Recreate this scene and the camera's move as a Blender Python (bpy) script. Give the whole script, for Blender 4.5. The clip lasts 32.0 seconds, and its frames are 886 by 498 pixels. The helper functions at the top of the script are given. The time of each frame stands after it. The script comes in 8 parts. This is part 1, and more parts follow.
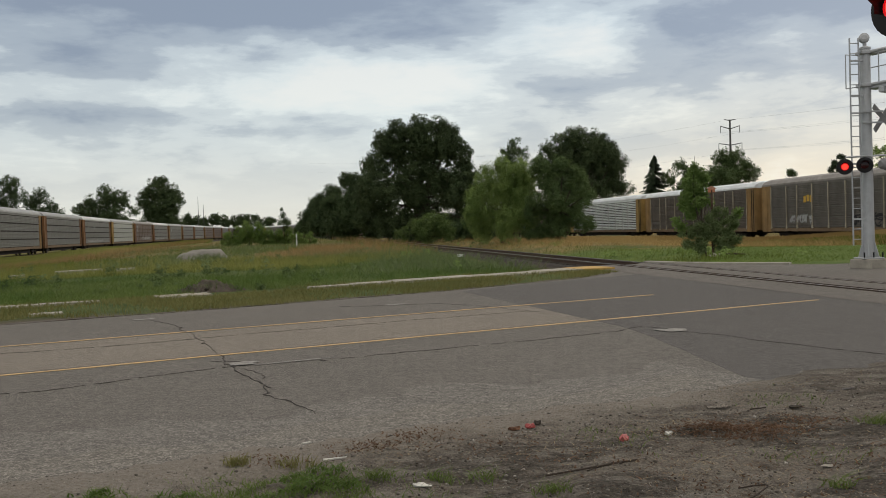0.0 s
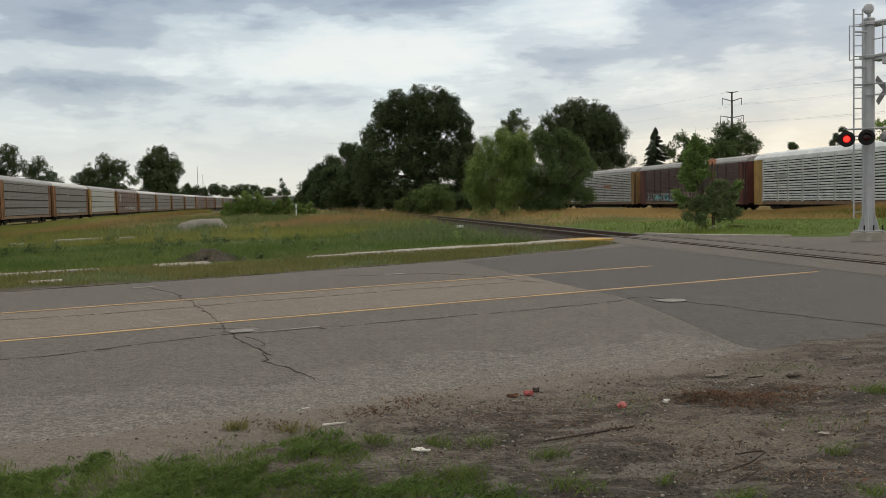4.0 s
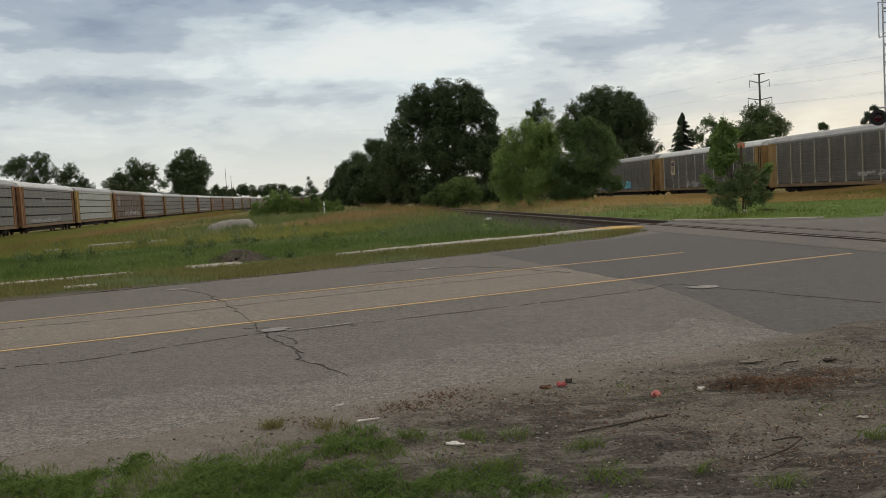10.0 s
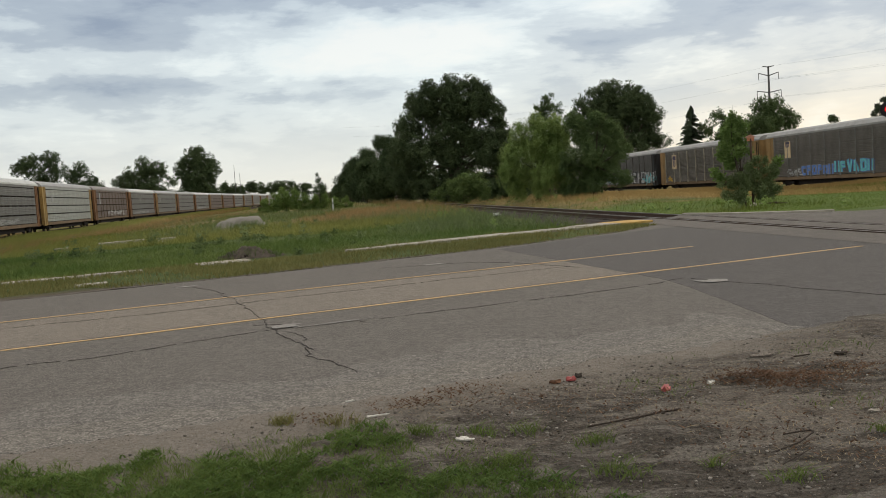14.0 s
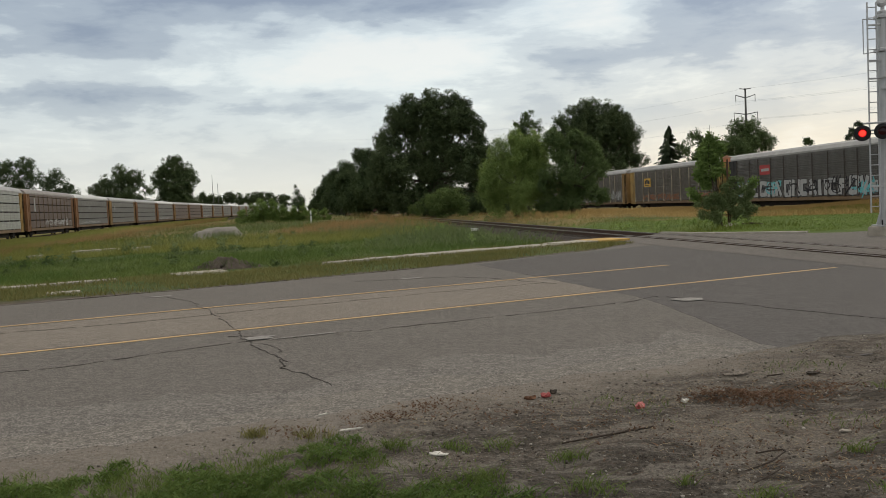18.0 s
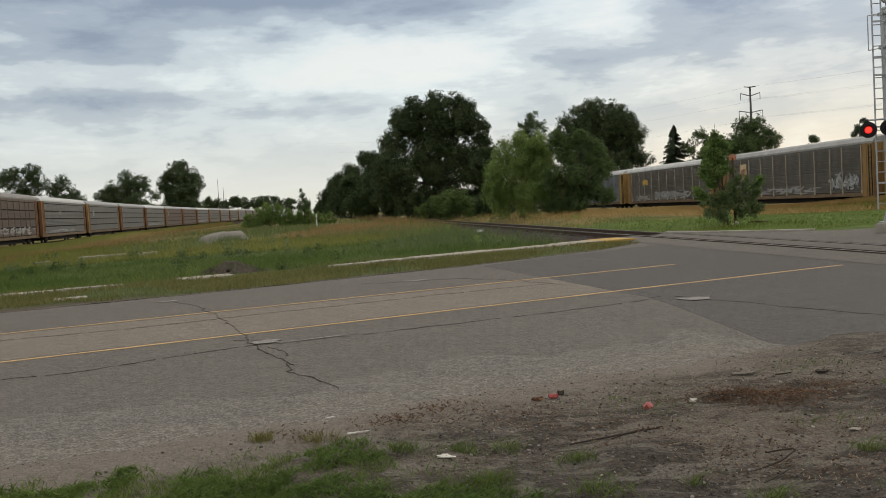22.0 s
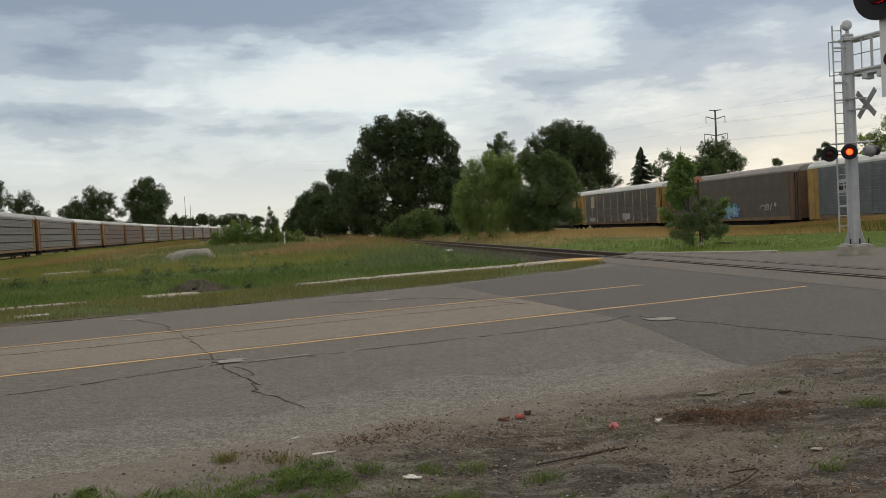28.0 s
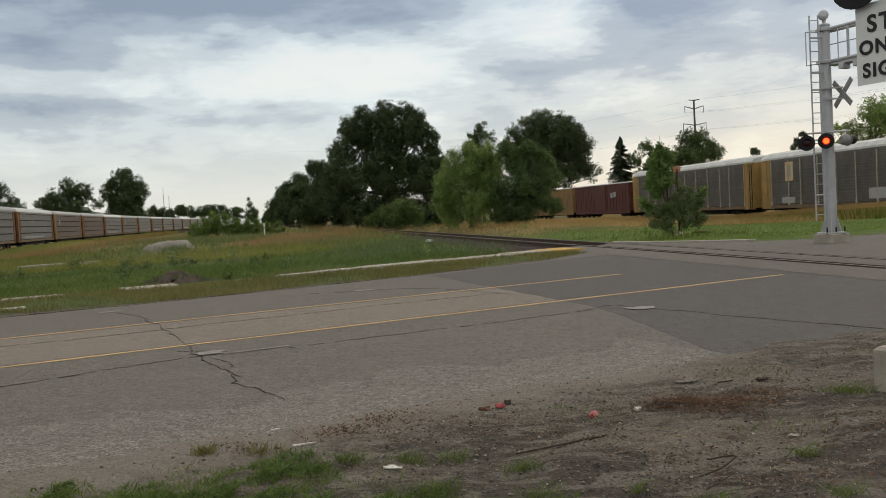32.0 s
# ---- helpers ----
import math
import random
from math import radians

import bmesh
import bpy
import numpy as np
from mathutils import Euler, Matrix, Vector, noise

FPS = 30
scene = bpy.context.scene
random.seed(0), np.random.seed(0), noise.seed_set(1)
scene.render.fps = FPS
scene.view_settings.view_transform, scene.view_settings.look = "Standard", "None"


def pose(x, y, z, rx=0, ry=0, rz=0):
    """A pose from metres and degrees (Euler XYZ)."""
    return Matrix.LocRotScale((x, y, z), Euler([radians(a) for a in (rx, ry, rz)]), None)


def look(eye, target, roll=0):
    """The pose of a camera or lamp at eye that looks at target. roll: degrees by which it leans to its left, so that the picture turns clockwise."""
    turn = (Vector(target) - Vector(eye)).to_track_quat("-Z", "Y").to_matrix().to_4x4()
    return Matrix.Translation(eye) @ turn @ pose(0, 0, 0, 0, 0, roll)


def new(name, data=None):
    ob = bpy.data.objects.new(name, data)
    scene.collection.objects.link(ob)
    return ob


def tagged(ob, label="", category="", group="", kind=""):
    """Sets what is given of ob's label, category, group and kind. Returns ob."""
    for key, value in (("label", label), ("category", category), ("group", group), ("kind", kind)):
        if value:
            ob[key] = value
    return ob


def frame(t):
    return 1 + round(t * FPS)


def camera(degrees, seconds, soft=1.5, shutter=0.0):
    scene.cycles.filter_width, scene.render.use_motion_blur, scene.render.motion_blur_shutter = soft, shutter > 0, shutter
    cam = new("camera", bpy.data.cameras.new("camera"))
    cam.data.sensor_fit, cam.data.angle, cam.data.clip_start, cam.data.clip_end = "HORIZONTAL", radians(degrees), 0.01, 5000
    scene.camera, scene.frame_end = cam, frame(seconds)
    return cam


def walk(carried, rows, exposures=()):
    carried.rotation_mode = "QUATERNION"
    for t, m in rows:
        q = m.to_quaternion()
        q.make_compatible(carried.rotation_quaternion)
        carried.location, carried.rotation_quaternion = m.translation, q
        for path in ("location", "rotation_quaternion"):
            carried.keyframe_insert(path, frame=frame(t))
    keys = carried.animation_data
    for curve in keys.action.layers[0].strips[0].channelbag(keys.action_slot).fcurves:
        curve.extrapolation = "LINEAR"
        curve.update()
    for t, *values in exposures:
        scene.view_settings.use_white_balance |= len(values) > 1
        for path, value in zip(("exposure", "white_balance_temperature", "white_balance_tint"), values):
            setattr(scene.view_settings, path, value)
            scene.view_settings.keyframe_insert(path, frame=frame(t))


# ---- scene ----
# ---- camera ----
cam = camera(53.59, 32.0, soft=0.9)

# seconds, place, yaw, pitch, roll
PATH = [
    (0, -0.010, -0.021, 1.735, -1.53, -1.34, -1.83),
    (0.5, -0.000, -0.024, 1.714, -1.42, -1.20, -1.22),
    (1, 0.000, -0.009, 1.706, -2.08, -2.37, -0.90),
    (1.5, -0.005, -0.004, 1.701, -1.95, -3.12, -1.18),
    (2, -0.003, -0.007, 1.707, -1.83, -3.46, -1.67),
    (2.5, -0.008, -0.015, 1.703, -1.80, -3.29, -1.65),
    (3, -0.008, -0.011, 1.704, -1.61, -3.25, -1.70),
    (3.5, -0.010, -0.011, 1.699, -1.59, -3.14, -1.52),
    (5.5, -0.012, -0.022, 1.703, -0.92, -3.56, -1.99),
    (6, -0.011, -0.031, 1.708, -0.70, -3.42, -2.30),
    (6.5, -0.015, -0.023, 1.706, -0.47, -3.55, -2.27),
    (7, -0.011, -0.020, 1.705, -0.41, -3.73, -2.36),
    (7.5, -0.012, -0.021, 1.705, -0.31, -3.67, -2.65),
    (8, -0.011, -0.027, 1.705, -0.05, -3.69, -2.78),
    (8.5, -0.007, -0.021, 1.702, 0.17, -3.63, -2.99),
    (9, -0.009, -0.019, 1.705, 0.01, -3.76, -3.23),
    (9.5, -0.009, -0.019, 1.707, 0.07, -3.68, -3.37),
    (10, -0.008, -0.015, 1.705, 0.39, -3.56, -3.40),
    (10.5, -0.001, -0.014, 1.704, 0.46, -3.61, -3.54),
    (11, -0.006, -0.016, 1.703, 0.15, -3.60, -3.42),
    (11.5, -0.007, -0.025, 1.706, -0.00, -3.43, -3.24),
    (12, -0.006, -0.026, 1.708, 0.19, -3.03, -3.26),
    (12.5, -0.001, -0.015, 1.705, 0.53, -3.13, -3.64),
    (13, -0.012, -0.021, 1.706, 0.57, -3.63, -3.62),
    (13.5, -0.009, -0.017, 1.705, 0.91, -3.81, -3.77),
    (15.5, -0.001, 0.008, 1.694, 1.00, -3.68, -3.94),
    (16, -0.001, 0.004, 1.696, -0.22, -3.51, -3.28),
    (16.5, -0.006, 0.002, 1.697, -0.25, -3.39, -3.10),
    (17, -0.006, 0.003, 1.695, 0.02, -3.46, -3.18),
    (17.5, -0.002, 0.004, 1.694, -0.16, -3.52, -3.17),
    (18, -0.002, -0.000, 1.697, -0.52, -2.94, -2.72),
    (18.5, 0.002, 0.008, 1.694, -0.81, -2.37, -2.32),
    (19, -0.003, 0.005, 1.692, -1.10, -2.33, -2.27),
    (19.5, 0.007, 0.017, 1.692, -1.14, -2.53, -2.63),
    (20, 0.005, 0.010, 1.697, -0.97, -2.49, -2.92),
    (20.5, 0.001, 0.009, 1.695, -0.76, -2.56, -2.92),
    (21, 0.007, 0.019, 1.695, -0.54, -2.71, -3.10),
    (21.5, 0.008, 0.014, 1.695, -0.22, -2.68, -3.27),
    (22, 0.002, 0.018, 1.695, -0.14, -2.80, -3.38),
    (22.5, 0.003, 0.014, 1.695, -0.20, -2.71, -3.45),
    (23, 0.005, 0.013, 1.693, -0.01, -2.37, -3.30),
    (23.5, 0.001, 0.011, 1.693, -0.45, -2.44, -3.17),
    (24, 0.006, 0.020, 1.693, -1.65, -2.66, -3.05),
    (24.5, 0.010, 0.033, 1.690, -2.61, -2.50, -2.68),
    (25, 0.010, 0.030, 1.691, -2.67, -2.32, -2.62),
    (25.5, 0.010, 0.030, 1.689, -2.25, -2.38, -2.71),
    (27.5, 0.012, 0.015, 1.701, -2.25, -1.73, -2.72),
    (28, 0.011, 0.014, 1.698, -2.25, -1.66, -2.92),
    (28.5, 0.013, 0.021, 1.694, -2.57, -1.83, -2.83),
    (29, 0.009, 0.010, 1.695, -2.68, -1.88, -2.70),
    (29.5, 0.010, 0.018, 1.695, -2.69, -2.14, -2.76),
    (30, 0.009, 0.010, 1.698, -2.23, -2.40, -3.04),
    (30.5, 0.017, 0.014, 1.698, -2.19, -2.49, -3.50),
    (31, 0.022, 0.025, 1.696, -2.44, -2.29, -3.62),
    (31.5, 0.023, 0.029, 1.692, -2.85, -2.27, -3.47),
    (32, 0.020, 0.026, 1.695, -3.48, -2.36, -3.15),
]


def aim(x, y, z, yaw, pitch, roll):
    a, b = radians(yaw), radians(pitch)
    eye = Vector((x, y, z))
    return look(eye, eye + Vector((-math.sin(a) * math.cos(b), math.cos(a) * math.cos(b), math.sin(b))), roll)


walk(cam, [(r[0], aim(*r[1:])) for r in PATH], exposures=[(0.0, -0.08), (1.0, -0.03), (3.0, 0.01), (6.0, 0.01), (9.0, -0.01), (10.0, -0.08), (11.0, -0.03), (12.0, 0.06), (13.0, 0.11), (16.0, -0.01), (18.0, 0.0), (20.0, -0.03), (25.0, -0.02), (32.0, -0.02)])

# ---- world and sun ----
world = bpy.data.worlds.new("overcast_sky")
scene.world = world
world.use_nodes = True


def build_sky():
    nt = world.node_tree
    nt.nodes.clear()
    N, K = nt.nodes.new, nt.links.new
    out, bg = N("ShaderNodeOutputWorld"), N("ShaderNodeBackground")
    tc, sep = N("ShaderNodeTexCoord"), N("ShaderNodeSeparateXYZ")
    K(tc.outputs["Generated"], sep.inputs[0])
    sky = N("ShaderNodeTexSky")
    sky.sky_type, sky.sun_disc = "NISHITA", False
    sky.sun_elevation, sky.sun_rotation = radians(32), radians(50)

    def maths(op, a, b=None, clamp=False):
        m = N("ShaderNodeMath")
        m.operation, m.use_clamp = op, clamp
        for i, v in enumerate((a, b)):
            if v is None:
                continue
            if isinstance(v, (int, float)):
                m.inputs[i].default_value = v
            else:
                K(v, m.inputs[i])
        return m.outputs[0]

    def cloud(sx, sy, sz, scale, detail, rough, shift, dist=0.0):
        mp, nz = N("ShaderNodeMapping"), N("ShaderNodeTexNoise")
        mp.inputs["Scale"].default_value = (sx, sy, sz)
        mp.inputs["Location"].default_value = shift
        K(tc.outputs["Generated"], mp.inputs[0])
        K(mp.outputs[0], nz.inputs["Vector"])
        nz.inputs["Scale"].default_value, nz.inputs["Detail"].default_value = scale, detail
        nz.inputs["Roughness"].default_value, nz.inputs["Distortion"].default_value = rough, dist
        return nz.outputs["Fac"]

    def ramp(fac, stops):
        r = N("ShaderNodeValToRGB")
        r.color_ramp.interpolation = "EASE"
        while len(r.color_ramp.elements) < len(stops):
            r.color_ramp.elements.new(0.5)
        for e, (p, c) in zip(r.color_ramp.elements, stops):
            e.position, e.color = p, (*c, 1)
        K(fac, r.inputs[0])
        return r.outputs[0]

    def mix(fac, a, b, kind="MIX"):
        m = N("ShaderNodeMix")
        m.data_type, m.blend_type = "RGBA", kind
        for s, v in ((m.inputs["Factor"], fac), (m.inputs["A"], a), (m.inputs["B"], b)):
            if isinstance(v, (int, float)):
                s.default_value = v
            elif isinstance(v, tuple):
                s.default_value = (*v, 1)
            else:
                K(v, s)
        return m.outputs["Result"]

    z = sep.outputs["Z"]
    # veil of high cloud: pale low down, cooler higher up, creamy towards the sun on the right
    veil = ramp(maths("MULTIPLY", z, 2.2, True), [(0.0, (0.66, 0.67, 0.63)), (0.10, (0.69, 0.71, 0.69)), (0.28, (0.69, 0.745, 0.745)), (0.55, (0.575, 0.65, 0.69)), (0.8, (0.82, 0.81, 0.78)), (1.0, (1.05, 1.00, 0.92))])
    warm = maths("MULTIPLY", maths("ADD", sep.outputs["X"], 0.02), 2.6, True)
    low = maths("SUBTRACT", 1.0, maths("MULTIPLY", z, 4.6, True), True)
    veil = mix(maths("MULTIPLY", warm, low), veil, (0.685, 0.612, 0.515))
    # heaped and ragged sheets of blue-grey cloud
    a = cloud(1.0, 1.0, 2.6, 3.4, 7.0, 0.55, (4.3, 1.7, 0.9), 0.5)
    b = cloud(1.0, 1.0, 3.4, 8.0, 6.0, 0.56, (0.4, 7.1, 2.2), 0.3)
    c = cloud(1.0, 1.0, 4.0, 19.0, 6.0, 0.58, (2.4, 3.1, 5.2), 0.2)
    s = maths("ADD", maths("MULTIPLY", a, 0.44), maths("ADD", maths("MULTIPLY", b, 0.36), maths("MULTIPLY", c, 0.20)))
    px = maths("ADD", sep.outputs["X"], maths("MULTIPLY", maths("SUBTRACT", b, 0.5), 0.12))
    pz = maths("ADD", z, maths("MULTIPLY", maths("SUBTRACT", cloud(1.0, 1.0, 2.0, 7.0, 4.0, 0.55, (1.0, 2.0, 3.0), 0.3), 0.5), 0.045))
    ahead = maths("MULTIPLY", maths("ADD", sep.outputs["Y"], 0.1), 3.0, True)
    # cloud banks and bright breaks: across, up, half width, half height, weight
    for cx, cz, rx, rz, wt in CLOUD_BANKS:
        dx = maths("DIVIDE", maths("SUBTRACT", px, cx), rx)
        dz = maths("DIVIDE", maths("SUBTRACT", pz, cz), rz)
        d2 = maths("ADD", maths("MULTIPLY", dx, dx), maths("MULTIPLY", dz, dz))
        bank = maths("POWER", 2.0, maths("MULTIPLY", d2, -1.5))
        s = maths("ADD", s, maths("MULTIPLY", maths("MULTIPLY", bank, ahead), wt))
    dark = ramp(s, [(0.42, (0, 0, 0)), (0.50, (0.30, 0.30, 0.30)), (0.58, (0.68, 0.68, 0.68)), (0.72, (1, 1, 1))])
    fade = maths("MULTIPLY", maths("SUBTRACT", z, 0.02), 9.0, True)
    thin = maths("SUBTRACT", 1.0, maths("MULTIPLY", maths("SUBTRACT", z, 0.30), 4.0, True), True)
    fade = maths("MULTIPLY", fade, maths("ADD", maths("MULTIPLY", thin, 0.8), 0.2))
    col = mix(maths("MULTIPLY", dark, fade), veil, (0.232, 0.277, 0.355))
    bright = ramp(s, [(0.32, (1, 1, 1)), (0.46, (0, 0, 0))])
    col = mix(maths("MULTIPLY", bright, 0.7), col, (0.80, 0.80, 0.765))
    air = N("ShaderNodeMix")
    air.data_type, air.blend_type = "RGBA", "ADD"
    air.inputs["Factor"].default_value = 0.02
    K(mix(1.0, col, (1.015, 1.0, 0.975), "MULTIPLY"), air.inputs["A"])
    K(sky.outputs[0], air.inputs["B"])
    K(air.outputs["Result"], bg.inputs[0])
    bg.inputs[1].default_value = SKY
    K(bg.outputs[0], out.inputs[0])


SKY = 1.0
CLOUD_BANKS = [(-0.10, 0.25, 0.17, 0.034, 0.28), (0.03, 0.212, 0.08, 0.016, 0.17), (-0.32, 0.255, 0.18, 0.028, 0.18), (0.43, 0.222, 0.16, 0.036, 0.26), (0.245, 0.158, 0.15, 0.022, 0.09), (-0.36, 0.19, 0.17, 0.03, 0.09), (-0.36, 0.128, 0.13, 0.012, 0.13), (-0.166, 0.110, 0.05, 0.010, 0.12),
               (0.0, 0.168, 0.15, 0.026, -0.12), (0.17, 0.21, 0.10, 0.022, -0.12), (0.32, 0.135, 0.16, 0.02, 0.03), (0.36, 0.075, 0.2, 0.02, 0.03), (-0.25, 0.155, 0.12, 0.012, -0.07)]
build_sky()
sun = new("sun", bpy.data.lights.new("sun", "SUN"))
sun.data.energy, sun.data.angle, sun.data.color = 0.65, radians(25), (1.0, 0.90, 0.74)
sun.matrix_world = look((60, 50, 50), (0, 0, 0))

# ---- materials ----


class Mat:
    """A small builder of node materials."""

    def __init__(self, name, rough=0.8, metal=0.0, spec=0.3):
        self.m = bpy.data.materials.new(name)
        self.m.use_nodes = True
        self.t = self.m.node_tree
        self.p = self.t.nodes["Principled BSDF"]
        self.p.inputs["Roughness"].default_value = rough
        self.p.inputs["Metallic"].default_value = metal
        self.p.inputs["Specular IOR Level"].default_value = spec
        self.co = self.n("ShaderNodeTexCoord").outputs["Object"]
        self.wo = self.n("ShaderNodeNewGeometry")

    def n(self, kind):
        return self.t.nodes.new(kind)

    def put(self, sock, v):
        if isinstance(v, (int, float)):
            sock.default_value = v
        elif isinstance(v, tuple):
            sock.default_value = (*v, 1) if len(sock.default_value) == 4 else v
        else:
            self.t.links.new(v, sock)

    def noise(self, scale, detail=4, rough=0.55, at=None, squash=None, dist=0.0):
        z = self.n("ShaderNodeTexNoise")
        z.inputs["Scale"].default_value, z.inputs["Detail"].default_value = scale, detail
        z.inputs["Roughness"].default_value, z.inputs["Distortion"].default_value = rough, dist
        src = at or self.co
        if squash:
            mp = self.n("ShaderNodeMapping")
            mp.inputs["Scale"].default_value = squash
            self.t.links.new(src, mp.inputs[0])
            src = mp.outputs[0]
        self.t.links.new(src, z.inputs["Vector"])
        return z.outputs["Fac"]

    def ramp(self, fac, *stops):
        r = self.n("ShaderNodeValToRGB")
        while len(r.color_ramp.elements) < len(stops):
            r.color_ramp.elements.new(0.5)
        for e, (p, c) in zip(r.color_ramp.elements, stops):
            e.position = p
            e.color = (c, c, c, 1) if isinstance(c, (int, float)) else (*c, 1)
        self.put(r.inputs[0], fac)
        return r.outputs[0]

    def mix(self, fac, a, b, kind="MIX"):
        m = self.n("ShaderNodeMix")
        m.data_type, m.blend_type = "RGBA", kind
        for s, v in ((m.inputs["Factor"], fac), (m.inputs["A"], a), (m.inputs["B"], b)):
            self.put(s, v)
        return m.outputs["Result"]

    def math(self, op, a, b=None, clamp=False):
        m = self.n("ShaderNodeMath")
        m.operation, m.use_clamp = op, clamp
        self.put(m.inputs[0], a)
        if b is not None:
            self.put(m.inputs[1], b)
        return m.outputs[0]

    def random(self):
        return self.n("ShaderNodeObjectInfo").outputs["Random"]

    def island(self):
        return self.wo.outputs["Random Per Island"]

    def place(self):
        return self.wo.outputs["Position"]

    def color(self, c):
        self.put(self.p.inputs["Base Color"], c)
        return self

    def rough(self, c):
        self.put(self.p.inputs["Roughness"], c)
        return self

    def bump(self, h, strength=0.3, dist=0.02):
        b = self.n("ShaderNodeBump")
        b.inputs["Strength"].default_value, b.inputs["Distance"].default_value = strength, dist
        self.put(b.inputs["Height"], h)
        self.t.links.new(b.outputs[0], self.p.inputs["Normal"])
        return self

    def done(self):
        return self.m


def mul(c, k):
    return tuple(min(1.0, v * k) for v in c)


def asphalt(name, base, speck, grain=55.0):
    """Coarse grit of light and dark stones, worn more in some places, with broad stains."""
    m = Mat(name, 0.95, 0, 0.2)
    at = m.place()
    fine = m.noise(grain, 3, 0.8, at)
    coarse = m.noise(grain * 0.36, 4, 0.8, at)
    mid = m.noise(2.2, 6, 0.65, at)
    big = m.noise(0.35, 4, 0.6, at)
    worn = m.ramp(m.noise(5.0, 5, 0.7, at), (0.35, 0.55), (0.62, 1.0))
    c = m.mix(m.ramp(mid, (0.35, 0.0), (0.7, 1.0)), mul(base, 0.82), mul(base, 1.14))
    c = m.mix(m.ramp(big, (0.4, 0.0), (0.65, 0.5)), c, mul(base, 0.78))
    for fac, k in ((m.ramp(coarse, (0.53, 0.0), (0.66, 0.9 * speck)), 1.9), (m.ramp(coarse, (0.35, 0.9 * speck), (0.47, 0.0)), 0.40), (m.ramp(fine, (0.54, 0.0), (0.62, speck)), 2.4), (m.ramp(fine, (0.38, speck), (0.46, 0.0)), 0.32)):
        c = m.mix(m.math("MULTIPLY", fac, worn), c, mul(base, k))
    stone = m.noise(grain * 0.17, 5, 0.85, at)
    c = m.mix(m.ramp(stone, (0.54, 0.0), (0.64, 0.7 * speck)), c, mul(base, 1.65))
    c = m.mix(m.ramp(stone, (0.36, 0.7 * speck), (0.46, 0.0)), c, mul(base, 0.5))
    m.color(c).bump(fine, 0.6, 0.01)
    return m.done()


MAT_ROAD = asphalt("worn_asphalt", (0.120, 0.110, 0.099), 1.0)
MAT_PALE = asphalt("bleached_asphalt", (0.168, 0.148, 0.125), 1.0)
MAT_DARK = asphalt("newer_asphalt", (0.087, 0.081, 0.077), 0.95, 58.0)
MAT_CROSS = asphalt("crossing_surface", (0.120, 0.109, 0.098), 0.7, 60.0)
MAT_EDGE = asphalt("dusty_asphalt_edge", (0.149, 0.137, 0.121), 0.9, 54.0)
MAT_WEAR = asphalt("gritty_asphalt", (0.138, 0.128, 0.116), 1.0, 54.0)
MAT_CRACK = asphalt("crack_filler_and_lip_shade", (0.045, 0.040, 0.036), 0.6)


# dark brown that paints in the shade of a deep groove
def m_groove():
    m = Mat("shaded_flangeway", 1.0, 0, 0.0)
    a = m.noise(6, 5, 0.7, m.place())
    return m.color(m.mix(m.ramp(a, (0.4, 0.0), (0.65, 1.0)), (0.016, 0.012, 0.010), (0.055, 0.042, 0.034))).done()


MAT_GROOVE = m_groove()
MAT_FILL = asphalt("pale_cement_patch", (0.23, 0.22, 0.205), 0.6, 50.0)


def m_paint():
    m = Mat("worn_yellow_paint", 0.75)
    at = m.place()
    w = m.noise(14, 6, 0.7, at)
    g = m.noise(80, 2, 0.6, at)
    c = m.mix(m.ramp(w, (0.46, 0.0), (0.64, 0.75)), (0.47, 0.305, 0.130), (0.20, 0.160, 0.11))
    c = m.mix(m.ramp(g, (0.5, 0.0), (0.75, 0.6)), c, (0.54, 0.385, 0.19))
    return m.color(c).done()


MAT_YELLOW_LINE = m_paint()


def m_concrete(name, base):
    m = Mat(name, 0.9)
    at = m.place()
    a, b = m.noise(3, 6, 0.6, at), m.noise(60, 3, 0.6, at)
    c = m.mix(m.ramp(a, (0.35, 0.0), (0.7, 1.0)), mul(base, 0.75), mul(base, 1.15))
    c = m.mix(m.ramp(b, (0.45, 0.0), (0.75, 0.45)), c, mul(base, 0.55))
    return m.color(c).bump(b, 0.3, 0.005).done()


MAT_CONCRETE = m_concrete("pale_concrete", (0.36, 0.335, 0.285))
MAT_BLOCK = m_concrete("foundation_concrete", (0.36, 0.33, 0.28))
MAT_TACTILE = m_concrete("yellow_tactile_pad", (0.50, 0.32, 0.10))


# packed pale soil and darker soil on the near verge: x, y, reach, weight
DIRT_PATCHES = [(2.3, 6.0, 0.9, 0.24), (3.0, 6.3, 0.8, 0.21), (1.0, 5.1, 0.9, -0.24), (0.75, 6.5, 0.7, -0.18), (2.0, 5.0, 0.6, -0.15), (3.2, 5.1, 0.9, -0.21), (-0.1, 6.4, 0.6, -0.15), (1.7, 4.4, 0.9, -0.18), (2.08, 6.33, 0.32, 0.3), (2.57, 5.76, 0.3, 0.28), (2.37, 6.03, 0.24, -0.4), (1.88, 5.53, 0.3, 0.26), (2.44, 5.42, 0.28, -0.35), (2.12, 7.01, 0.22, -0.35), (0.79, 6.33, 0.3, -0.3), (1.4, 5.62, 0.3, -0.3), (2.68, 6.49, 0.25, -0.3)]


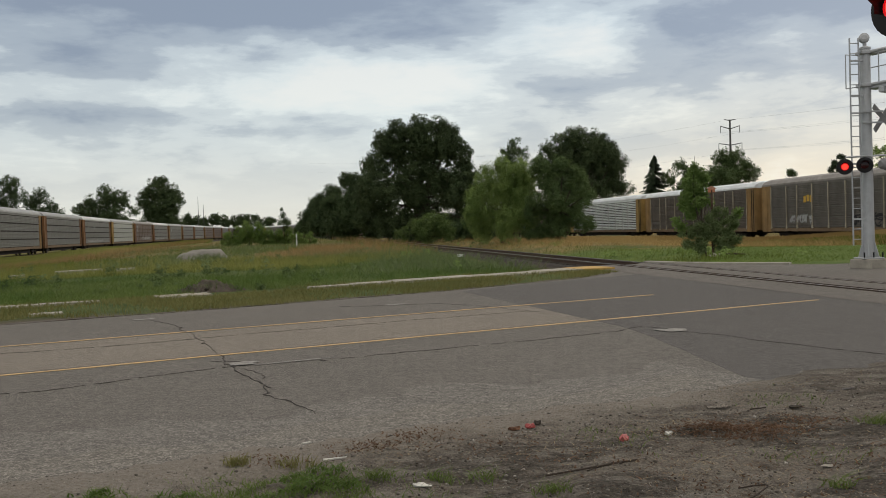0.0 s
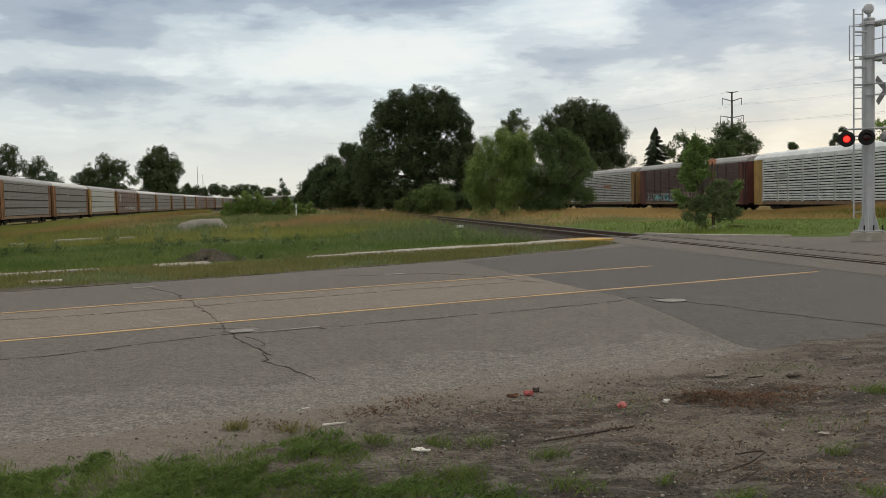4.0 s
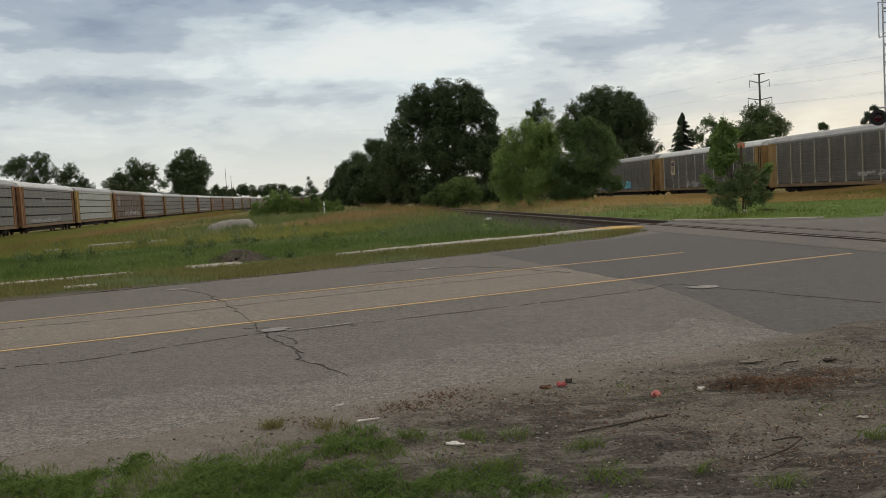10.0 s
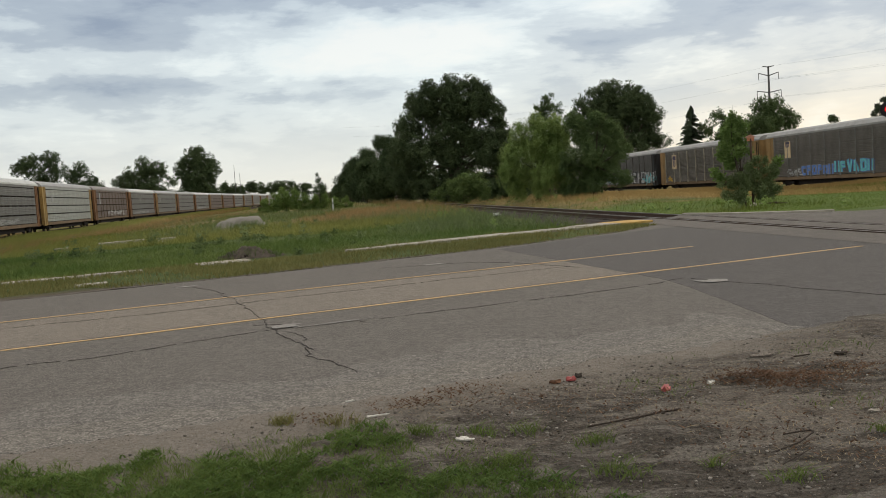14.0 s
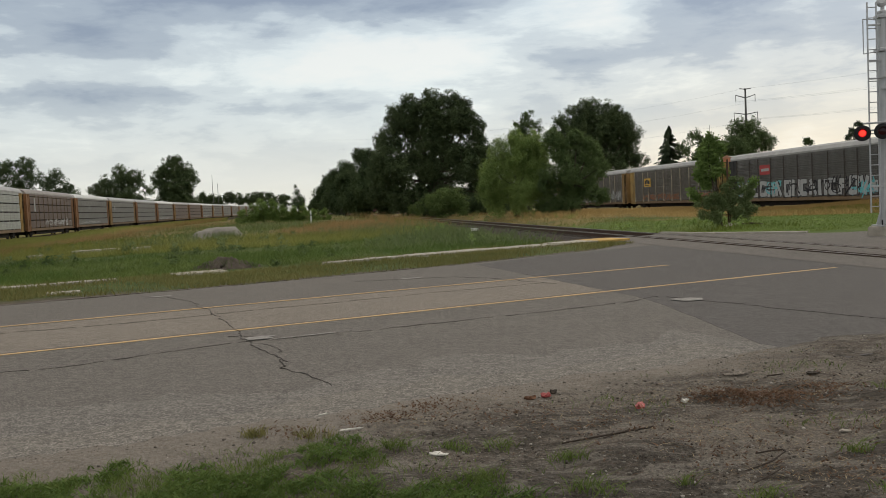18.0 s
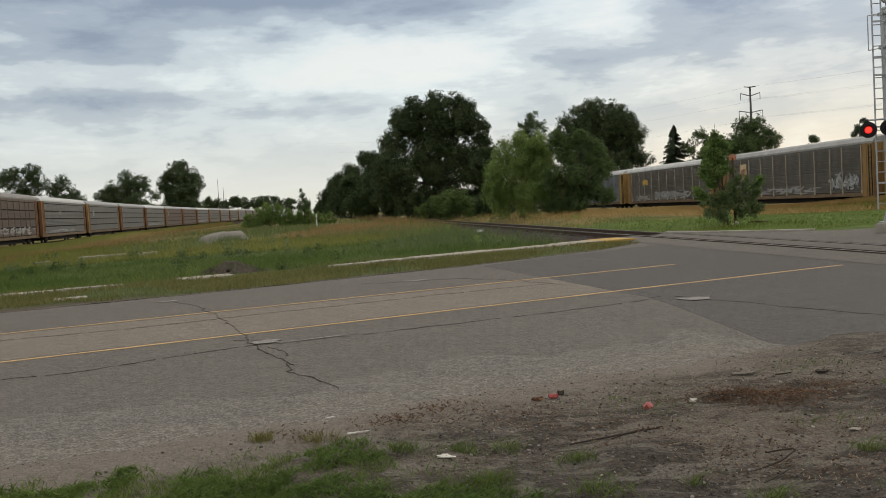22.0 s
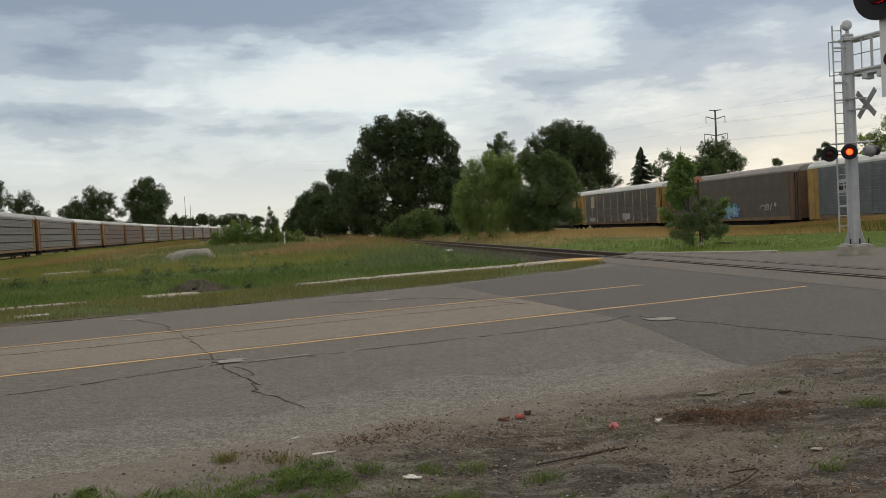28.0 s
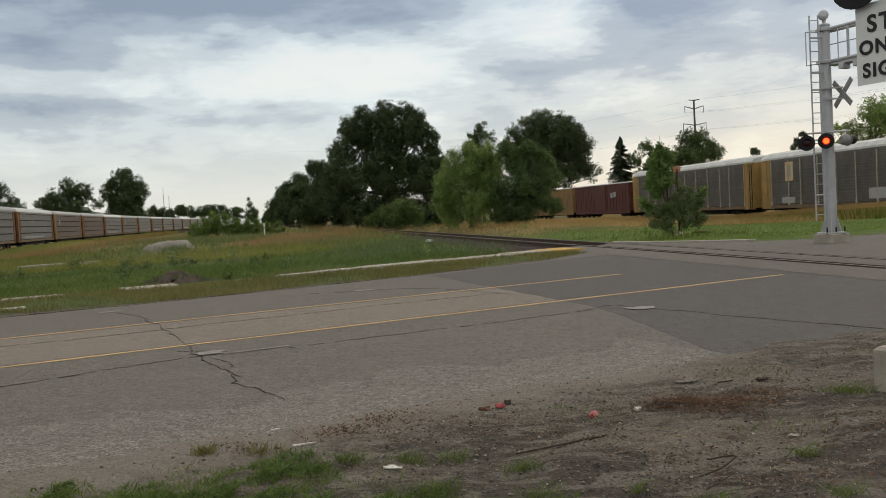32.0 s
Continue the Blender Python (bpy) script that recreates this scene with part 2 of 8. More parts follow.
def m_ground():
    """Bare dirt by the near verge, turf beyond the road, dry meadow far off."""
    m = Mat("ground_soil", 0.97, 0, 0.15)
    at = m.place()
    sp = m.n("ShaderNodeSeparateXYZ")
    m.t.links.new(at, sp.inputs[0])
    x, y = sp.outputs[0], sp.outputs[1]
    n = m.math("ADD", m.math("MULTIPLY", x, -0.4243), m.math("MULTIPLY", y, 0.9055))
    fine, mid, big = m.noise(45, 4, 0.7, at), m.noise(5, 6, 0.65, at), m.noise(0.9, 5, 0.6, at)
    dirt = m.mix(m.ramp(mid, (0.36, 0.0), (0.62, 1.0)), (0.050, 0.041, 0.032), (0.128, 0.109, 0.088))
    dirt = m.mix(m.ramp(big, (0.48, 0.0), (0.62, 0.85)), dirt, (0.150, 0.124, 0.096))
    dirt = m.mix(m.ramp(m.noise(1.7, 6, 0.7, at, None, 0.8), (0.54, 0.0), (0.64, 0.8)), dirt, (0.050, 0.037, 0.028))
    lumps = m.noise(14, 4, 0.7, at)
    # hollows coloured dark and crests pale, painting in the relief's weak shading
    dirt = m.mix(m.ramp(lumps, (0.36, 0.8), (0.47, 0.0)), dirt, (0.022, 0.017, 0.013))
    dirt = m.mix(m.ramp(lumps, (0.56, 0.0), (0.66, 0.6)), dirt, (0.175, 0.150, 0.120))
    dirt = m.mix(m.ramp(fine, (0.54, 0.0), (0.64, 0.85)), dirt, (0.27, 0.24, 0.20))
    dirt = m.mix(m.ramp(fine, (0.36, 0.85), (0.46, 0.0)), dirt, (0.020, 0.015, 0.011))
    rust = m.noise(0.8, 4, 0.6, at, None, 0.5)
    dirt = m.mix(m.ramp(rust, (0.56, 0.0), (0.66, 0.55)), dirt, (0.098, 0.070, 0.048))
    dirt = m.mix(m.ramp(rust, (0.32, 0.6), (0.42, 0.0)), dirt, (0.185, 0.160, 0.128))
    patch = m.noise(2.6, 8, 0.75, at)
    dirt = m.mix(m.ramp(patch, (0.36, 0.75), (0.47, 0.0)), dirt, (0.030, 0.023, 0.017))
    dirt = m.mix(m.ramp(patch, (0.54, 0.0), (0.66, 0.6)), dirt, (0.165, 0.142, 0.115))
    grit = m.noise(26, 9, 0.85, at)
    dirt = m.mix(m.ramp(grit, (0.36, 0.7), (0.48, 0.0)), dirt, (0.022, 0.017, 0.012))
    dirt = m.mix(m.ramp(grit, (0.54, 0.0), (0.66, 0.75)), dirt, (0.24, 0.21, 0.175))
    lip = m.math("ADD", m.math("MULTIPLY", n, 0.1), m.math("MULTIPLY", m.math("SUBTRACT", mid, 0.5), 0.10))
    dirt = m.mix(m.ramp(lip, (0.605, 0.0), (0.66, 0.7)), dirt, m.mix(m.ramp(grit, (0.4, 0.0), (0.6, 1.0)), (0.100, 0.086, 0.071), (0.182, 0.158, 0.131)))
    dirt = m.mix(0.22, dirt, (0.090, 0.088, 0.085))
    packed = m.noise(0.75, 5, 0.6, at, (0.7, 1.5, 1.0), 0.6)
    for px_, py_, rad, amt in DIRT_PATCHES:
        dv = m.n("ShaderNodeVectorMath")
        dv.operation = "DISTANCE"
        m.t.links.new(at, dv.inputs[0])
        dv.inputs[1].default_value = (px_, py_, 0.0)
        near_by = m.math("SUBTRACT", 1.0, m.math("DIVIDE", dv.outputs["Value"], rad), True)
        packed = m.math("ADD", packed, m.math("MULTIPLY", near_by, amt))
    dirt = m.mix(m.ramp(packed, (0.49, 0.0), (0.56, 0.7)), dirt, m.mix(m.ramp(fine, (0.4, 0.0), (0.6, 1.0)), (0.120, 0.104, 0.086), (0.215, 0.188, 0.158)))
    dirt = m.mix(m.math("MULTIPLY", m.ramp(packed, (0.40, 0.75), (0.46, 0.0)), m.ramp(m.math("MULTIPLY", n, 0.1), (0.60, 1.0), (0.645, 0.0))), dirt, m.mix(m.ramp(grit, (0.42, 0.0), (0.6, 1.0)), (0.026, 0.022, 0.018), (0.105, 0.094, 0.080)))
    scuff = m.noise(3.4, 7, 0.68, at, (0.55, 1.5, 1.0), 0.4)
    dirt = m.mix(m.ramp(scuff, (0.39, 0.6), (0.44, 0.0)), dirt, m.mix(m.ramp(grit, (0.42, 0.0), (0.6, 1.0)), (0.020, 0.017, 0.014), (0.075, 0.066, 0.056)))
    dirt = m.mix(m.ramp(scuff, (0.52, 0.0), (0.57, 0.65)), dirt, m.mix(m.ramp(fine, (0.4, 0.0), (0.6, 1.0)), (0.135, 0.122, 0.105), (0.240, 0.218, 0.190)))
    u = m.math("ADD", m.math("MULTIPLY", x, 0.9055), m.math("MULTIPLY", y, 0.4243))
    west = m.math("ADD", m.math("MULTIPLY", m.math("SUBTRACT", 3.2, u), 0.5, True), m.math("MULTIPLY", m.math("SUBTRACT", 8.0, u), 0.5, True))
    inset = m.math("MULTIPLY", m.math("SUBTRACT", 2.0, west), 0.028)
    dust = m.math("MULTIPLY", m.math("MINIMUM", west, 1.0), m.ramp(m.math("SUBTRACT", m.math("ADD", m.math("MULTIPLY", n, 0.1), m.math("MULTIPLY", m.math("SUBTRACT", mid, 0.5), 0.08)), inset), (0.575, 0.0), (0.63, 0.85)))
    dirt = m.mix(dust, dirt, m.mix(m.ramp(grit, (0.40, 0.0), (0.62, 1.0)), (0.165, 0.147, 0.125), (0.290, 0.260, 0.224)))
    straw = m.noise(22, 5, 0.75, at, (1.0, 3.0, 1.0), 1.5)
    dirt = m.mix(m.ramp(straw, (0.58, 0.0), (0.66, 0.6)), dirt, (0.17, 0.09, 0.04))
    # lush turf by the pavement, yellow-green meadow past it, dry tan meadow far out, mown lawn across the track
    wav = m.math("MULTIPLY", m.math("SUBTRACT", m.noise(0.07, 5, 0.6, at), 0.5), 0.5)
    out = m.math("ADD", m.math("MULTIPLY", y, 0.01), wav)
    turf = m.mix(m.ramp(m.noise(0.9, 5, 0.6, at), (0.38, 0.0), (0.62, 1.0)), (0.045, 0.080, 0.020), (0.100, 0.125, 0.036))
    gold = m.mix(m.ramp(m.noise(0.5, 5, 0.6, at), (0.38, 0.0), (0.62, 1.0)), (0.085, 0.105, 0.030), (0.175, 0.160, 0.052))
    dry = m.mix(m.ramp(m.noise(0.22, 5, 0.6, at), (0.4, 0.0), (0.6, 1.0)), (0.095, 0.105, 0.036), (0.245, 0.170, 0.070))
    meadow = m.mix(m.ramp(out, (0.44, 0.0), (0.52, 1.0)), turf, gold)
    meadow = m.mix(m.ramp(out, (0.62, 0.0), (0.74, 1.0)), meadow, dry)
    lawn = m.mix(m.ramp(m.noise(0.6, 4, 0.6, at), (0.38, 0.0), (0.62, 1.0)), (0.082, 0.135, 0.025), (0.130, 0.175, 0.040))
    lawn = m.mix(m.ramp(out, (0.56, 0.0), (0.66, 1.0)), lawn, dry)
    across = m.math("MULTIPLY", m.math("SUBTRACT", m.math("ADD", x, m.math("MULTIPLY", y, 0.135)), 15.5), 0.5, True)
    field = m.mix(across, meadow, lawn)
    field = m.mix(m.ramp(fine, (0.4, 0.45), (0.6, 0.0)), field, (0.03, 0.035, 0.014))
    soil = m.math("MULTIPLY", m.ramp(m.math("MULTIPLY", n, 0.01), (0.200, 0.0), (0.204, 1.0), (0.212, 0.9), (0.222, 0.0)), m.math("MAXIMUM", m.ramp(m.noise(0.8, 5, 0.65, at), (0.42, 0.0), (0.58, 1.0)), m.math("SUBTRACT", 3.0, u, True)))
    field = m.mix(soil, field, (0.100, 0.082, 0.060))
    near = m.math("ADD", m.math("MULTIPLY", m.math("SUBTRACT", n, 12.0), 0.2), 0.5, True)
    m.color(m.mix(near, dirt, field)).bump(m.mix(0.5, fine, lumps), 1.0, 0.06)
    return m.done()


MAT_GROUND = m_ground()


def m_leaf(name, dark, light, back=0.25):
    m = Mat(name, 0.7, 0, 0.12)
    r = m.island()
    c = m.mix(m.ramp(r, (0.0, 0.15), (1.0, 0.8)), dark, light)
    big = m.noise(0.45, 3, 0.5, m.place())
    c = m.mix(m.ramp(big, (0.35, 0.0), (0.7, 0.7)), c, mul(light, 1.15))
    wide = m.noise(0.07, 4, 0.6, m.place())
    c = m.mix(m.ramp(wide, (0.42, 0.0), (0.62, 0.55)), c, mul(dark, 0.9))
    m.color(c)
    tr = m.n("ShaderNodeBsdfTranslucent")
    m.put(tr.inputs[0], m.mix(0.5, c, mul(light, 1.3)))
    ms = m.n("ShaderNodeMixShader")
    ms.inputs[0].default_value = back
    m.t.links.new(m.p.outputs[0], ms.inputs[1])
    m.t.links.new(tr.outputs[0], ms.inputs[2])
    m.t.links.new(ms.outputs[0], m.t.nodes["Material Output"].inputs[0])
    return m.done()


LEAF_OAK = m_leaf("dark_broad_leaves", (0.040, 0.062, 0.030), (0.088, 0.118, 0.052))
LEAF_WOOD = m_leaf("wood_edge_leaves", (0.040, 0.066, 0.030), (0.092, 0.126, 0.054))
LEAF_WILLOW = m_leaf("yellow_green_leaves", (0.101, 0.166, 0.043), (0.269, 0.347, 0.110))
LEAF_MID = m_leaf("mid_green_leaves", (0.042, 0.072, 0.028), (0.100, 0.140, 0.052))
LEAF_THICKET = m_leaf("thicket_leaves", (0.054, 0.092, 0.036), (0.128, 0.178, 0.066))
LEAF_BUSH = m_leaf("fresh_green_leaves", (0.099, 0.171, 0.042), (0.236, 0.316, 0.092))
LEAF_SAPLING = m_leaf("sapling_leaves", (0.070, 0.125, 0.034), (0.180, 0.255, 0.075))
LEAF_FOOT = m_leaf("bush_leaves", (0.074, 0.108, 0.044), (0.165, 0.210, 0.090))
LEAF_SHRUB = m_leaf("light_shrub_leaves", (0.060, 0.100, 0.030), (0.135, 0.185, 0.060))
LEAF_CONIFER = m_leaf("conifer_needles", (0.034, 0.054, 0.032), (0.078, 0.105, 0.058), 0.15)
GRASS_NEAR = m_leaf("near_grass_blades", (0.052, 0.096, 0.022), (0.152, 0.198, 0.053))
GRASS_CLOVER = m_leaf("clover_leaves", (0.039, 0.085, 0.020), (0.120, 0.179, 0.048))
GRASS_VERGE = m_leaf("verge_turf_blades", (0.098, 0.118, 0.034), (0.225, 0.205, 0.082))
GRASS_FIELD = m_leaf("meadow_blades", (0.064, 0.104, 0.018), (0.160, 0.185, 0.040))
GRASS_BLUE = m_leaf("grey_green_weeds", (0.082, 0.116, 0.046), (0.165, 0.205, 0.090))
GRASS_LAWN = m_leaf("lawn_blades", (0.095, 0.156, 0.026), (0.182, 0.242, 0.053))
GRASS_MOWN = m_leaf("short_green_turf", (0.063, 0.111, 0.026), (0.158, 0.202, 0.057))
GRASS_LUSH = m_leaf("lush_dark_tufts", (0.044, 0.089, 0.020), (0.114, 0.172, 0.044))
GRASS_GOLD = m_leaf("yellow_green_meadow", (0.122, 0.150, 0.037), (0.267, 0.262, 0.078))
GRASS_RANK = m_leaf("bleached_rank_grass", (0.275, 0.190, 0.074), (0.410, 0.290, 0.122))
STRAW = m_leaf("pale_straw", (0.20, 0.155, 0.09), (0.40, 0.32, 0.20))
LITTER = m_leaf("rust_brown_litter", (0.045, 0.027, 0.018), (0.175, 0.105, 0.066))
GRASS_TAN = m_leaf("dry_seed_heads", (0.185, 0.125, 0.056), (0.345, 0.235, 0.108))


def m_bark():
    m = Mat("grey_brown_bark", 0.95)
    a = m.noise(6, 6, 0.7, None, (1, 1, 0.2))
    return m.color(m.mix(a, (0.03, 0.024, 0.018), (0.10, 0.082, 0.062))).bump(a, 0.6, 0.05).done()


MAT_BARK = m_bark()


def m_stone():
    m = Mat("grey_gravel", 0.95)
    r = m.island()
    g = m.noise(30, 4, 0.6)
    c = m.mix(m.ramp(r, (0.0, 0.0), (0.75, 0.3), (0.95, 0.7), (1.0, 1.0)), (0.082, 0.071, 0.060), (0.42, 0.39, 0.345))
    return m.color(m.mix(m.ramp(g, (0.4, 0.0), (0.7, 0.5)), c, (0.07, 0.06, 0.05))).done()


MAT_STONE = m_stone()


def m_ballast():
    m = Mat("rail_ballast", 0.95)
    v = m.n("ShaderNodeTexVoronoi")
    v.inputs["Scale"].default_value = 14
    m.t.links.new(m.place(), v.inputs["Vector"])
    c = m.mix(m.ramp(v.outputs["Distance"], (0.1, 0.0), (0.6, 1.0)), (0.050, 0.039, 0.032), (0.010, 0.008, 0.006))
    c = m.mix(m.ramp(m.noise(0.8, 4, 0.6, m.place()), (0.4, 0.0), (0.65, 0.5)), c, (0.065, 0.040, 0.026))
    return m.color(c).bump(v.outputs["Distance"], 1.0, 0.05).done()


MAT_BALLAST = m_ballast()


def m_plain(name, base, rough=0.7, metal=0.0, vary=0.25, scale=3.0, stain=(0.05, 0.035, 0.025), dirt=0.35, streak=(1, 1, 0.15)):
    """Paint or metal with a mottled tone and vertical dirt streaks."""
    m = Mat(name, rough, metal)
    a = m.noise(scale, 6, 0.6)
    s = m.noise(scale * 1.7, 6, 0.7, None, streak)
    c = m.mix(m.ramp(a, (0.3, 0.0), (0.7, 1.0)), mul(base, 1 - vary), mul(base, 1 + vary))
    c = m.mix(m.ramp(s, (0.52, 0.0), (0.75, dirt)), c, stain)
    k = m.random()
    c = m.mix(m.math("MULTIPLY", k, 0.16), c, mul(base, 0.55))
    m.rough(m.math("ADD", m.math("MULTIPLY", a, 0.2), rough - 0.1))
    return m.color(c).done()


MAT_GALV = m_plain("galvanised_steel", (0.43, 0.44, 0.45), 0.5, 0.35, 0.10, 4.0, (0.25, 0.24, 0.22), 0.3)
MAT_BLACK = m_plain("black_enamel", (0.012, 0.012, 0.013), 0.6, 0.0, 0.2, 3.0, (0.05, 0.05, 0.05), 0.2)
MAT_RAIL = m_plain("rusty_rail_side", (0.065, 0.038, 0.026), 0.8, 0.2, 0.3)
MAT_RAILTOP = m_plain("worn_rail_head", (0.19, 0.165, 0.145), 0.42, 0.7, 0.2)
MAT_TIE = m_plain("creosoted_tie", (0.045, 0.036, 0.028), 0.95, 0, 0.4, 5.0)
# grime of the running gear, also the painted shade inside and under cars
MAT_TRUCK = m_plain("grimy_gear_and_inner_shade", (0.028, 0.022, 0.018), 0.85, 0.2, 0.4)
MAT_WOOD = m_plain("weathered_stick", (0.045, 0.034, 0.026), 0.9, 0, 0.4, 20)
MAT_PYLON = m_plain("steel_pole_far", (0.12, 0.12, 0.12), 0.7, 0.3, 0.1)
MAT_SIGN = m_plain("white_sign_sheet", (0.66, 0.67, 0.66), 0.5, 0, 0.04, 2.0, (0.4, 0.39, 0.36), 0.2)
MAT_LETTER = m_plain("black_sign_letters", (0.015, 0.015, 0.016), 0.5, 0, 0.1)
MAT_SCRAP = m_plain("faded_red_plastic", (0.36, 0.085, 0.08), 0.5, 0, 0.2, 20)
MAT_DEADLEAF = m_plain("curled_dead_leaf", (0.125, 0.062, 0.035), 0.85, 0, 0.5, 30)
MAT_PAPER = m_plain("dirty_white_paper", (0.60, 0.58, 0.53), 0.8, 0, 0.15, 20)
MAT_DIRTHEAP = m_plain("dark_turned_soil", (0.050, 0.041, 0.033), 0.97, 0, 0.5, 6, (0.02, 0.016, 0.012), 0.6, (1, 1, 1))
MAT_MOUND = m_plain("heap_soil", (0.082, 0.068, 0.055), 0.97, 0, 0.5, 5, (0.022, 0.018, 0.014), 0.6, (1, 1, 1))
MAT_SANDHEAP = m_plain("grey_sand_heap", (0.225, 0.21, 0.185), 0.97, 0, 0.2, 3, (0.14, 0.12, 0.10), 0.4, (1, 1, 1))

# ---- mesh tools ----


class MB:
    """Collects corners and faces for one mesh."""

    def __init__(self):
        self.v, self.f = [], []

    def add(self, verts, faces):
        k = len(self.v)
        self.v += [tuple(p) for p in verts]
        self.f += [tuple(i + k for i in q) for q in faces]
        return self

    def box(self, x0, x1, y0, y1, z0, z1, m=None, bevel=0.0):
        if bevel <= 0:
            vs = [(x, y, z) for x in (x0, x1) for y in (y0, y1) for z in (z0, z1)]
            fs = [(0, 1, 3, 2), (4, 6, 7, 5), (0, 4, 5, 1), (2, 3, 7, 6), (0, 2, 6, 4), (1, 5, 7, 3)]
        else:
            b = bevel
            loops = []
            for z, i in ((z0, b), (z0 + b, 0), (z1 - b, 0), (z1, b)):
                loops.append([(x0 + i, y0 + i, z), (x1 - i, y0 + i, z), (x1 - i, y1 - i, z), (x0 + i, y1 - i, z)])
            vs = [p for lp in loops for p in lp]
            fs = [(3, 2, 1, 0), (12, 13, 14, 15)]
            for k in range(3):
                for j in range(4):
                    fs.append((4 * k + j, 4 * k + (j + 1) % 4, 4 * k + 4 + (j + 1) % 4, 4 * k + 4 + j))
        if m is not None:
            vs = [m @ Vector(p) for p in vs]
        return self.add(vs, fs)

    def tube(self, p, q, r0, r1=None, n=8, caps=True):
        p, q = Vector(p), Vector(q)
        r1 = r0 if r1 is None else r1
        d = (q - p).normalized()
        a = d.orthogonal().normalized()
        b = d.cross(a)
        vs, fs = [], []
        for c, r in ((p, r0), (q, r1)):
            vs += [c + (a * math.cos(2 * math.pi * i / n) + b * math.sin(2 * math.pi * i / n)) * r for i in range(n)]
        fs = [(i, (i + 1) % n, n + (i + 1) % n, n + i) for i in range(n)]
        if caps:
            fs += [tuple(range(n - 1, -1, -1)), tuple(range(n, 2 * n))]
        return self.add(vs, fs)

    def lathe(self, prof, m=None, n=20):
        """prof: (radius, along) pairs turned round z."""
        vs, fs = [], []
        for r, z in prof:
            vs += [Vector((r * math.cos(2 * math.pi * i / n), r * math.sin(2 * math.pi * i / n), z)) for i in range(n)]
        for k in range(len(prof) - 1):
            fs += [(k * n + i, k * n + (i + 1) % n, (k + 1) * n + (i + 1) % n, (k + 1) * n + i) for i in range(n)]
        fs += [tuple(range(n - 1, -1, -1)), tuple(range((len(prof) - 1) * n, len(prof) * n))]
        if m is not None:
            vs = [m @ p for p in vs]
        return self.add(vs, fs)

    def sheet(self, pts, z, th=0.004):
        """A thin flat slab with the outline pts."""
        n = len(pts)
        vs = [(x, y, z) for x, y in pts] + [(x, y, z - th) for x, y in pts]
        return self.add(vs, [tuple(range(n)), tuple(range(2 * n - 1, n - 1, -1))] + [(i, n + i, n + (i + 1) % n, (i + 1) % n) for i in range(n)])

    def mesh(self, name, mat=None, smooth=False):
        me = bpy.data.meshes.new(name)
        me.from_pydata(self.v, [], self.f)
        if mat:
            me.materials.append(mat)
        if smooth:
            me.polygons.foreach_set("use_smooth", [True] * len(me.polygons))
        me.update()
        return me


def thing(name, at, label, category, group="", kind=""):
    ob = new(name)
    ob.matrix_world = at if isinstance(at, Matrix) else Matrix.Translation(at)
    return tagged(ob, label, category, group, kind)


def part(name, mb, material, parent, label="", smooth=False, at=None):
    me = mb if isinstance(mb, bpy.types.Mesh) else mb.mesh(name, material, smooth)
    ob = new(name, me)
    ob.parent = parent
    if at is not None:
        ob.matrix_basis = at
    if label:
        ob["label"] = label
    return ob


def solid(name, mb, material, label, category, group="", kind="", smooth=False):
    return tagged(new(name, mb.mesh(name, material, smooth)), label, category, group, kind)


def raw_mesh(name, v, f, mat):
    """A mesh straight from arrays: v (n,3), f (m,3 or 4)."""
    me = bpy.data.meshes.new(name)
    k = f.shape[1]
    me.vertices.add(len(v))
    me.vertices.foreach_set("co", np.ascontiguousarray(v, np.float32).ravel())
    me.loops.add(f.size)
    me.loops.foreach_set("vertex_index", np.ascontiguousarray(f, np.int32).ravel())
    me.polygons.add(len(f))
    me.polygons.foreach_set("loop_start", np.arange(0, f.size, k, dtype=np.int32))
    me.update(calc_edges=True)
    me.materials.append(mat)
    return me


# road frame: u runs along the road to the right, n across it and away
UX, UY = 0.9055, 0.4243


def rd(u, n):
    return (UX * u - UY * n, UY * u + UX * n)


def un(x, y):
    return UX * x + UY * y, -UY * x + UX * y


def smooth01(a, b, x):
    t = np.clip((x - a) / (b - a), 0, 1)
    return t * t * (3 - 2 * t)


# ---- rail lines ----
CAR = 28.4  # pitch of the coupled cars
LEFT = (-47.853, 108.812, 1.77603, -0.60682e-3, 0.85241e-6)
RIGHT = (26.820, 125.731, -1.39782, -1.08447e-3, 0.0)
RAIL_LEFT, RAIL_RIGHT = 0.06, -0.285


def line_at(q, s, side=0.0):
    """Place and heading s metres along a curving line, side metres to its left."""
    n = 24
    x, y, h = q[0], q[1], q[2]
    ds = s / n
    for i in range(n):
        m = (i + 0.5) * ds
        a = h + q[3] * m + q[4] * m * m
        x, y = x + math.cos(a) * ds, y + math.sin(a) * ds
    a = h + q[3] * s + q[4] * s * s
    return x - math.sin(a) * side, y + math.cos(a) * side, a


def track_x(y):
    """Centre line of the empty track that crosses the road."""
    return 13.82 - 0.135 * y - 6e-5 * np.clip(y - 100, 0, None) ** 2


_ls = [line_at(LEFT, s, 1.55) for s in np.arange(-200, 760, 20.0)]
_rs = [line_at(RIGHT, s, 1.55) for s in np.arange(-260, 260, 20.0)]
LXY, RXY = np.array([p[:2] for p in _ls]), np.array([p[:2] for p in _rs])


def near_line(x, y, pts):
    x, y = np.asarray(x, float), np.asarray(y, float)
    d = np.full(x.shape, 1e9)
    for (ax, ay), (bx, by) in zip(pts[:-1], pts[1:]):
        ex, ey = bx - ax, by - ay
        t = np.clip(((x - ax) * ex + (y - ay) * ey) / (ex * ex + ey * ey), 0, 1)
        d = np.minimum(d, np.hypot(x - ax - t * ex, y - ay - t * ey))
    return d


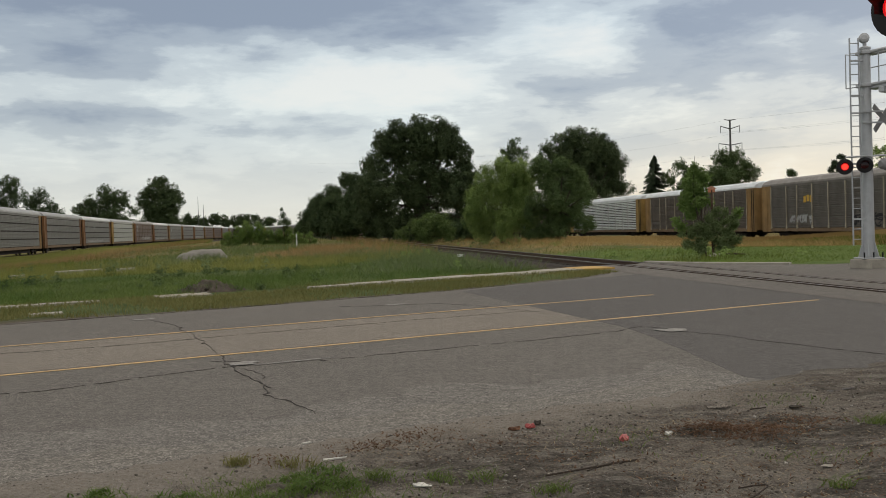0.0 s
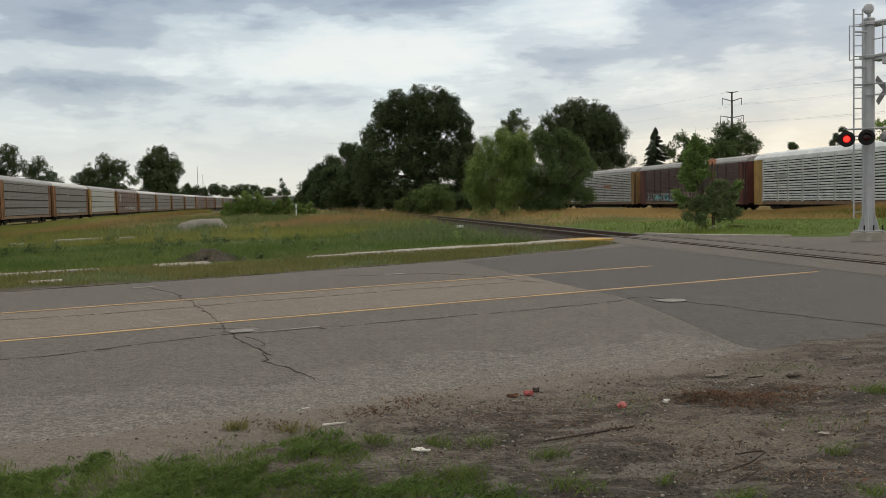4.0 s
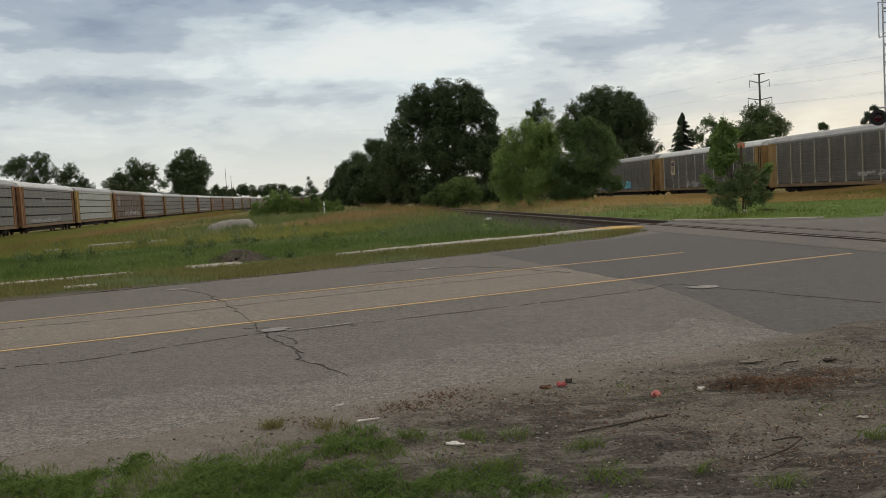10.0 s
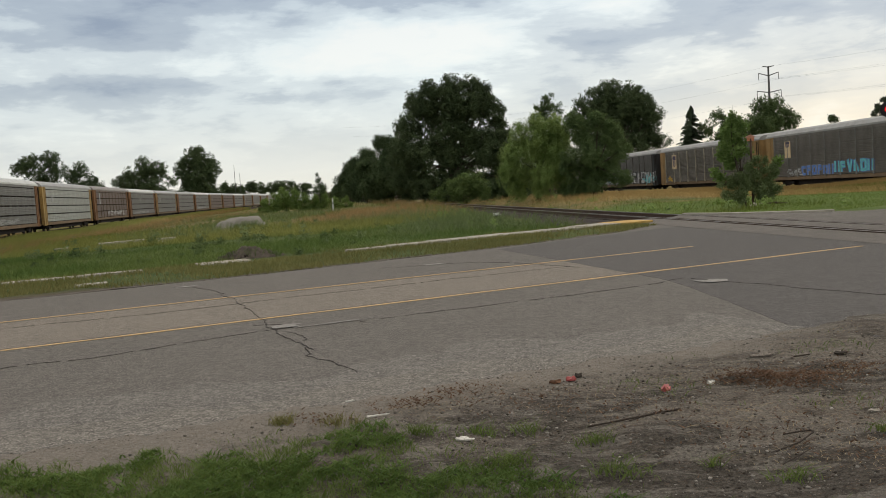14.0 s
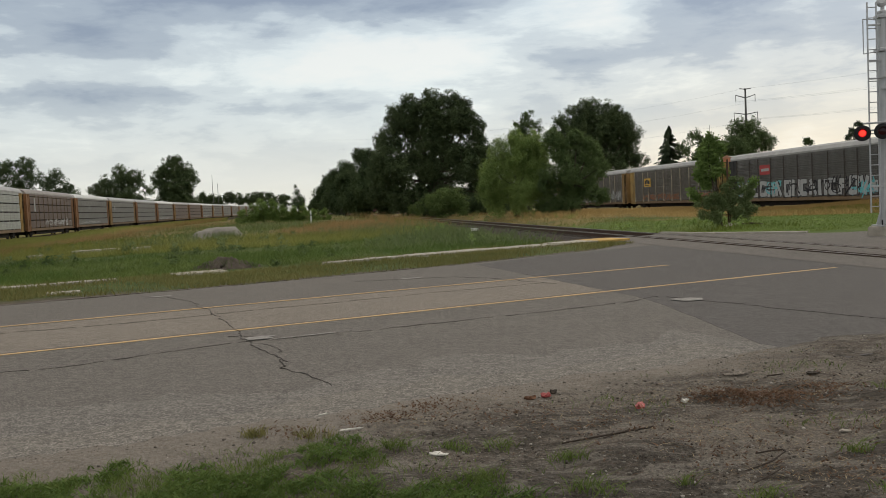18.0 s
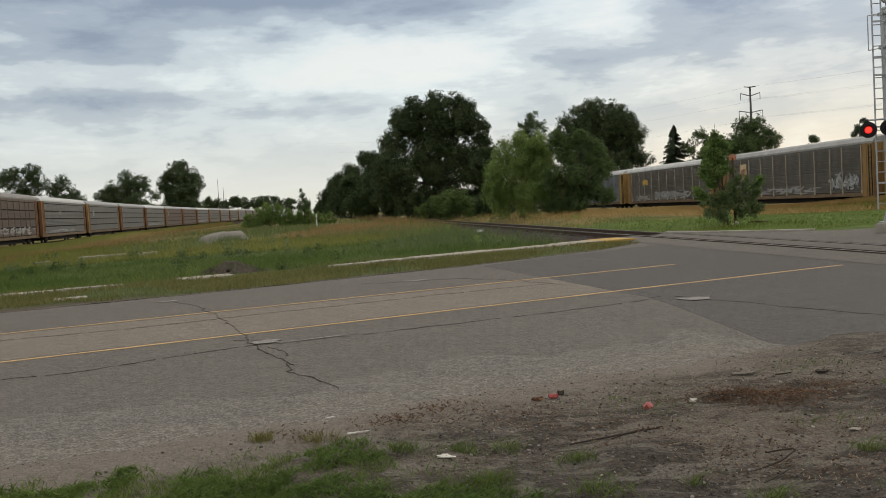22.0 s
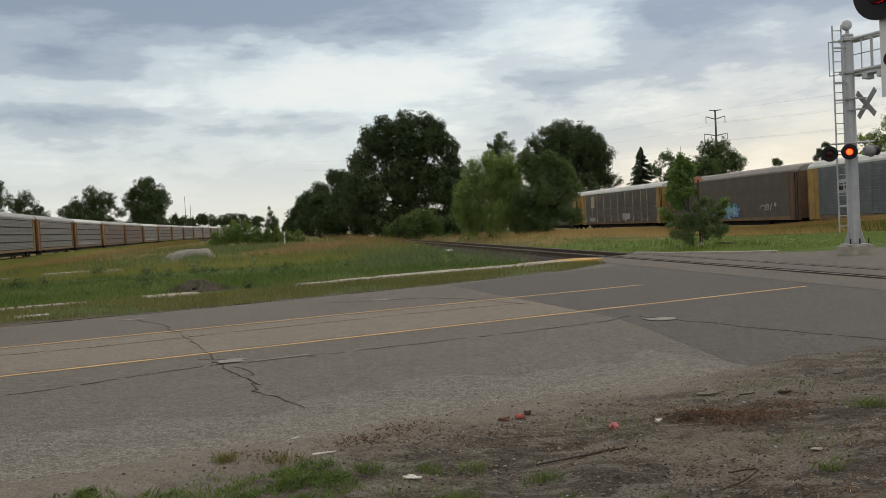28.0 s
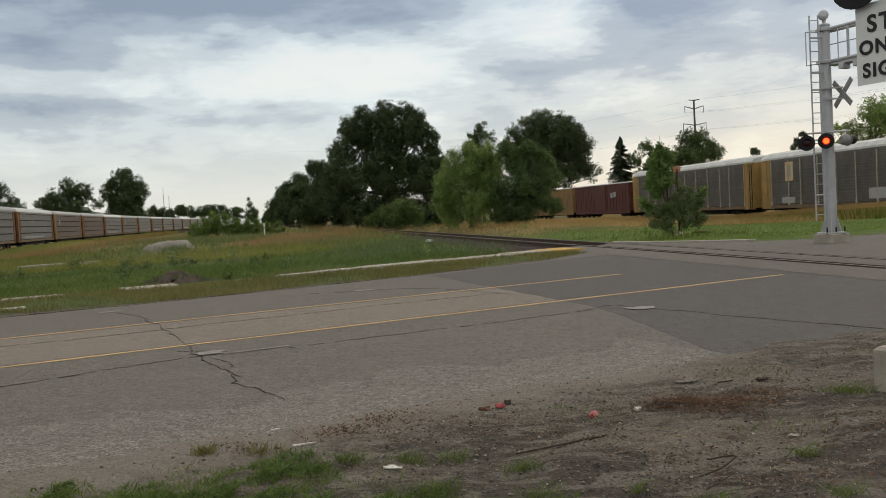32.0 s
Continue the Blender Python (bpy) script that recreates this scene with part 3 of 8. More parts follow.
FAR_EDGE_U = [-400, -0.2, 4.6, 11.1, 16.5, 19.5, 22.5, 24.2, 24.6, 26.5, 30, 400]
FAR_EDGE_N = [20.3, 20.65, 20.9, 21.7, 23.2, 25.0, 28.3, 29.6, 26.0, 22.2, 20.9, 20.9]


def far_edge(u):
    return np.interp(u, FAR_EDGE_U, FAR_EDGE_N)


def near_edge(u):
    return 6.75 - 0.03 * np.clip(u, -20, 12)


DIRT_WAVES = [(6.0 * 1.33 ** i, 2.4 * i) for i in range(11)]


def ground_z(x, y):
    x, y = np.asarray(x, float), np.asarray(y, float)
    u, n = un(x, y)
    z = np.zeros_like(x)
    rag = 0.10 * np.sin(1.3 * u + 0.4) + 0.05 * np.sin(5.9 * u + 1.0) + 0.05 * np.sin(13.1 * u) + 0.04 * np.sin(29.0 * u + 7 * n)
    road = smooth01(0.10, 0.95, n - near_edge(u) + rag) * (1 - smooth01(-0.3, 0.1, n - far_edge(u)))
    z = z - 0.07 * road
    beyond = smooth01(24, 60, n)
    dr, dl = near_line(x, y, RXY), near_line(x, y, LXY)
    z = z - 0.85 * (1 - smooth01(3, 22, dr)) * beyond - 0.55 * (1 - smooth01(3, 25, dl)) * beyond
    dt = np.abs(x - track_x(y))
    z = z - 0.45 * (1 - smooth01(2.5, 7.0, dt)) * smooth01(27, 34, n)
    # broad swells in the meadow
    z = z + beyond * 0.12 * np.sin(x * 0.21 + 1.0) * np.sin(y * 0.13 + 0.5)
    # lumpy dirt of the near verge, down to single clods
    clod = np.zeros_like(x)
    for i, (k, a) in enumerate(DIRT_WAVES):
        clod = clod + 0.045 / k ** 1.0 * np.sin(k * (x * math.cos(a) + y * math.sin(a)) + 1.7 * i + 1.4 * np.sin(0.6 * k * (y * math.cos(a) - x * math.sin(a)) + i))
    z = z + 0.02 * np.exp(-(((n - near_edge(u) + 0.12) / 0.32) ** 2))
    z = z + clod * (1 - smooth01(-0.7, 0.35, n - near_edge(u))) * (n > 0.5)
    near = 1 - smooth01(-0.1, 0.9, n - near_edge(u))
    z = z + near * (0.018 * np.sin(3.1 * x + 0.7) * np.sin(2.7 * y + 1.3) + 0.010 * np.sin(7.3 * x + y) * np.sin(6.1 * y - x) + 0.006 * np.sin(17 * x + 5 * y) * np.sin(19 * y - 6 * x) + 0.016)
    return z


# ---- ground ----
def build_ground():
    radii = np.concatenate([np.linspace(0.0, 3.0, 6), np.linspace(3.2, 3.9, 8), np.linspace(3.93, 8.3, 125), np.linspace(8.4, 12, 25), np.linspace(12.5, 60, 90), np.geomspace(62, 2600, 70)])
    ang = np.concatenate([np.linspace(-33, 33, 330), np.linspace(34, 326, 90)])
    R, A = np.meshgrid(radii, np.radians(ang), indexing="ij")
    x, y = R * np.sin(A), R * np.cos(A)
    z = ground_z(x, y)
    v = np.stack([x, y, z], -1).reshape(-1, 3)
    nr, na = len(radii), len(ang)
    i, j = np.meshgrid(np.arange(nr - 1), np.arange(na), indexing="ij")
    j2 = (j + 1) % na
    f = np.stack([i * na + j, i * na + j2, (i + 1) * na + j2, (i + 1) * na + j], -1).reshape(-1, 4)[:, ::-1]
    ob = new("ground", raw_mesh("ground", v, f, MAT_GROUND))
    ob.data.polygons.foreach_set("use_smooth", [True] * len(ob.data.polygons))
    tagged(ob, "brown dirt verge, turf and dry meadow reaching the horizon", "ground", kind="structure")


build_ground()


def strip(us, n0, n1):
    """An outline between two edges given as functions or numbers of u."""
    a = [rd(u, n0(u) if callable(n0) else n0) for u in us]
    b = [rd(u, n1(u) if callable(n1) else n1) for u in us]
    return a + b[::-1]


def wobble(k, amp):
    return lambda u: amp * (math.sin(1.7 * u + k) + 0.6 * math.sin(4.3 * u + 2 * k) + 0.4 * math.sin(9.1 * u + 3 * k))


def band(mb, us, lo, hi, z, th=0.02):
    """A flat strip of quads, slightly thick, between two edges."""
    vs = []
    for u in us:
        for e in (lo, hi):
            x, y = rd(u, e(u) if callable(e) else e)
            vs += [(x, y, z), (x, y, z - th)]
    fs = []
    for k in range(len(us) - 1):
        a, b = 4 * k, 4 * k + 4
        fs += [(a, b, b + 2, a + 2), (a, a + 1, b + 1, b), (a + 2, b + 2, b + 3, a + 3)]
    return mb.add(vs, fs)


us_road = sorted(set([-400, -200, -100, -60] + list(np.arange(-40, 60, 0.5)) + FAR_EDGE_U[1:-1] + [80, 120, 200, 400]))
w1, w2 = wobble(1.0, 0.07), wobble(2.3, 0.05)
road = MB()
band(road, us_road, lambda u: near_edge(u) + w1(u), lambda u: far_edge(u) + w2(u), 0.0, 0.08)
solid("road", road, MAT_ROAD, "worn grey asphalt road with cracks and patches", "road", kind="structure")

# bleached centre lane and the newer dark surfacing towards the crossing
edge_u = lambda n: float(np.interp(n, [6.2, 6.6, 7.35, 8.6, 10.75, 11.8, 15.1, 20.5, 21.5], [6.95, 7.05, 7.31, 7.89, 8.83, 9.2, 9.9, 11.0, 11.2]))
pale = MB()
ns = np.linspace(12.95, 16.15, 14)
pts = [rd(-60, 12.95), rd(-20, 12.95)] + [rd(edge_u(n) + 0.012 * math.sin(5 * n) - 0.03, n) for n in ns] + [rd(-20, 16.15), rd(-60, 16.15)]
pale.sheet(pts, 0.002)
solid("road_lane", pale, MAT_PALE, "bleached asphalt centre lane between yellow lines", "road", kind="structure")
dark = MB()
ns = np.linspace(6.0, 21.2, 40)
pts = [rd(edge_u(n) + 0.012 * math.sin(5 * n), n) for n in ns] + [rd(14, 22.2), rd(18.9, 23.2), rd(20.4, 20), rd(21.6, 15), rd(22.4, 10), rd(22.6, 6.0)]
dark.sheet(pts, 0.002)
solid("road_patch", dark, MAT_DARK, "newer dark asphalt surfacing before the crossing", "road", kind="structure")
worn = MB()
band(worn, list(np.arange(-30, 7.3, 0.3)), lambda u: near_edge(u) + 0.3, lambda u: 8.5 - 0.03 * u + 4.0 * w1(u), 0.004, 0.002)
solid("road_patch", worn, MAT_WEAR, "gritty worn strip of asphalt beside the shoulder", "road", kind="structure")
shoulder = MB()
band(shoulder, list(np.arange(-30, 7.2, 0.4)), lambda u: near_edge(u) + 0.02 + w1(u), lambda u: 7.65 - 0.03 * u + 3.0 * w2(u), 0.006, 0.002)
solid("road_shoulder", shoulder, MAT_EDGE, "dusty pale edge of the asphalt beside dirt", "road", kind="structure")

# bare soil along the far edge of the road
lip = MB()
band(lip, list(np.arange(-20, 19.4, 0.15)), lambda u: far_edge(u) + 0.02 + 1.2 * wobble(5, 0.06)(u) + 0.3 * wobble(7, 0.05)(3.1 * u), lambda u: far_edge(u) + 0.26 + 1.5 * wobble(6, 0.06)(u), 0.006, 0.03)
solid("verge_soil", lip, MAT_MOUND, "dark strip of bare soil along the far road edge", "soil", kind="structure")

# painted lines
for nm, n0, uend, label in (("lane_line", 12.78, 15.08, "worn solid yellow line nearer to the verge"), ("lane_line", 16.33, 13.72, "worn solid yellow line across the centre lane")):
    mb = MB()
    band(mb, [-200, -60] + list(np.arange(-30, uend, 0.5)) + [uend], lambda u: n0 - 0.052 + 0.2 * wobble(3, 0.05)(u), lambda u: n0 + 0.055 + 0.2 * wobble(4, 0.05)(u), 0.007, 0.003)
    solid(nm, mb, MAT_YELLOW_LINE, label, "road marking", kind="structure")


def crack(pts, w, seed, label):
    """A ragged ribbon along a line of places."""
    r = np.random.default_rng(seed)
    p = np.array(pts, float)
    seg = np.r_[0, np.cumsum(np.hypot(*np.diff(p, axis=0).T))]
    s = np.arange(0, seg[-1], 0.09)
    x, y = np.interp(s, seg, p[:, 0]), np.interp(s, seg, p[:, 1])
    k = np.cumsum(r.normal(0, 0.022, len(s)))
    k -= np.linspace(k[0], k[-1], len(s))
    tx, ty = np.gradient(x), np.gradient(y)
    L = np.hypot(tx, ty)
    nx, ny = -ty / L, tx / L
    ww = 0.45 * w * (0.15 + np.abs(r.normal(0, 0.6, len(s))) ** 1.3)
    vs = []
    for i in range(len(s)):
        for e in (k[i] - ww[i], k[i] + ww[i]):
            for z in (0.0078, 0.004):
                vs.append((x[i] + nx[i] * e, y[i] + ny[i] * e, z))
    fs = []
    for i in range(len(s) - 1):
        if r.uniform() < 0.10:
            continue
        a, b = 4 * i, 4 * i + 4
        fs += [(a + 2, b + 2, b, a), (a, b, b + 1, a + 1), (a + 2, a + 3, b + 3, b + 2)]
    mb = MB().add(vs, fs)
    return solid("road_crack", mb, MAT_CRACK, label, "crack", "cracks in the road", "structure")


crack([(-5.7, 18.5), (-4.84, 17.2), (-3.6, 14.5)], 0.026, 1, "dark branching crack across the asphalt")
crack([(-3.6, 14.5), (-3.2, 13.4), (-2.83, 12.5)], 0.02, 2, "fine dark crack through the centre lane")
crack([(-2.83, 12.5), (-2.24, 11.1), (-1.85, 10.1), (-1.72, 9.45), (-1.31, 9.02), (-0.98, 8.17)], 0.022, 3, "dark branching crack across the asphalt")
crack([(-2.3, 11.3), (-2.0, 10.9), (-1.95, 10.3), (-1.7, 9.8)], 0.012, 33, "fine side crack beside the branching crack")
crack([(-12, 6.7), (-5.1, 10.06), (-4.32, 10.4), (-3.13, 11.19), (-2.41, 11.61)], 0.026, 4, "long seam crack along the lane")
crack([(-1.4, 11.82), (0.0, 12.41), (1.47, 13.14), (2.93, 13.97), (3.71, 14.45)], 0.026, 5, "long seam crack along the lane")
crack([(3.71, 14.45), (4.38, 12.95), (5.0, 11.8), (5.55, 10.79), (6.2, 9.5)], 0.019, 6, "fine crack in the dark asphalt")
crack([(-7.9, 13.2), (-4.0, 15.0), (0.5, 17.0), (2.3, 17.7)], 0.015, 7, "hairline seam in the bleached lane")
crack([(-1.9, 20.3), (0.4, 20.2), (1.7, 18.9), (2.4, 17.3)], 0.018, 8, "dark crack in the far lane")


def blotch(cx, cy, a, b, turn, mat, z, seed, label):
    r = np.random.default_rng(seed)
    n = 26
    k = 1 + 0.22 * np.convolve(np.r_[r.normal(0, 1, n), 0, 0], [0.3, 0.5, 0.3], "same")[:n]
    pts = [(cx + math.cos(turn) * a * k[i] * math.cos(t) - math.sin(turn) * b * k[i] * math.sin(t), cy + math.sin(turn) * a * k[i] * math.cos(t) + math.cos(turn) * b * k[i] * math.sin(t)) for i, t in enumerate(np.linspace(0, 2 * math.pi, n, endpoint=False))]
    return solid("road_patch", MB().sheet(pts, z), mat, label, "patch", kind="structure")


blotch(-2.42, 11.78, 0.20, 0.16, 0.5, MAT_FILL, 0.016, 1, "small pale cement patch over a crack")
blotch(-1.75, 11.82, 0.6, 0.025, 0.42, MAT_FILL, 0.016, 2, "smear of pale filler along a seam")
blotch(3.95, 13.75, 0.24, 0.20, 0.4, MAT_FILL, 0.016, 3, "small pale cement patch over a crack")
blotch(-5.9, 18.75, 0.22, 0.12, 0.4, MAT_FILL, 0.012, 4, "small pale cement patch near the kerb")
blotch(-0.6, 20.3, 0.28, 0.12, 0.4, MAT_FILL, 0.012, 5, "small pale cement patch near the kerb")
crack([(-2.95, 12.15), (-2.62, 12.02), (-2.3, 11.95)], 0.03, 34, "short dark crack beside the cement patch")

# not cracks: dark ribbons painting the shadow line of the asphalt lip
crack([(3.27, 8.48), (3.6, 8.67), (4.03, 8.86), (4.5, 9.02), (5.2, 9.3)], 0.07, 35, "dark ribbon painted as the shadow line under the asphalt edge")
crack([(2.4, 8.05), (2.6, 8.1), (2.8, 8.06)], 0.07, 36, "dark ribbon painted as the shadow line under the asphalt edge")

# ---- crossing track ----
def build_track():
    ys = np.concatenate([np.arange(-30, 60, 1.0), np.arange(60, 420, 6.0)])
    cx = track_x(ys)
    # ballast bed beyond the road, with sloping shoulders
    v, f = [], []
    yb = np.concatenate([np.arange(31.5, 60, 1.0), np.arange(60, 420, 6.0)])
    prof = [(-3.9, -0.66), (-1.75, -0.19), (1.75, -0.19), (3.2, -0.55)]
    for y in yb:
        for d, z in prof:
            v.append((float(track_x(y)) + d, y + 0.135 * d, z + (0.02 * math.sin(3 * y + d) if y > 33 else -0.05)))
    for k in range(len(yb) - 1):
        for j in range(3):
            a = 4 * k + j
            f.append((a, a + 1, a + 5, a + 4))
    solid("track_ballast", MB().add(v, f), MAT_BALLAST, "dark stone ballast bed under the empty track", "ballast", kind="structure")
    # two rails
    for side in (-0.7525, 0.7525):
        t = thing("rail", (0, 0, 0), "rusty steel rail with polished head", "rail", "rails of the empty track", "structure")
        foot, head = MB(), MB()
        for mb, w, z0, z1 in ((foot, 0.03, -0.19, -0.03), (head, 0.038, -0.03, 0.012)):
            vs, fs = [], []
            for x, y in zip(cx, ys):
                for dx in (-w, w):
                    for z in (z0, z1):
                        vs.append((x + side * 0.991 + dx, y + 0.134 * side, z))
            for k in range(len(ys) - 1):
                a, b = 4 * k, 4 * k + 4
                fs += [(a, a + 1, b + 1, b), (a + 1, a + 3, b + 3, b + 1), (a + 3, a + 2, b + 2, b + 3)]
            mb.add(vs, fs)
        part("web", foot, MAT_RAIL, t)
        part("head", head, MAT_RAILTOP, t, "polished rail head")
    # ties between the rails
    tie = MB().box(-1.28, 1.28, -0.11, 0.11, -0.36, -0.165, bevel=0.01).mesh("railroad_tie", MAT_TIE)
    k = 0
    for y in np.arange(34.0, 90.0, 0.54):
        ob = new("railroad_tie", tie)
        ob.matrix_world = pose(float(track_x(y)), y, 0.012 * math.sin(7 * y), 0, 0, -7.7 + 1.5 * math.sin(5 * y))
        tagged(ob, "creosoted timber tie in dark ballast", "railroad tie", "ties of the empty track", "structure")
    # surface between and beside the rails at the crossing, with room for the flangeway strips
    for d0, d1, lab in ((-2.6, -1.02, "pale worn crossing surface beside the rail"), (-0.48, 0.58, "pale worn crossing surface between the rails"), (0.92, 2.7, "pale worn crossing surface beside the rail")):
        pts_a, pts_b = [], []
        for y in np.arange(2.0, 36.01, 1.0):
            c = float(track_x(y))
            pts_a.append((c + d0, y + 0.135 * d0))
            pts_b.append((c + d1, y + 0.135 * d1))
        mb = MB()
        n = len(pts_a)
        vs = [(x, y, 0.008) for x, y in pts_a] + [(x, y, 0.008) for x, y in pts_b]
        mb.add(vs, [(i, n + i, n + i + 1, i + 1) for i in range(n - 1)])
        solid("crossing_panel", mb, MAT_CROSS, lab, "crossing", "crossing panels", "structure")
    # flangeways are flat strips; their depth shade is only in the colour
    for d0, wide in ((-0.75, 0.26), (0.75, 0.17)):
        mb = MB()
        vs, fs = [], []
        for y in np.arange(2.0, 36.01, 1.0):
            c = float(track_x(y))
            for d in (d0 - wide, d0 + wide):
                vs.append((c + d, y + 0.135 * d, 0.006))
        for i in range(len(vs) // 2 - 1):
            fs.append((2 * i, 2 * i + 1, 2 * i + 3, 2 * i + 2))
        solid("flangeway", mb.add(vs, fs), MAT_GROOVE, "flat strip coloured as the shaded flangeway along the rail", "flangeway", kind="structure")


build_track()

# pavement slabs, partly sunk in the turf, with a yellow pad at the crossing
def walk_n(u):
    return float(np.interp(u, [-40, 4, 9, 14, 20.4], [25.0, 25.1, 25.75, 26.1, 26.6]))


pavement = tagged(new("pavement"), "pale concrete pavement slabs half sunk in turf", "pavement", kind="structure")
k = 0
for u in np.arange(-22.0, 20.3, 1.52):
    n0 = walk_n(u)
    if 5.2 < u < 7.8 or 2.0 < u < 3.2 or (u < -1.5 and int(u * 7) % 4 == 0):
        continue
    w = float(np.interp(u, [8, 10, 14, 20], [0.42, 0.75, 1.15, 1.4])) if u > 7.8 else (0.95 if u > 2.6 else 0.5)
    n0 += 0.45 * (u < 5.2)
    x, y = rd(u, n0)
    th = math.degrees(math.atan2(UY, UX)) + 4.0 * (u > 5)
    pad = u > 18.0
    mb = MB().box(0, 1.50, 0, w, -0.12, 0.075 if u > 6 else 0.06, bevel=0.012)
    part("slab", mb, MAT_TACTILE if pad else MAT_CONCRETE, pavement, "yellow tactile slab" if pad else "", at=pose(x, y, 0.01 * math.sin(9 * u), 0.4 * math.sin(5 * u), 0.3 * math.cos(7 * u), th))
for u, n0, w, l in ((0.45, 22.4, 0.4, 0.75), (-4.0, 22.6, 0.4, 1.4)):
    part("slab", MB().box(0, l, 0, w, -0.12, 0.05, bevel=0.02), MAT_CONCRETE, pavement, "broken concrete remnant in turf", at=pose(*rd(u, n0), 0, 0, 0, 25))
for i, (x, y, l, w) in enumerate(((-20.4, 49.4, 2.5, 0.6), (-21.6, 46.6, 0.8, 0.4), (-16.6, 48.4, 1.0, 0.4))):
    ob = solid("concrete_slab", MB().box(0, l, 0, w, -0.3, 0.20, bevel=0.03), MAT_CONCRETE, "broken pale concrete slab lying in the meadow", "slab", "slabs in the meadow")
    ob.matrix_world = pose(x, y, float(ground_z(np.array([x]), np.array([y]))[0]) + 0.03, 1, -1, 10 + 9 * i)
# kerb on the far side of the crossing
kerb = tagged(new("kerb"), "pale concrete kerb beyond the rail crossing", "kerb", kind="structure")
line = [(9.6, 37.2), (10.4, 35.4), (11.4, 34.0), (12.5, 32.9), (13.6, 31.9)]
for (ax, ay), (bx, by) in zip(line[:-1], line[1:]):
    L = math.hypot(bx - ax, by - ay)
    part("kerbstone", MB().box(0, L - 0.01, -0.07, 0.2, -0.2, 0.075, bevel=0.015), MAT_CONCRETE, kerb, at=pose(ax, ay, 0, 0, 0, math.degrees(math.atan2(by - ay, bx - ax))))

# ---- rail cars ----
def m_car(name, base, rust=0.3, rough=0.55, metal=0.2, grime=(0.055, 0.042, 0.032)):
    """Painted or galvanised car side: mottled, grimier low down by streaks, a little different on every piece."""
    m = Mat(name, rough, metal)
    a = m.noise(1.1, 6, 0.65)
    s = m.noise(2.2, 6, 0.75, None, (1.0, 1.0, 0.10))
    f = m.noise(14, 4, 0.7)
    c = m.mix(m.ramp(a, (0.3, 0.0), (0.7, 1.0)), mul(base, 0.78), mul(base, 1.18))
    c = m.mix(m.ramp(s, (0.48, 0.0), (0.74, rust)), c, grime)
    c = m.mix(m.ramp(f, (0.55, 0.0), (0.75, 0.25)), c, (0.10, 0.06, 0.035))
    c = m.mix(m.math("MULTIPLY", m.random(), 0.15), c, mul(base, 0.55))
    return m.color(c).done()


SIDE = {
    "pale": m_car("pale_slats", (0.40, 0.415, 0.385), 0.4, 0.5, 0.15),
    "silver": m_car("silver_slats", (0.52, 0.54, 0.52), 0.4, 0.5, 0.15),
    "white": m_car("mint_white_slats", (0.68, 0.735, 0.71), 0.2, 0.5, 0.1),
    "grey": m_car("weathered_grey_slats", (0.160, 0.149, 0.131), 0.6),
    "dim": m_car("dull_brown_grey_slats", (0.132, 0.114, 0.096), 0.5),
    "blue": m_car("blue_grey_slats", (0.176, 0.199, 0.211), 0.45),
    "maroon": m_car("maroon_slats", (0.118, 0.082, 0.076), 0.45),
    "dark": m_car("dark_grey_slats", (0.135, 0.132, 0.125), 0.5),
    "brown": m_car("flat_brown_side", (0.105, 0.088, 0.074), 0.3),
    "light": m_car("light_grey_slats", (0.192, 0.191, 0.180), 0.55),
    "oxide": m_car("oxide_red_side", (0.105, 0.036, 0.030), 0.3, 0.65, 0.0),
    "rusty": m_car("rusty_pink_slats", (0.155, 0.118, 0.100), 0.6),
}
TRIM = {
    "yellow": m_car("yellow_end", (0.315, 0.205, 0.064), 0.4, 0.6, 0.0),
    "tan": m_car("tan_end", (0.265, 0.165, 0.064), 0.55, 0.65, 0.0),
    "rust": m_car("rust_orange_end", (0.20, 0.10, 0.042), 0.5, 0.7, 0.0),
    "brown": m_car("brown_end", (0.13, 0.080, 0.055), 0.4, 0.7, 0.0),
    "maroon": m_car("maroon_end", (0.10, 0.035, 0.030), 0.4, 0.6, 0.0),
    "black": m_car("black_end", (0.025, 0.025, 0.027), 0.3, 0.6, 0.0),
}
ROOF = {
    "white": m_car("white_roof", (0.54, 0.55, 0.53), 0.25, 0.5, 0.1, (0.25, 0.22, 0.19)),
    "grey": m_car("grey_roof", (0.33, 0.33, 0.318), 0.3, 0.5, 0.3, (0.16, 0.14, 0.12)),
    "bright": m_car("bright_white_roof", (0.70, 0.73, 0.74), 0.15, 0.5, 0.1, (0.3, 0.28, 0.25)),
    "dim": m_car("dull_brown_roof", (0.27, 0.25, 0.23), 0.4, 0.6, 0.2),
}
POST = {
    "tan": m_car("tan_posts", (0.40, 0.36, 0.27), 0.3, 0.7, 0.0),
    "dark": m_car("dark_posts", (0.06, 0.05, 0.045), 0.2, 0.7, 0.0),
    "pale": m_car("pale_posts", (0.42, 0.43, 0.41), 0.3, 0.6, 0.1),
    "sill": m_car("grimy_brown_sill", (0.17, 0.118, 0.070), 0.55, 0.75, 0.0),
    "grey": m_car("grey_posts", (0.22, 0.22, 0.205), 0.4, 0.6, 0.2),
}
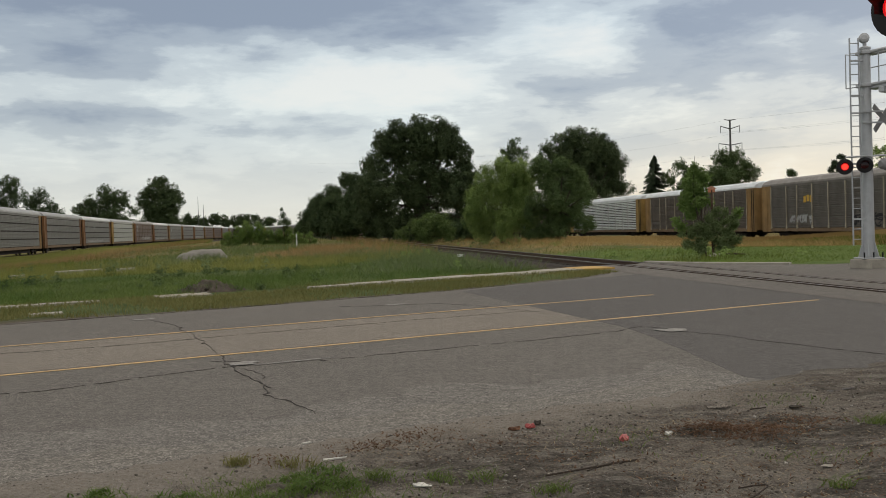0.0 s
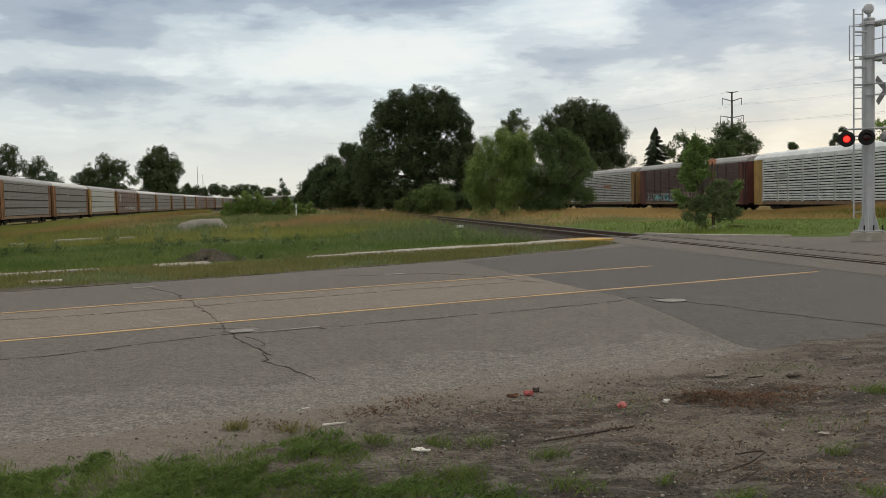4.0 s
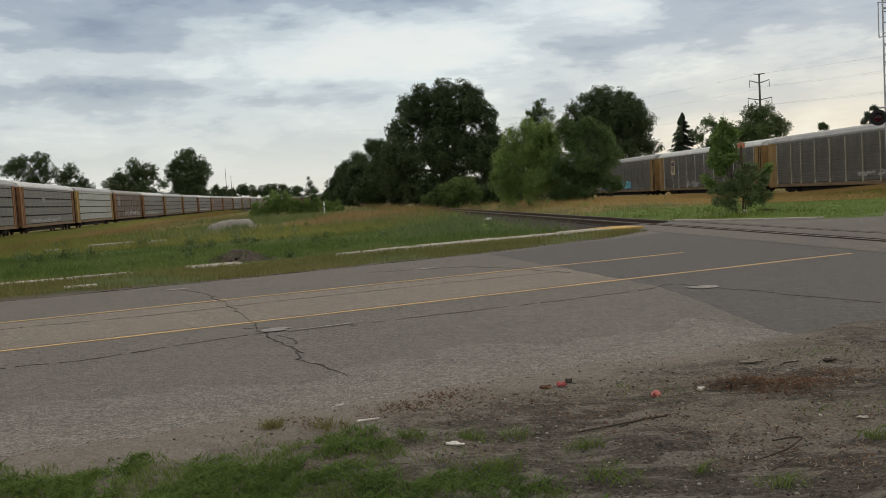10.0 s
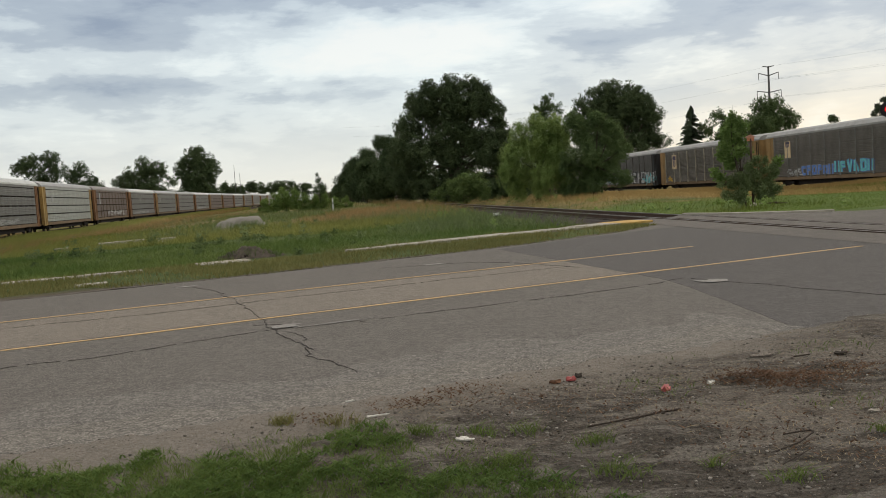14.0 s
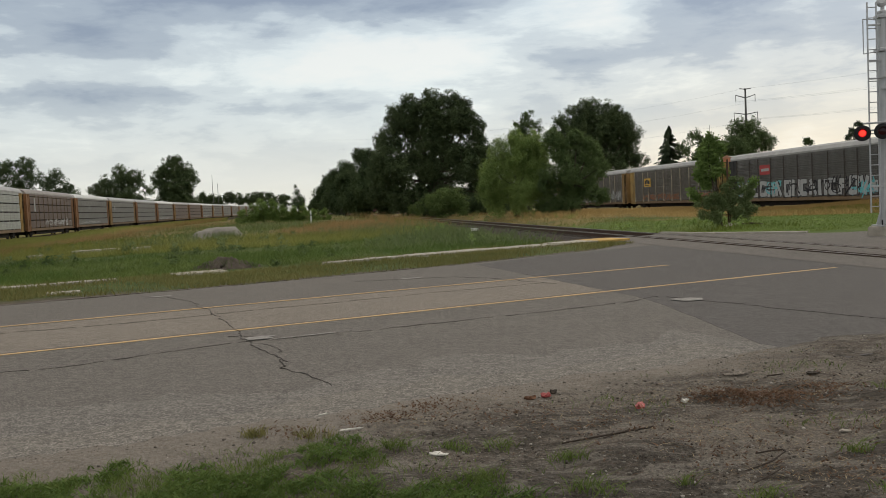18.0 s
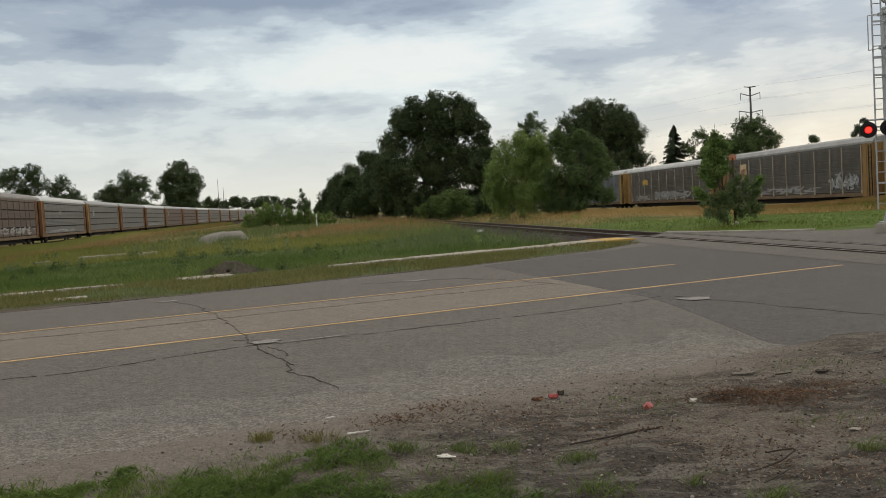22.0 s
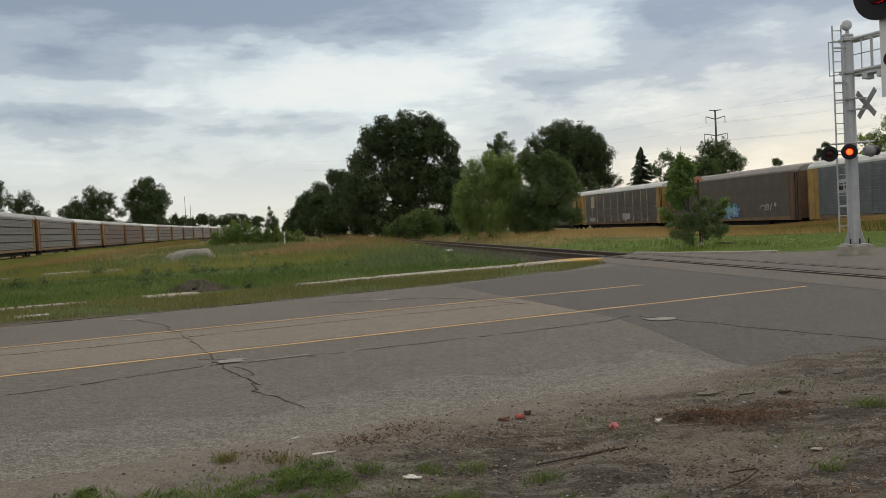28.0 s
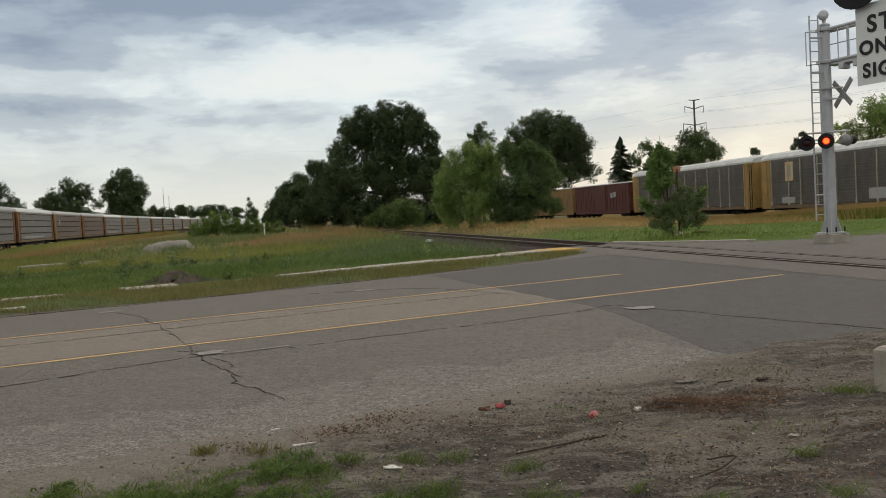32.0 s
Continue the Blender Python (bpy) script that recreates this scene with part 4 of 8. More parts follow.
TAG = {
    "white": m_plain("white_spray_paint", (0.34, 0.35, 0.345), 0.6, 0, 0.15, 5, (0.3, 0.3, 0.3), 0.4),
    "teal": m_plain("teal_spray_paint", (0.12, 0.42, 0.45), 0.6, 0, 0.3, 5),
    "blue": m_plain("blue_spray_paint", (0.10, 0.19, 0.45), 0.6, 0, 0.3, 5),
    "black": m_plain("black_spray_paint", (0.02, 0.02, 0.025), 0.6, 0, 0.3, 5),
    "gold": m_plain("golden_emblem_paint", (0.55, 0.34, 0.05), 0.6, 0, 0.15, 5),
    "cream": m_plain("cream_placard", (0.55, 0.42, 0.25), 0.6, 0, 0.15, 5),
    "red": m_plain("faded_red_placard", (0.36, 0.05, 0.05), 0.6, 0, 0.15, 5),
    "rust": m_plain("faded_rust_placard", (0.27, 0.13, 0.075), 0.6, 0, 0.2, 5),
    "pink": m_plain("pink_spray_paint", (0.45, 0.30, 0.32), 0.6, 0, 0.3, 5),
    "dullgrey": m_plain("dull_grey_spray", (0.22, 0.225, 0.215), 0.6, 0, 0.25, 5),
    "dullpink": m_plain("dull_pink_spray", (0.24, 0.165, 0.15), 0.6, 0, 0.3, 5),
    "navy": m_plain("navy_crest_paint", (0.07, 0.06, 0.10), 0.6, 0, 0.2, 5),
    "grey": m_plain("grey_patch_paint", (0.33, 0.33, 0.32), 0.6, 0, 0.1, 5),
}
HALF = 13.55
BAYS = (2.72, 1.80, 2.45, 2.45, 2.45, 2.45, 2.45, 2.45, 1.80, 2.72)
PAN0 = -sum(BAYS) / 2
POSTS = [PAN0 + sum(BAYS[:k]) for k in range(11)]
MESHES = {}


def shared(key, mat, build, smooth=False):
    k = (key, mat.name)
    if k not in MESHES:
        MESHES[k] = build().mesh(key, mat, smooth)
    return MESHES[k]


def slat_panel(w):
    """One bay of pressed slats in four tiers, with grooves between them and a plain strip on top."""
    mb = MB()
    x0, x1 = 0.012, w - 0.012
    prof = []
    for tier in range(4):
        z0 = 1.08 + tier * 0.93
        prof.append((-1.41, z0))
        for k in range(6):
            z = z0 + 0.05 + k * 0.143
            prof += [(-1.42, z), (-1.50, z + 0.004), (-1.505, z + 0.085), (-1.48, z + 0.098), (-1.42, z + 0.102)]
        prof.append((-1.41, z0 + 0.92))
    prof += [(-1.495, 4.80), (-1.495, 5.06)]
    vs = [(x, y, q) for y, q in prof for x in (x0, x1)]
    return mb.add(vs, [(2 * i, 2 * i + 1, 2 * i + 3, 2 * i + 2) for i in range(len(prof) - 1)])


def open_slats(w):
    """One bay of wide separate slats; the near-black body box fills the gaps between them with painted shade."""
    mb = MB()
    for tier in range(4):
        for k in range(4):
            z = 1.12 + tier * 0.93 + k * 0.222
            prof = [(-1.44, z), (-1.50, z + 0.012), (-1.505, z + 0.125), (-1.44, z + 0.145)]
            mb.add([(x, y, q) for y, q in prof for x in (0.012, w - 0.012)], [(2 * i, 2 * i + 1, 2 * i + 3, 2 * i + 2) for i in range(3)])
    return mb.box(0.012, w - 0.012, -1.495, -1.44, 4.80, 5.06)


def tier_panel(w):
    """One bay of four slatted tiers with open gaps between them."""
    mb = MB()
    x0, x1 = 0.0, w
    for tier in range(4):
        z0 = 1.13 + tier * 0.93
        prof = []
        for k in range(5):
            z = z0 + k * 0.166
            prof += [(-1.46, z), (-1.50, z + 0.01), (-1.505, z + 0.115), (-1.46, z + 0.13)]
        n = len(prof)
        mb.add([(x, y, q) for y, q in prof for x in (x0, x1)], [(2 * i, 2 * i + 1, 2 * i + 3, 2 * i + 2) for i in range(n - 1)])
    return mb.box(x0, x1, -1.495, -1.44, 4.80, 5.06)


def flat_panel(w):
    mb = MB()
    mb.box(0.01, w - 0.01, -1.475, -1.42, 1.08, 5.05)
    for z in (1.5, 3.7, 4.2):
        for k in range(4):
            mb.box(0.2 + k * (w - 0.4) / 4, 0.2 + (k + 0.62) * (w - 0.4) / 4, -1.484, -1.475, z, z + 0.13)
    return mb


def roof_shape():
    """Arched roof with dropped ends."""
    mb = MB()
    prof = [(-1.53, 5.02), (-1.53, 5.18), (-1.30, 5.50), (-0.90, 5.66), (0, 5.73), (0.90, 5.66), (1.30, 5.50), (1.53, 5.18), (1.53, 5.02)]
    xs = [(-13.5, 0.80), (-13.1, 0.97), (-12.4, 1.0)] + [(-12.4 + 24.8 * k / 16, 1.0) for k in range(1, 16)] + [(12.4, 1.0), (13.1, 0.97), (13.5, 0.80)]
    n = len(prof)
    vs = [(x, y, 5.02 + (z - 5.02) * k) for x, k in xs for y, z in prof]
    fs = [(i * n + j, (i + 1) * n + j, (i + 1) * n + j + 1, i * n + j + 1) for i in range(len(xs) - 1) for j in range(n - 1)]
    fs += [tuple(range(n)), tuple(range((len(xs) - 1) * n + n - 1, (len(xs) - 1) * n - 1, -1))]
    mb.add(vs, fs)
    for k in range(13):
        x = -12.3 + 2.05 * k
        for (ya, za), (yb, zb) in zip(prof[1:4], prof[2:5]):
            mb.add([(x - 0.03, ya, za + 0.015), (x + 0.03, ya, za + 0.015), (x + 0.03, yb, zb + 0.02), (x - 0.03, yb, zb + 0.02)], [(0, 1, 2, 3)])
    return mb


def truck_frame():
    mb = MB()
    for y in (-1.12, 1.02):
        mb.box(-1.25, 1.25, y, y + 0.1, 0.42, 0.62, bevel=0.02)
        mb.box(-0.4, 0.4, y - 0.02, y + 0.12, 0.25, 0.72, bevel=0.03)
        for x in (-0.9, 0.9):
            mb.box(x - 0.16, x + 0.16, y - 0.05, y + 0.12, 0.32, 0.60, bevel=0.03)
    mb.box(-0.25, 0.25, -1.0, 1.0, 0.4, 0.75)
    return mb


def wheel_pair():
    mb = MB()
    turn = pose(0, 0, 0, 90, 0, 0)
    for y in (-0.72, 0.72):
        m = pose(0, y, 0.42) @ turn
        mb.lathe([(0.10, -0.08), (0.30, -0.06), (0.42, -0.07), (0.42, 0.05), (0.45, 0.06), (0.45, 0.08), (0.10, 0.07)], m, 12)
    return mb.tube((0, -0.95, 0.42), (0, 0.95, 0.42), 0.07)


def end_panel():
    """Flat painted corner with ribs and a hinge strip, at the far end of +x."""
    mb = MB()
    x0, x1 = POSTS[-1] + 0.05, HALF - 0.03
    mb.box(x0, x1, -1.51, -1.40, 0.72, 5.06, bevel=0.015)
    for x in (x0 + 0.03, x0 + 0.62, x1 - 0.10):
        mb.box(x, x + 0.08, -1.55, -1.51, 0.80, 5.0)
    for z in (1.3, 2.7, 4.3):
        mb.box(x0 + 0.04, x1 - 0.03, -1.535, -1.51, z, z + 0.07)
    return mb


def end_door():
    mb = MB()
    for k in range(5):
        y0 = -1.45 + k * 0.58
        mb.box(HALF - 0.10, HALF + 0.03 + 0.03 * (k % 2), y0, y0 + 0.57, 0.85, 5.0, bevel=0.02)
    return mb


def grab_ladder():
    mb = MB()
    for x in (12.95, 13.32):
        mb.box(x - 0.02, x + 0.02, -1.60, -1.545, 0.7, 4.9)
    for z in np.arange(0.9, 4.9, 0.42):
        mb.box(12.95, 13.32, -1.59, -1.565, z - 0.015, z + 0.015)
    return mb




def mirrored(build):
    def made():
        mb = build()
        mb.v = [(-x, y, z) for x, y, z in mb.v]
        mb.f = [q[::-1] for q in mb.f]
        return mb
    return made


def strokes(x0, x1, z0, z1, count, seed, y=-1.512):
    """A tangle of loose spray strokes: thin bent ribbons over one another."""
    r = np.random.default_rng(seed)
    mb = MB()
    step = (x1 - x0) / count
    hz = z1 - z0
    for k in range(count):
        lean = r.normal(0, 0.2)
        tall = hz * r.uniform(0.26, 0.5)
        for j in range(r.integers(5, 9)):
            cx, cz = x0 + (k + 0.5 + r.normal(0, 0.35)) * step, (z0 + z1) / 2 + r.normal(0, 0.12) * hz
            kind = r.choice([0, 1, 2, 3, 3, 3, 3])
            w = r.uniform(0.035, 0.075) * (0.6 + hz * 0.4)
            e = r.uniform(-0.42, 0.42)
            if kind == 0:
                pts = [(e, -1), (e + r.normal(0, 0.05), 0), (e + lean, 1)]
            elif kind == 1:
                h = r.choice([-0.9, 0.0, 0.9])
                pts = [(-0.4, h), (0.0, h + r.normal(0, 0.1)), (0.42, h + r.normal(0, 0.15))]
            elif kind == 2:
                pts = [(-0.4, -0.9), (0.0, r.uniform(-0.2, 0.3)), (0.4, 0.9)]
            else:
                a0 = r.uniform(0, 6.28)
                ra, rb, sw = r.uniform(0.15, 0.55), r.uniform(0.3, 0.9), r.uniform(1.5, 4.5)
                pts = [(ra * math.cos(a0 + q), rb * math.sin(a0 + q)) for q in np.linspace(0, sw, 7)]
            yy = y - 0.0015 * j - 0.0006 * (k % 3)
            vs = []
            for i, (a, b) in enumerate(pts):
                p, q = pts[max(i - 1, 0)], pts[min(i + 1, len(pts) - 1)]
                tx, tz = (q[0] - p[0]) * step, (q[1] - p[1]) * tall
                L = math.hypot(tx, tz) or 1.0
                nx, nz = -tz / L * w, tx / L * w
                gx, gz = cx + a * step, cz + b * tall
                for sg in (-1, 1):
                    zz = min(max(gz + sg * nz, 0.85), 5.0)
                    vs += [(gx + sg * nx, yy, zz), (gx + sg * nx, yy + 0.01, zz)]
            fs = []
            for i in range(len(pts) - 1):
                c, d = 4 * i, 4 * i + 4
                fs += [(c, c + 2, d + 2, d), (c, d, d + 1, c + 1), (c + 2, c + 3, d + 3, d + 2)]
            mb.add(vs, fs)
    return mb


def blocks(x0, x1, z0, z1, count, seed, fat=0.3, y=-1.514):
    """Fat block shapes side by side, each of a few thick leaning bars, with gaps between."""
    r = np.random.default_rng(seed)
    mb = MB()
    step, hz = (x1 - x0) / count, z1 - z0
    w = fat * step

    def bar(p, q, half):
        dx, dz = q[0] - p[0], q[1] - p[1]
        L = math.hypot(dx, dz) or 1.0
        ex, ez = -dz / L * half, dx / L * half
        vs = []
        for a, c in ((p[0] - ex, p[1] - ez), (p[0] + ex, p[1] + ez), (q[0] + ex * 0.9, q[1] + ez * 0.9), (q[0] - ex * 0.9, q[1] - ez * 0.9)):
            c = min(max(c, z0 - 0.05), z1 + 0.08)
            vs += [(a, yy, c), (a, yy + 0.01, c)]
        mb.add(vs, [(0, 2, 4, 6), (0, 1, 3, 2), (2, 3, 5, 4), (4, 5, 7, 6), (6, 7, 1, 0)])

    kinds = ["bar left, bar right", "bar left, top, foot", "bar left, slant", "slant, slant", "bar left, top, middle", "bar left, bar right, top, foot"]
    for k in range(count):
        cx, lean = x0 + (k + 0.5) * step, r.normal(0, 0.06) * step
        l, rt = cx - 0.30 * step, cx + 0.30 * step
        zt, zb = z1 - r.uniform(0, 0.12) * hz, z0 + r.uniform(0, 0.08) * hz
        kind = kinds[r.integers(len(kinds))]
        yy = y - 0.0012 * (k % 3)
        if "bar left" in kind:
            bar((l, zb), (l + lean, zt), w / 2)
        if "bar right" in kind:
            bar((rt, zb), (rt + lean, zt), w / 2)
        yy -= 0.0008
        if "top" in kind:
            bar((l, zt - w * 0.3), (rt, zt - w * 0.35), w * 0.42)
        if "foot" in kind:
            bar((l, zb + w * 0.3), (rt, zb + w * 0.3), w * 0.42)
        if "middle" in kind:
            bar((l, (zb + zt) / 2), (rt, (zb + zt) / 2 + 0.05), w * 0.4)
        if kind == "bar left, slant":
            bar((l, zt), (rt, zb), w * 0.42)
        if kind == "slant, slant":
            bar((l, zt), (cx, zb), w * 0.45)
            yy -= 0.0006
            bar((rt, zt), (cx, zb), w * 0.45)
    return mb


def plate(x0, x1, z0, z1, y=-1.51):
    return MB().box(x0, x1, y - 0.012, y, z0, z1)


def emblem(x0, z0, w, h, y=-1.51, bars=3):
    """A row of plain bars for an emblem that carries no letters."""
    mb = MB()
    for k in range(bars):
        a = x0 + w * k / bars
        b = a + w / bars * 0.78
        mb.box(a, b, y - 0.012, y, z0 + h * 0.12 * (k % 2), z0 + h * (0.88 + 0.12 * (k % 2)))
    return mb


def autorack(label, side, trim, roof, post, extras=(), group="", plain_ends=False):
    car = thing("autorack_car", (0, 0, 0), label, "rail car", group)
    sm, tm, rm = SIDE[side], TRIM[trim], ROOF[roof]
    pm = POST[post] if post in POST else SIDE[side]
    # body box coloured near-black so slat gaps read as a shaded interior
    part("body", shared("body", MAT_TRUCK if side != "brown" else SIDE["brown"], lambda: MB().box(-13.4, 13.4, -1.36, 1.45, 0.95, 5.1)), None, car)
    part("roof", shared("roof", rm, roof_shape), None, car)
    part("side_sill", shared("side_sill", POST["sill"], lambda: MB().box(-13.5, 13.5, -1.50, -1.38, 0.74, 1.06, bevel=0.02)), None, car)
    part("centre_sill", shared("centre_sill", MAT_TRUCK, lambda: MB().box(-13.6, 13.6, -0.35, 0.35, 0.55, 0.95)), None, car)
    # added dark box standing in for the shadow band beneath the car
    part("underframe", shared("underframe", MAT_TRUCK, lambda: MB().box(-7.9, 7.9, -1.1, 1.1, 0.30, 0.96, bevel=0.03)), None, car)
    tiered = group == G_LEFT
    make = flat_panel if side == "brown" else tier_panel if tiered else open_slats if side in ("silver", "white") else slat_panel
    for k, w in enumerate(BAYS):
        bay = shared("panel_%d_%s" % (round(w * 100), tiered), sm, lambda: make(w))
        part("panel", bay, None, car, at=Matrix.Translation((POSTS[k], 0, 0)))
    if side != "brown":
        pst = shared("post_%s" % (post == "same"), pm, lambda: MB().box(-0.05, 0.05, -1.44 if post == "same" else -1.53, -1.38, 1.0, 4.92))
        foot = shared("post_foot", pm, lambda: MB().box(-0.09, 0.09, -1.55, -1.42, 1.0, 1.3, bevel=0.02))
        for x in POSTS:
            post_ob = part("post", pst, None, car, at=Matrix.Translation((x, 0, 0)))
            if post != "same":
                part("foot", foot, None, post_ob)
    for nm, b in (("end_panel", end_panel), ("end_door", end_door)):
        mt = sm if plain_ends and nm == "end_panel" else tm
        part(nm, shared(nm, mt, b), None, car)
        part(nm, shared(nm + "_rear", mt, mirrored(b)), None, car)
    part("grab_ladder", shared("grab_ladder", MAT_TRUCK, grab_ladder), None, car)
    for x in (-9.9, 9.9):
        tr = part("truck", shared("truck", MAT_TRUCK, truck_frame), None, car, at=Matrix.Translation((x, 0, 0)))
        for d in (-0.9, 0.9):
            part("wheelset", shared("wheelset", MAT_TRUCK, wheel_pair), None, tr, at=Matrix.Translation((d, 0, 0)))
    for x in (-13.95, 13.95):
        part("coupler", shared("coupler", MAT_TRUCK, lambda: MB().box(-0.42, 0.42, -0.12, 0.12, 0.75, 0.98, bevel=0.03)), None, car, at=Matrix.Translation((x, 0, 0)))
    for nm, mb, mat, lab in extras:
        ob = part(nm, mb, TAG[mat], car, lab)
        if nm == "graffiti":
            ob["kind"] = "stuff"
    return car


def boxcar(label, color, length, emb):
    car = thing("boxcar", (0, 0, 0), label, "rail car", "cars of the passing train")
    mat = SIDE[color] if color in SIDE else TRIM[color]
    h = length / 2 - 0.5
    part("body", MB().box(-h, h, -1.45, 1.45, 0.95, 4.45, bevel=0.02), mat, car)
    part("roof", MB().add([(x, y, z) for x in (-h - 0.05, h + 0.05) for y, z in ((-1.5, 4.45), (-1.5, 4.5), (0, 4.68), (1.5, 4.5), (1.5, 4.45))], [(0, 1, 6, 5), (1, 2, 7, 6), (2, 3, 8, 7), (3, 4, 9, 8), (4, 3, 2, 1, 0), (5, 6, 7, 8, 9)]), ROOF["grey"], car)
    part("side_sill", MB().box(-h, h, -1.47, -1.38, 0.65, 0.96, bevel=0.02), mat, car)
    part("centre_sill", MB().box(-h - 0.1, h + 0.1, -0.35, 0.35, 0.55, 0.95), MAT_TRUCK, car)
    part("sliding_door", MB().box(-1.8, 1.8, -1.54, -1.46, 1.0, 4.3, bevel=0.02), mat, car)
    for z in (1.5, 2.5, 3.5):
        part("door_bar", MB().box(-1.7, 1.7, -1.57, -1.54, z, z + 0.08), mat, car)
    n = 8
    rib = MB().box(-0.05, 0.05, -1.50, -1.44, 1.0, 4.4).mesh("rib", mat)
    for k in range(n):
        for sgn in (-1, 1):
            part("rib", rib, None, car, at=Matrix.Translation((sgn * (2.2 + (h - 2.4) * k / (n - 1)), 0, 0)))
    for x in (-h + 2.2, h - 2.2):
        tr = part("truck", shared("truck", MAT_TRUCK, truck_frame), None, car, at=Matrix.Translation((x, 0, 0)))
        for d in (-0.9, 0.9):
            part("wheelset", shared("wheelset", MAT_TRUCK, wheel_pair), None, tr, at=Matrix.Translation((d, 0, 0)))
    for x in (-h - 0.4, h + 0.4):
        part("coupler", shared("coupler", MAT_TRUCK, lambda: MB().box(-0.42, 0.42, -0.12, 0.12, 0.75, 0.98, bevel=0.03)), None, car, at=Matrix.Translation((x, 0, 0)))
    if emb:
        part("emblem", emb, TAG["white"], car, "white painted emblem of plain bars")
    return car


def spray(x0, x1, z0, z1, n, seed, mat, lab="spray-painted scrawl"):
    return ("graffiti", strokes(x0, x1, z0, z1, n, seed), mat, lab)


def throw_up(x0, x1, z0, z1, n, seed, mat, under="black", fat=0.3):
    """Fat spray-painted blocks over a wider dark outline of the same blocks."""
    return (("graffiti", blocks(x0, x1, z0, z1, n, seed, fat + 0.13, -1.510), under, "dark outline of spray-painted blocks"),
            ("graffiti", blocks(x0, x1, z0 + 0.04, z1 - 0.04, n, seed, fat, -1.516), mat, "spray-painted blocks"))


def badge(x, z, mat="gold", w=1.5, h=0.65):
    return ("emblem", emblem(x, z, w, h), mat, "painted emblem of plain bars")


def card(x, z, w, h, mat="cream", lab="painted placard"):
    return ("placard", plate(x, x + w, z, z + h), mat, lab)


def crest(x, z, w, h):
    """A plain shield shape: dark head over pale upright bars."""
    mb = MB().box(x, x + w, -1.535, -1.523, z + h * 0.62, z + h)
    for k in range(4):
        mb.box(x + w * (k + 0.15) / 4, x + w * (k + 0.6) / 4, -1.535, -1.523, z + 0.12 * h * (k in (0, 3)), z + h * 0.58)
    return ("placard_mark", mb, "navy", "plain dark shield shape")


G_PASS, G_LEFT = "cars of the passing train", "cars of the slow train"
LONG_GREY = "weathered grey slatted autorack car with tan ends"
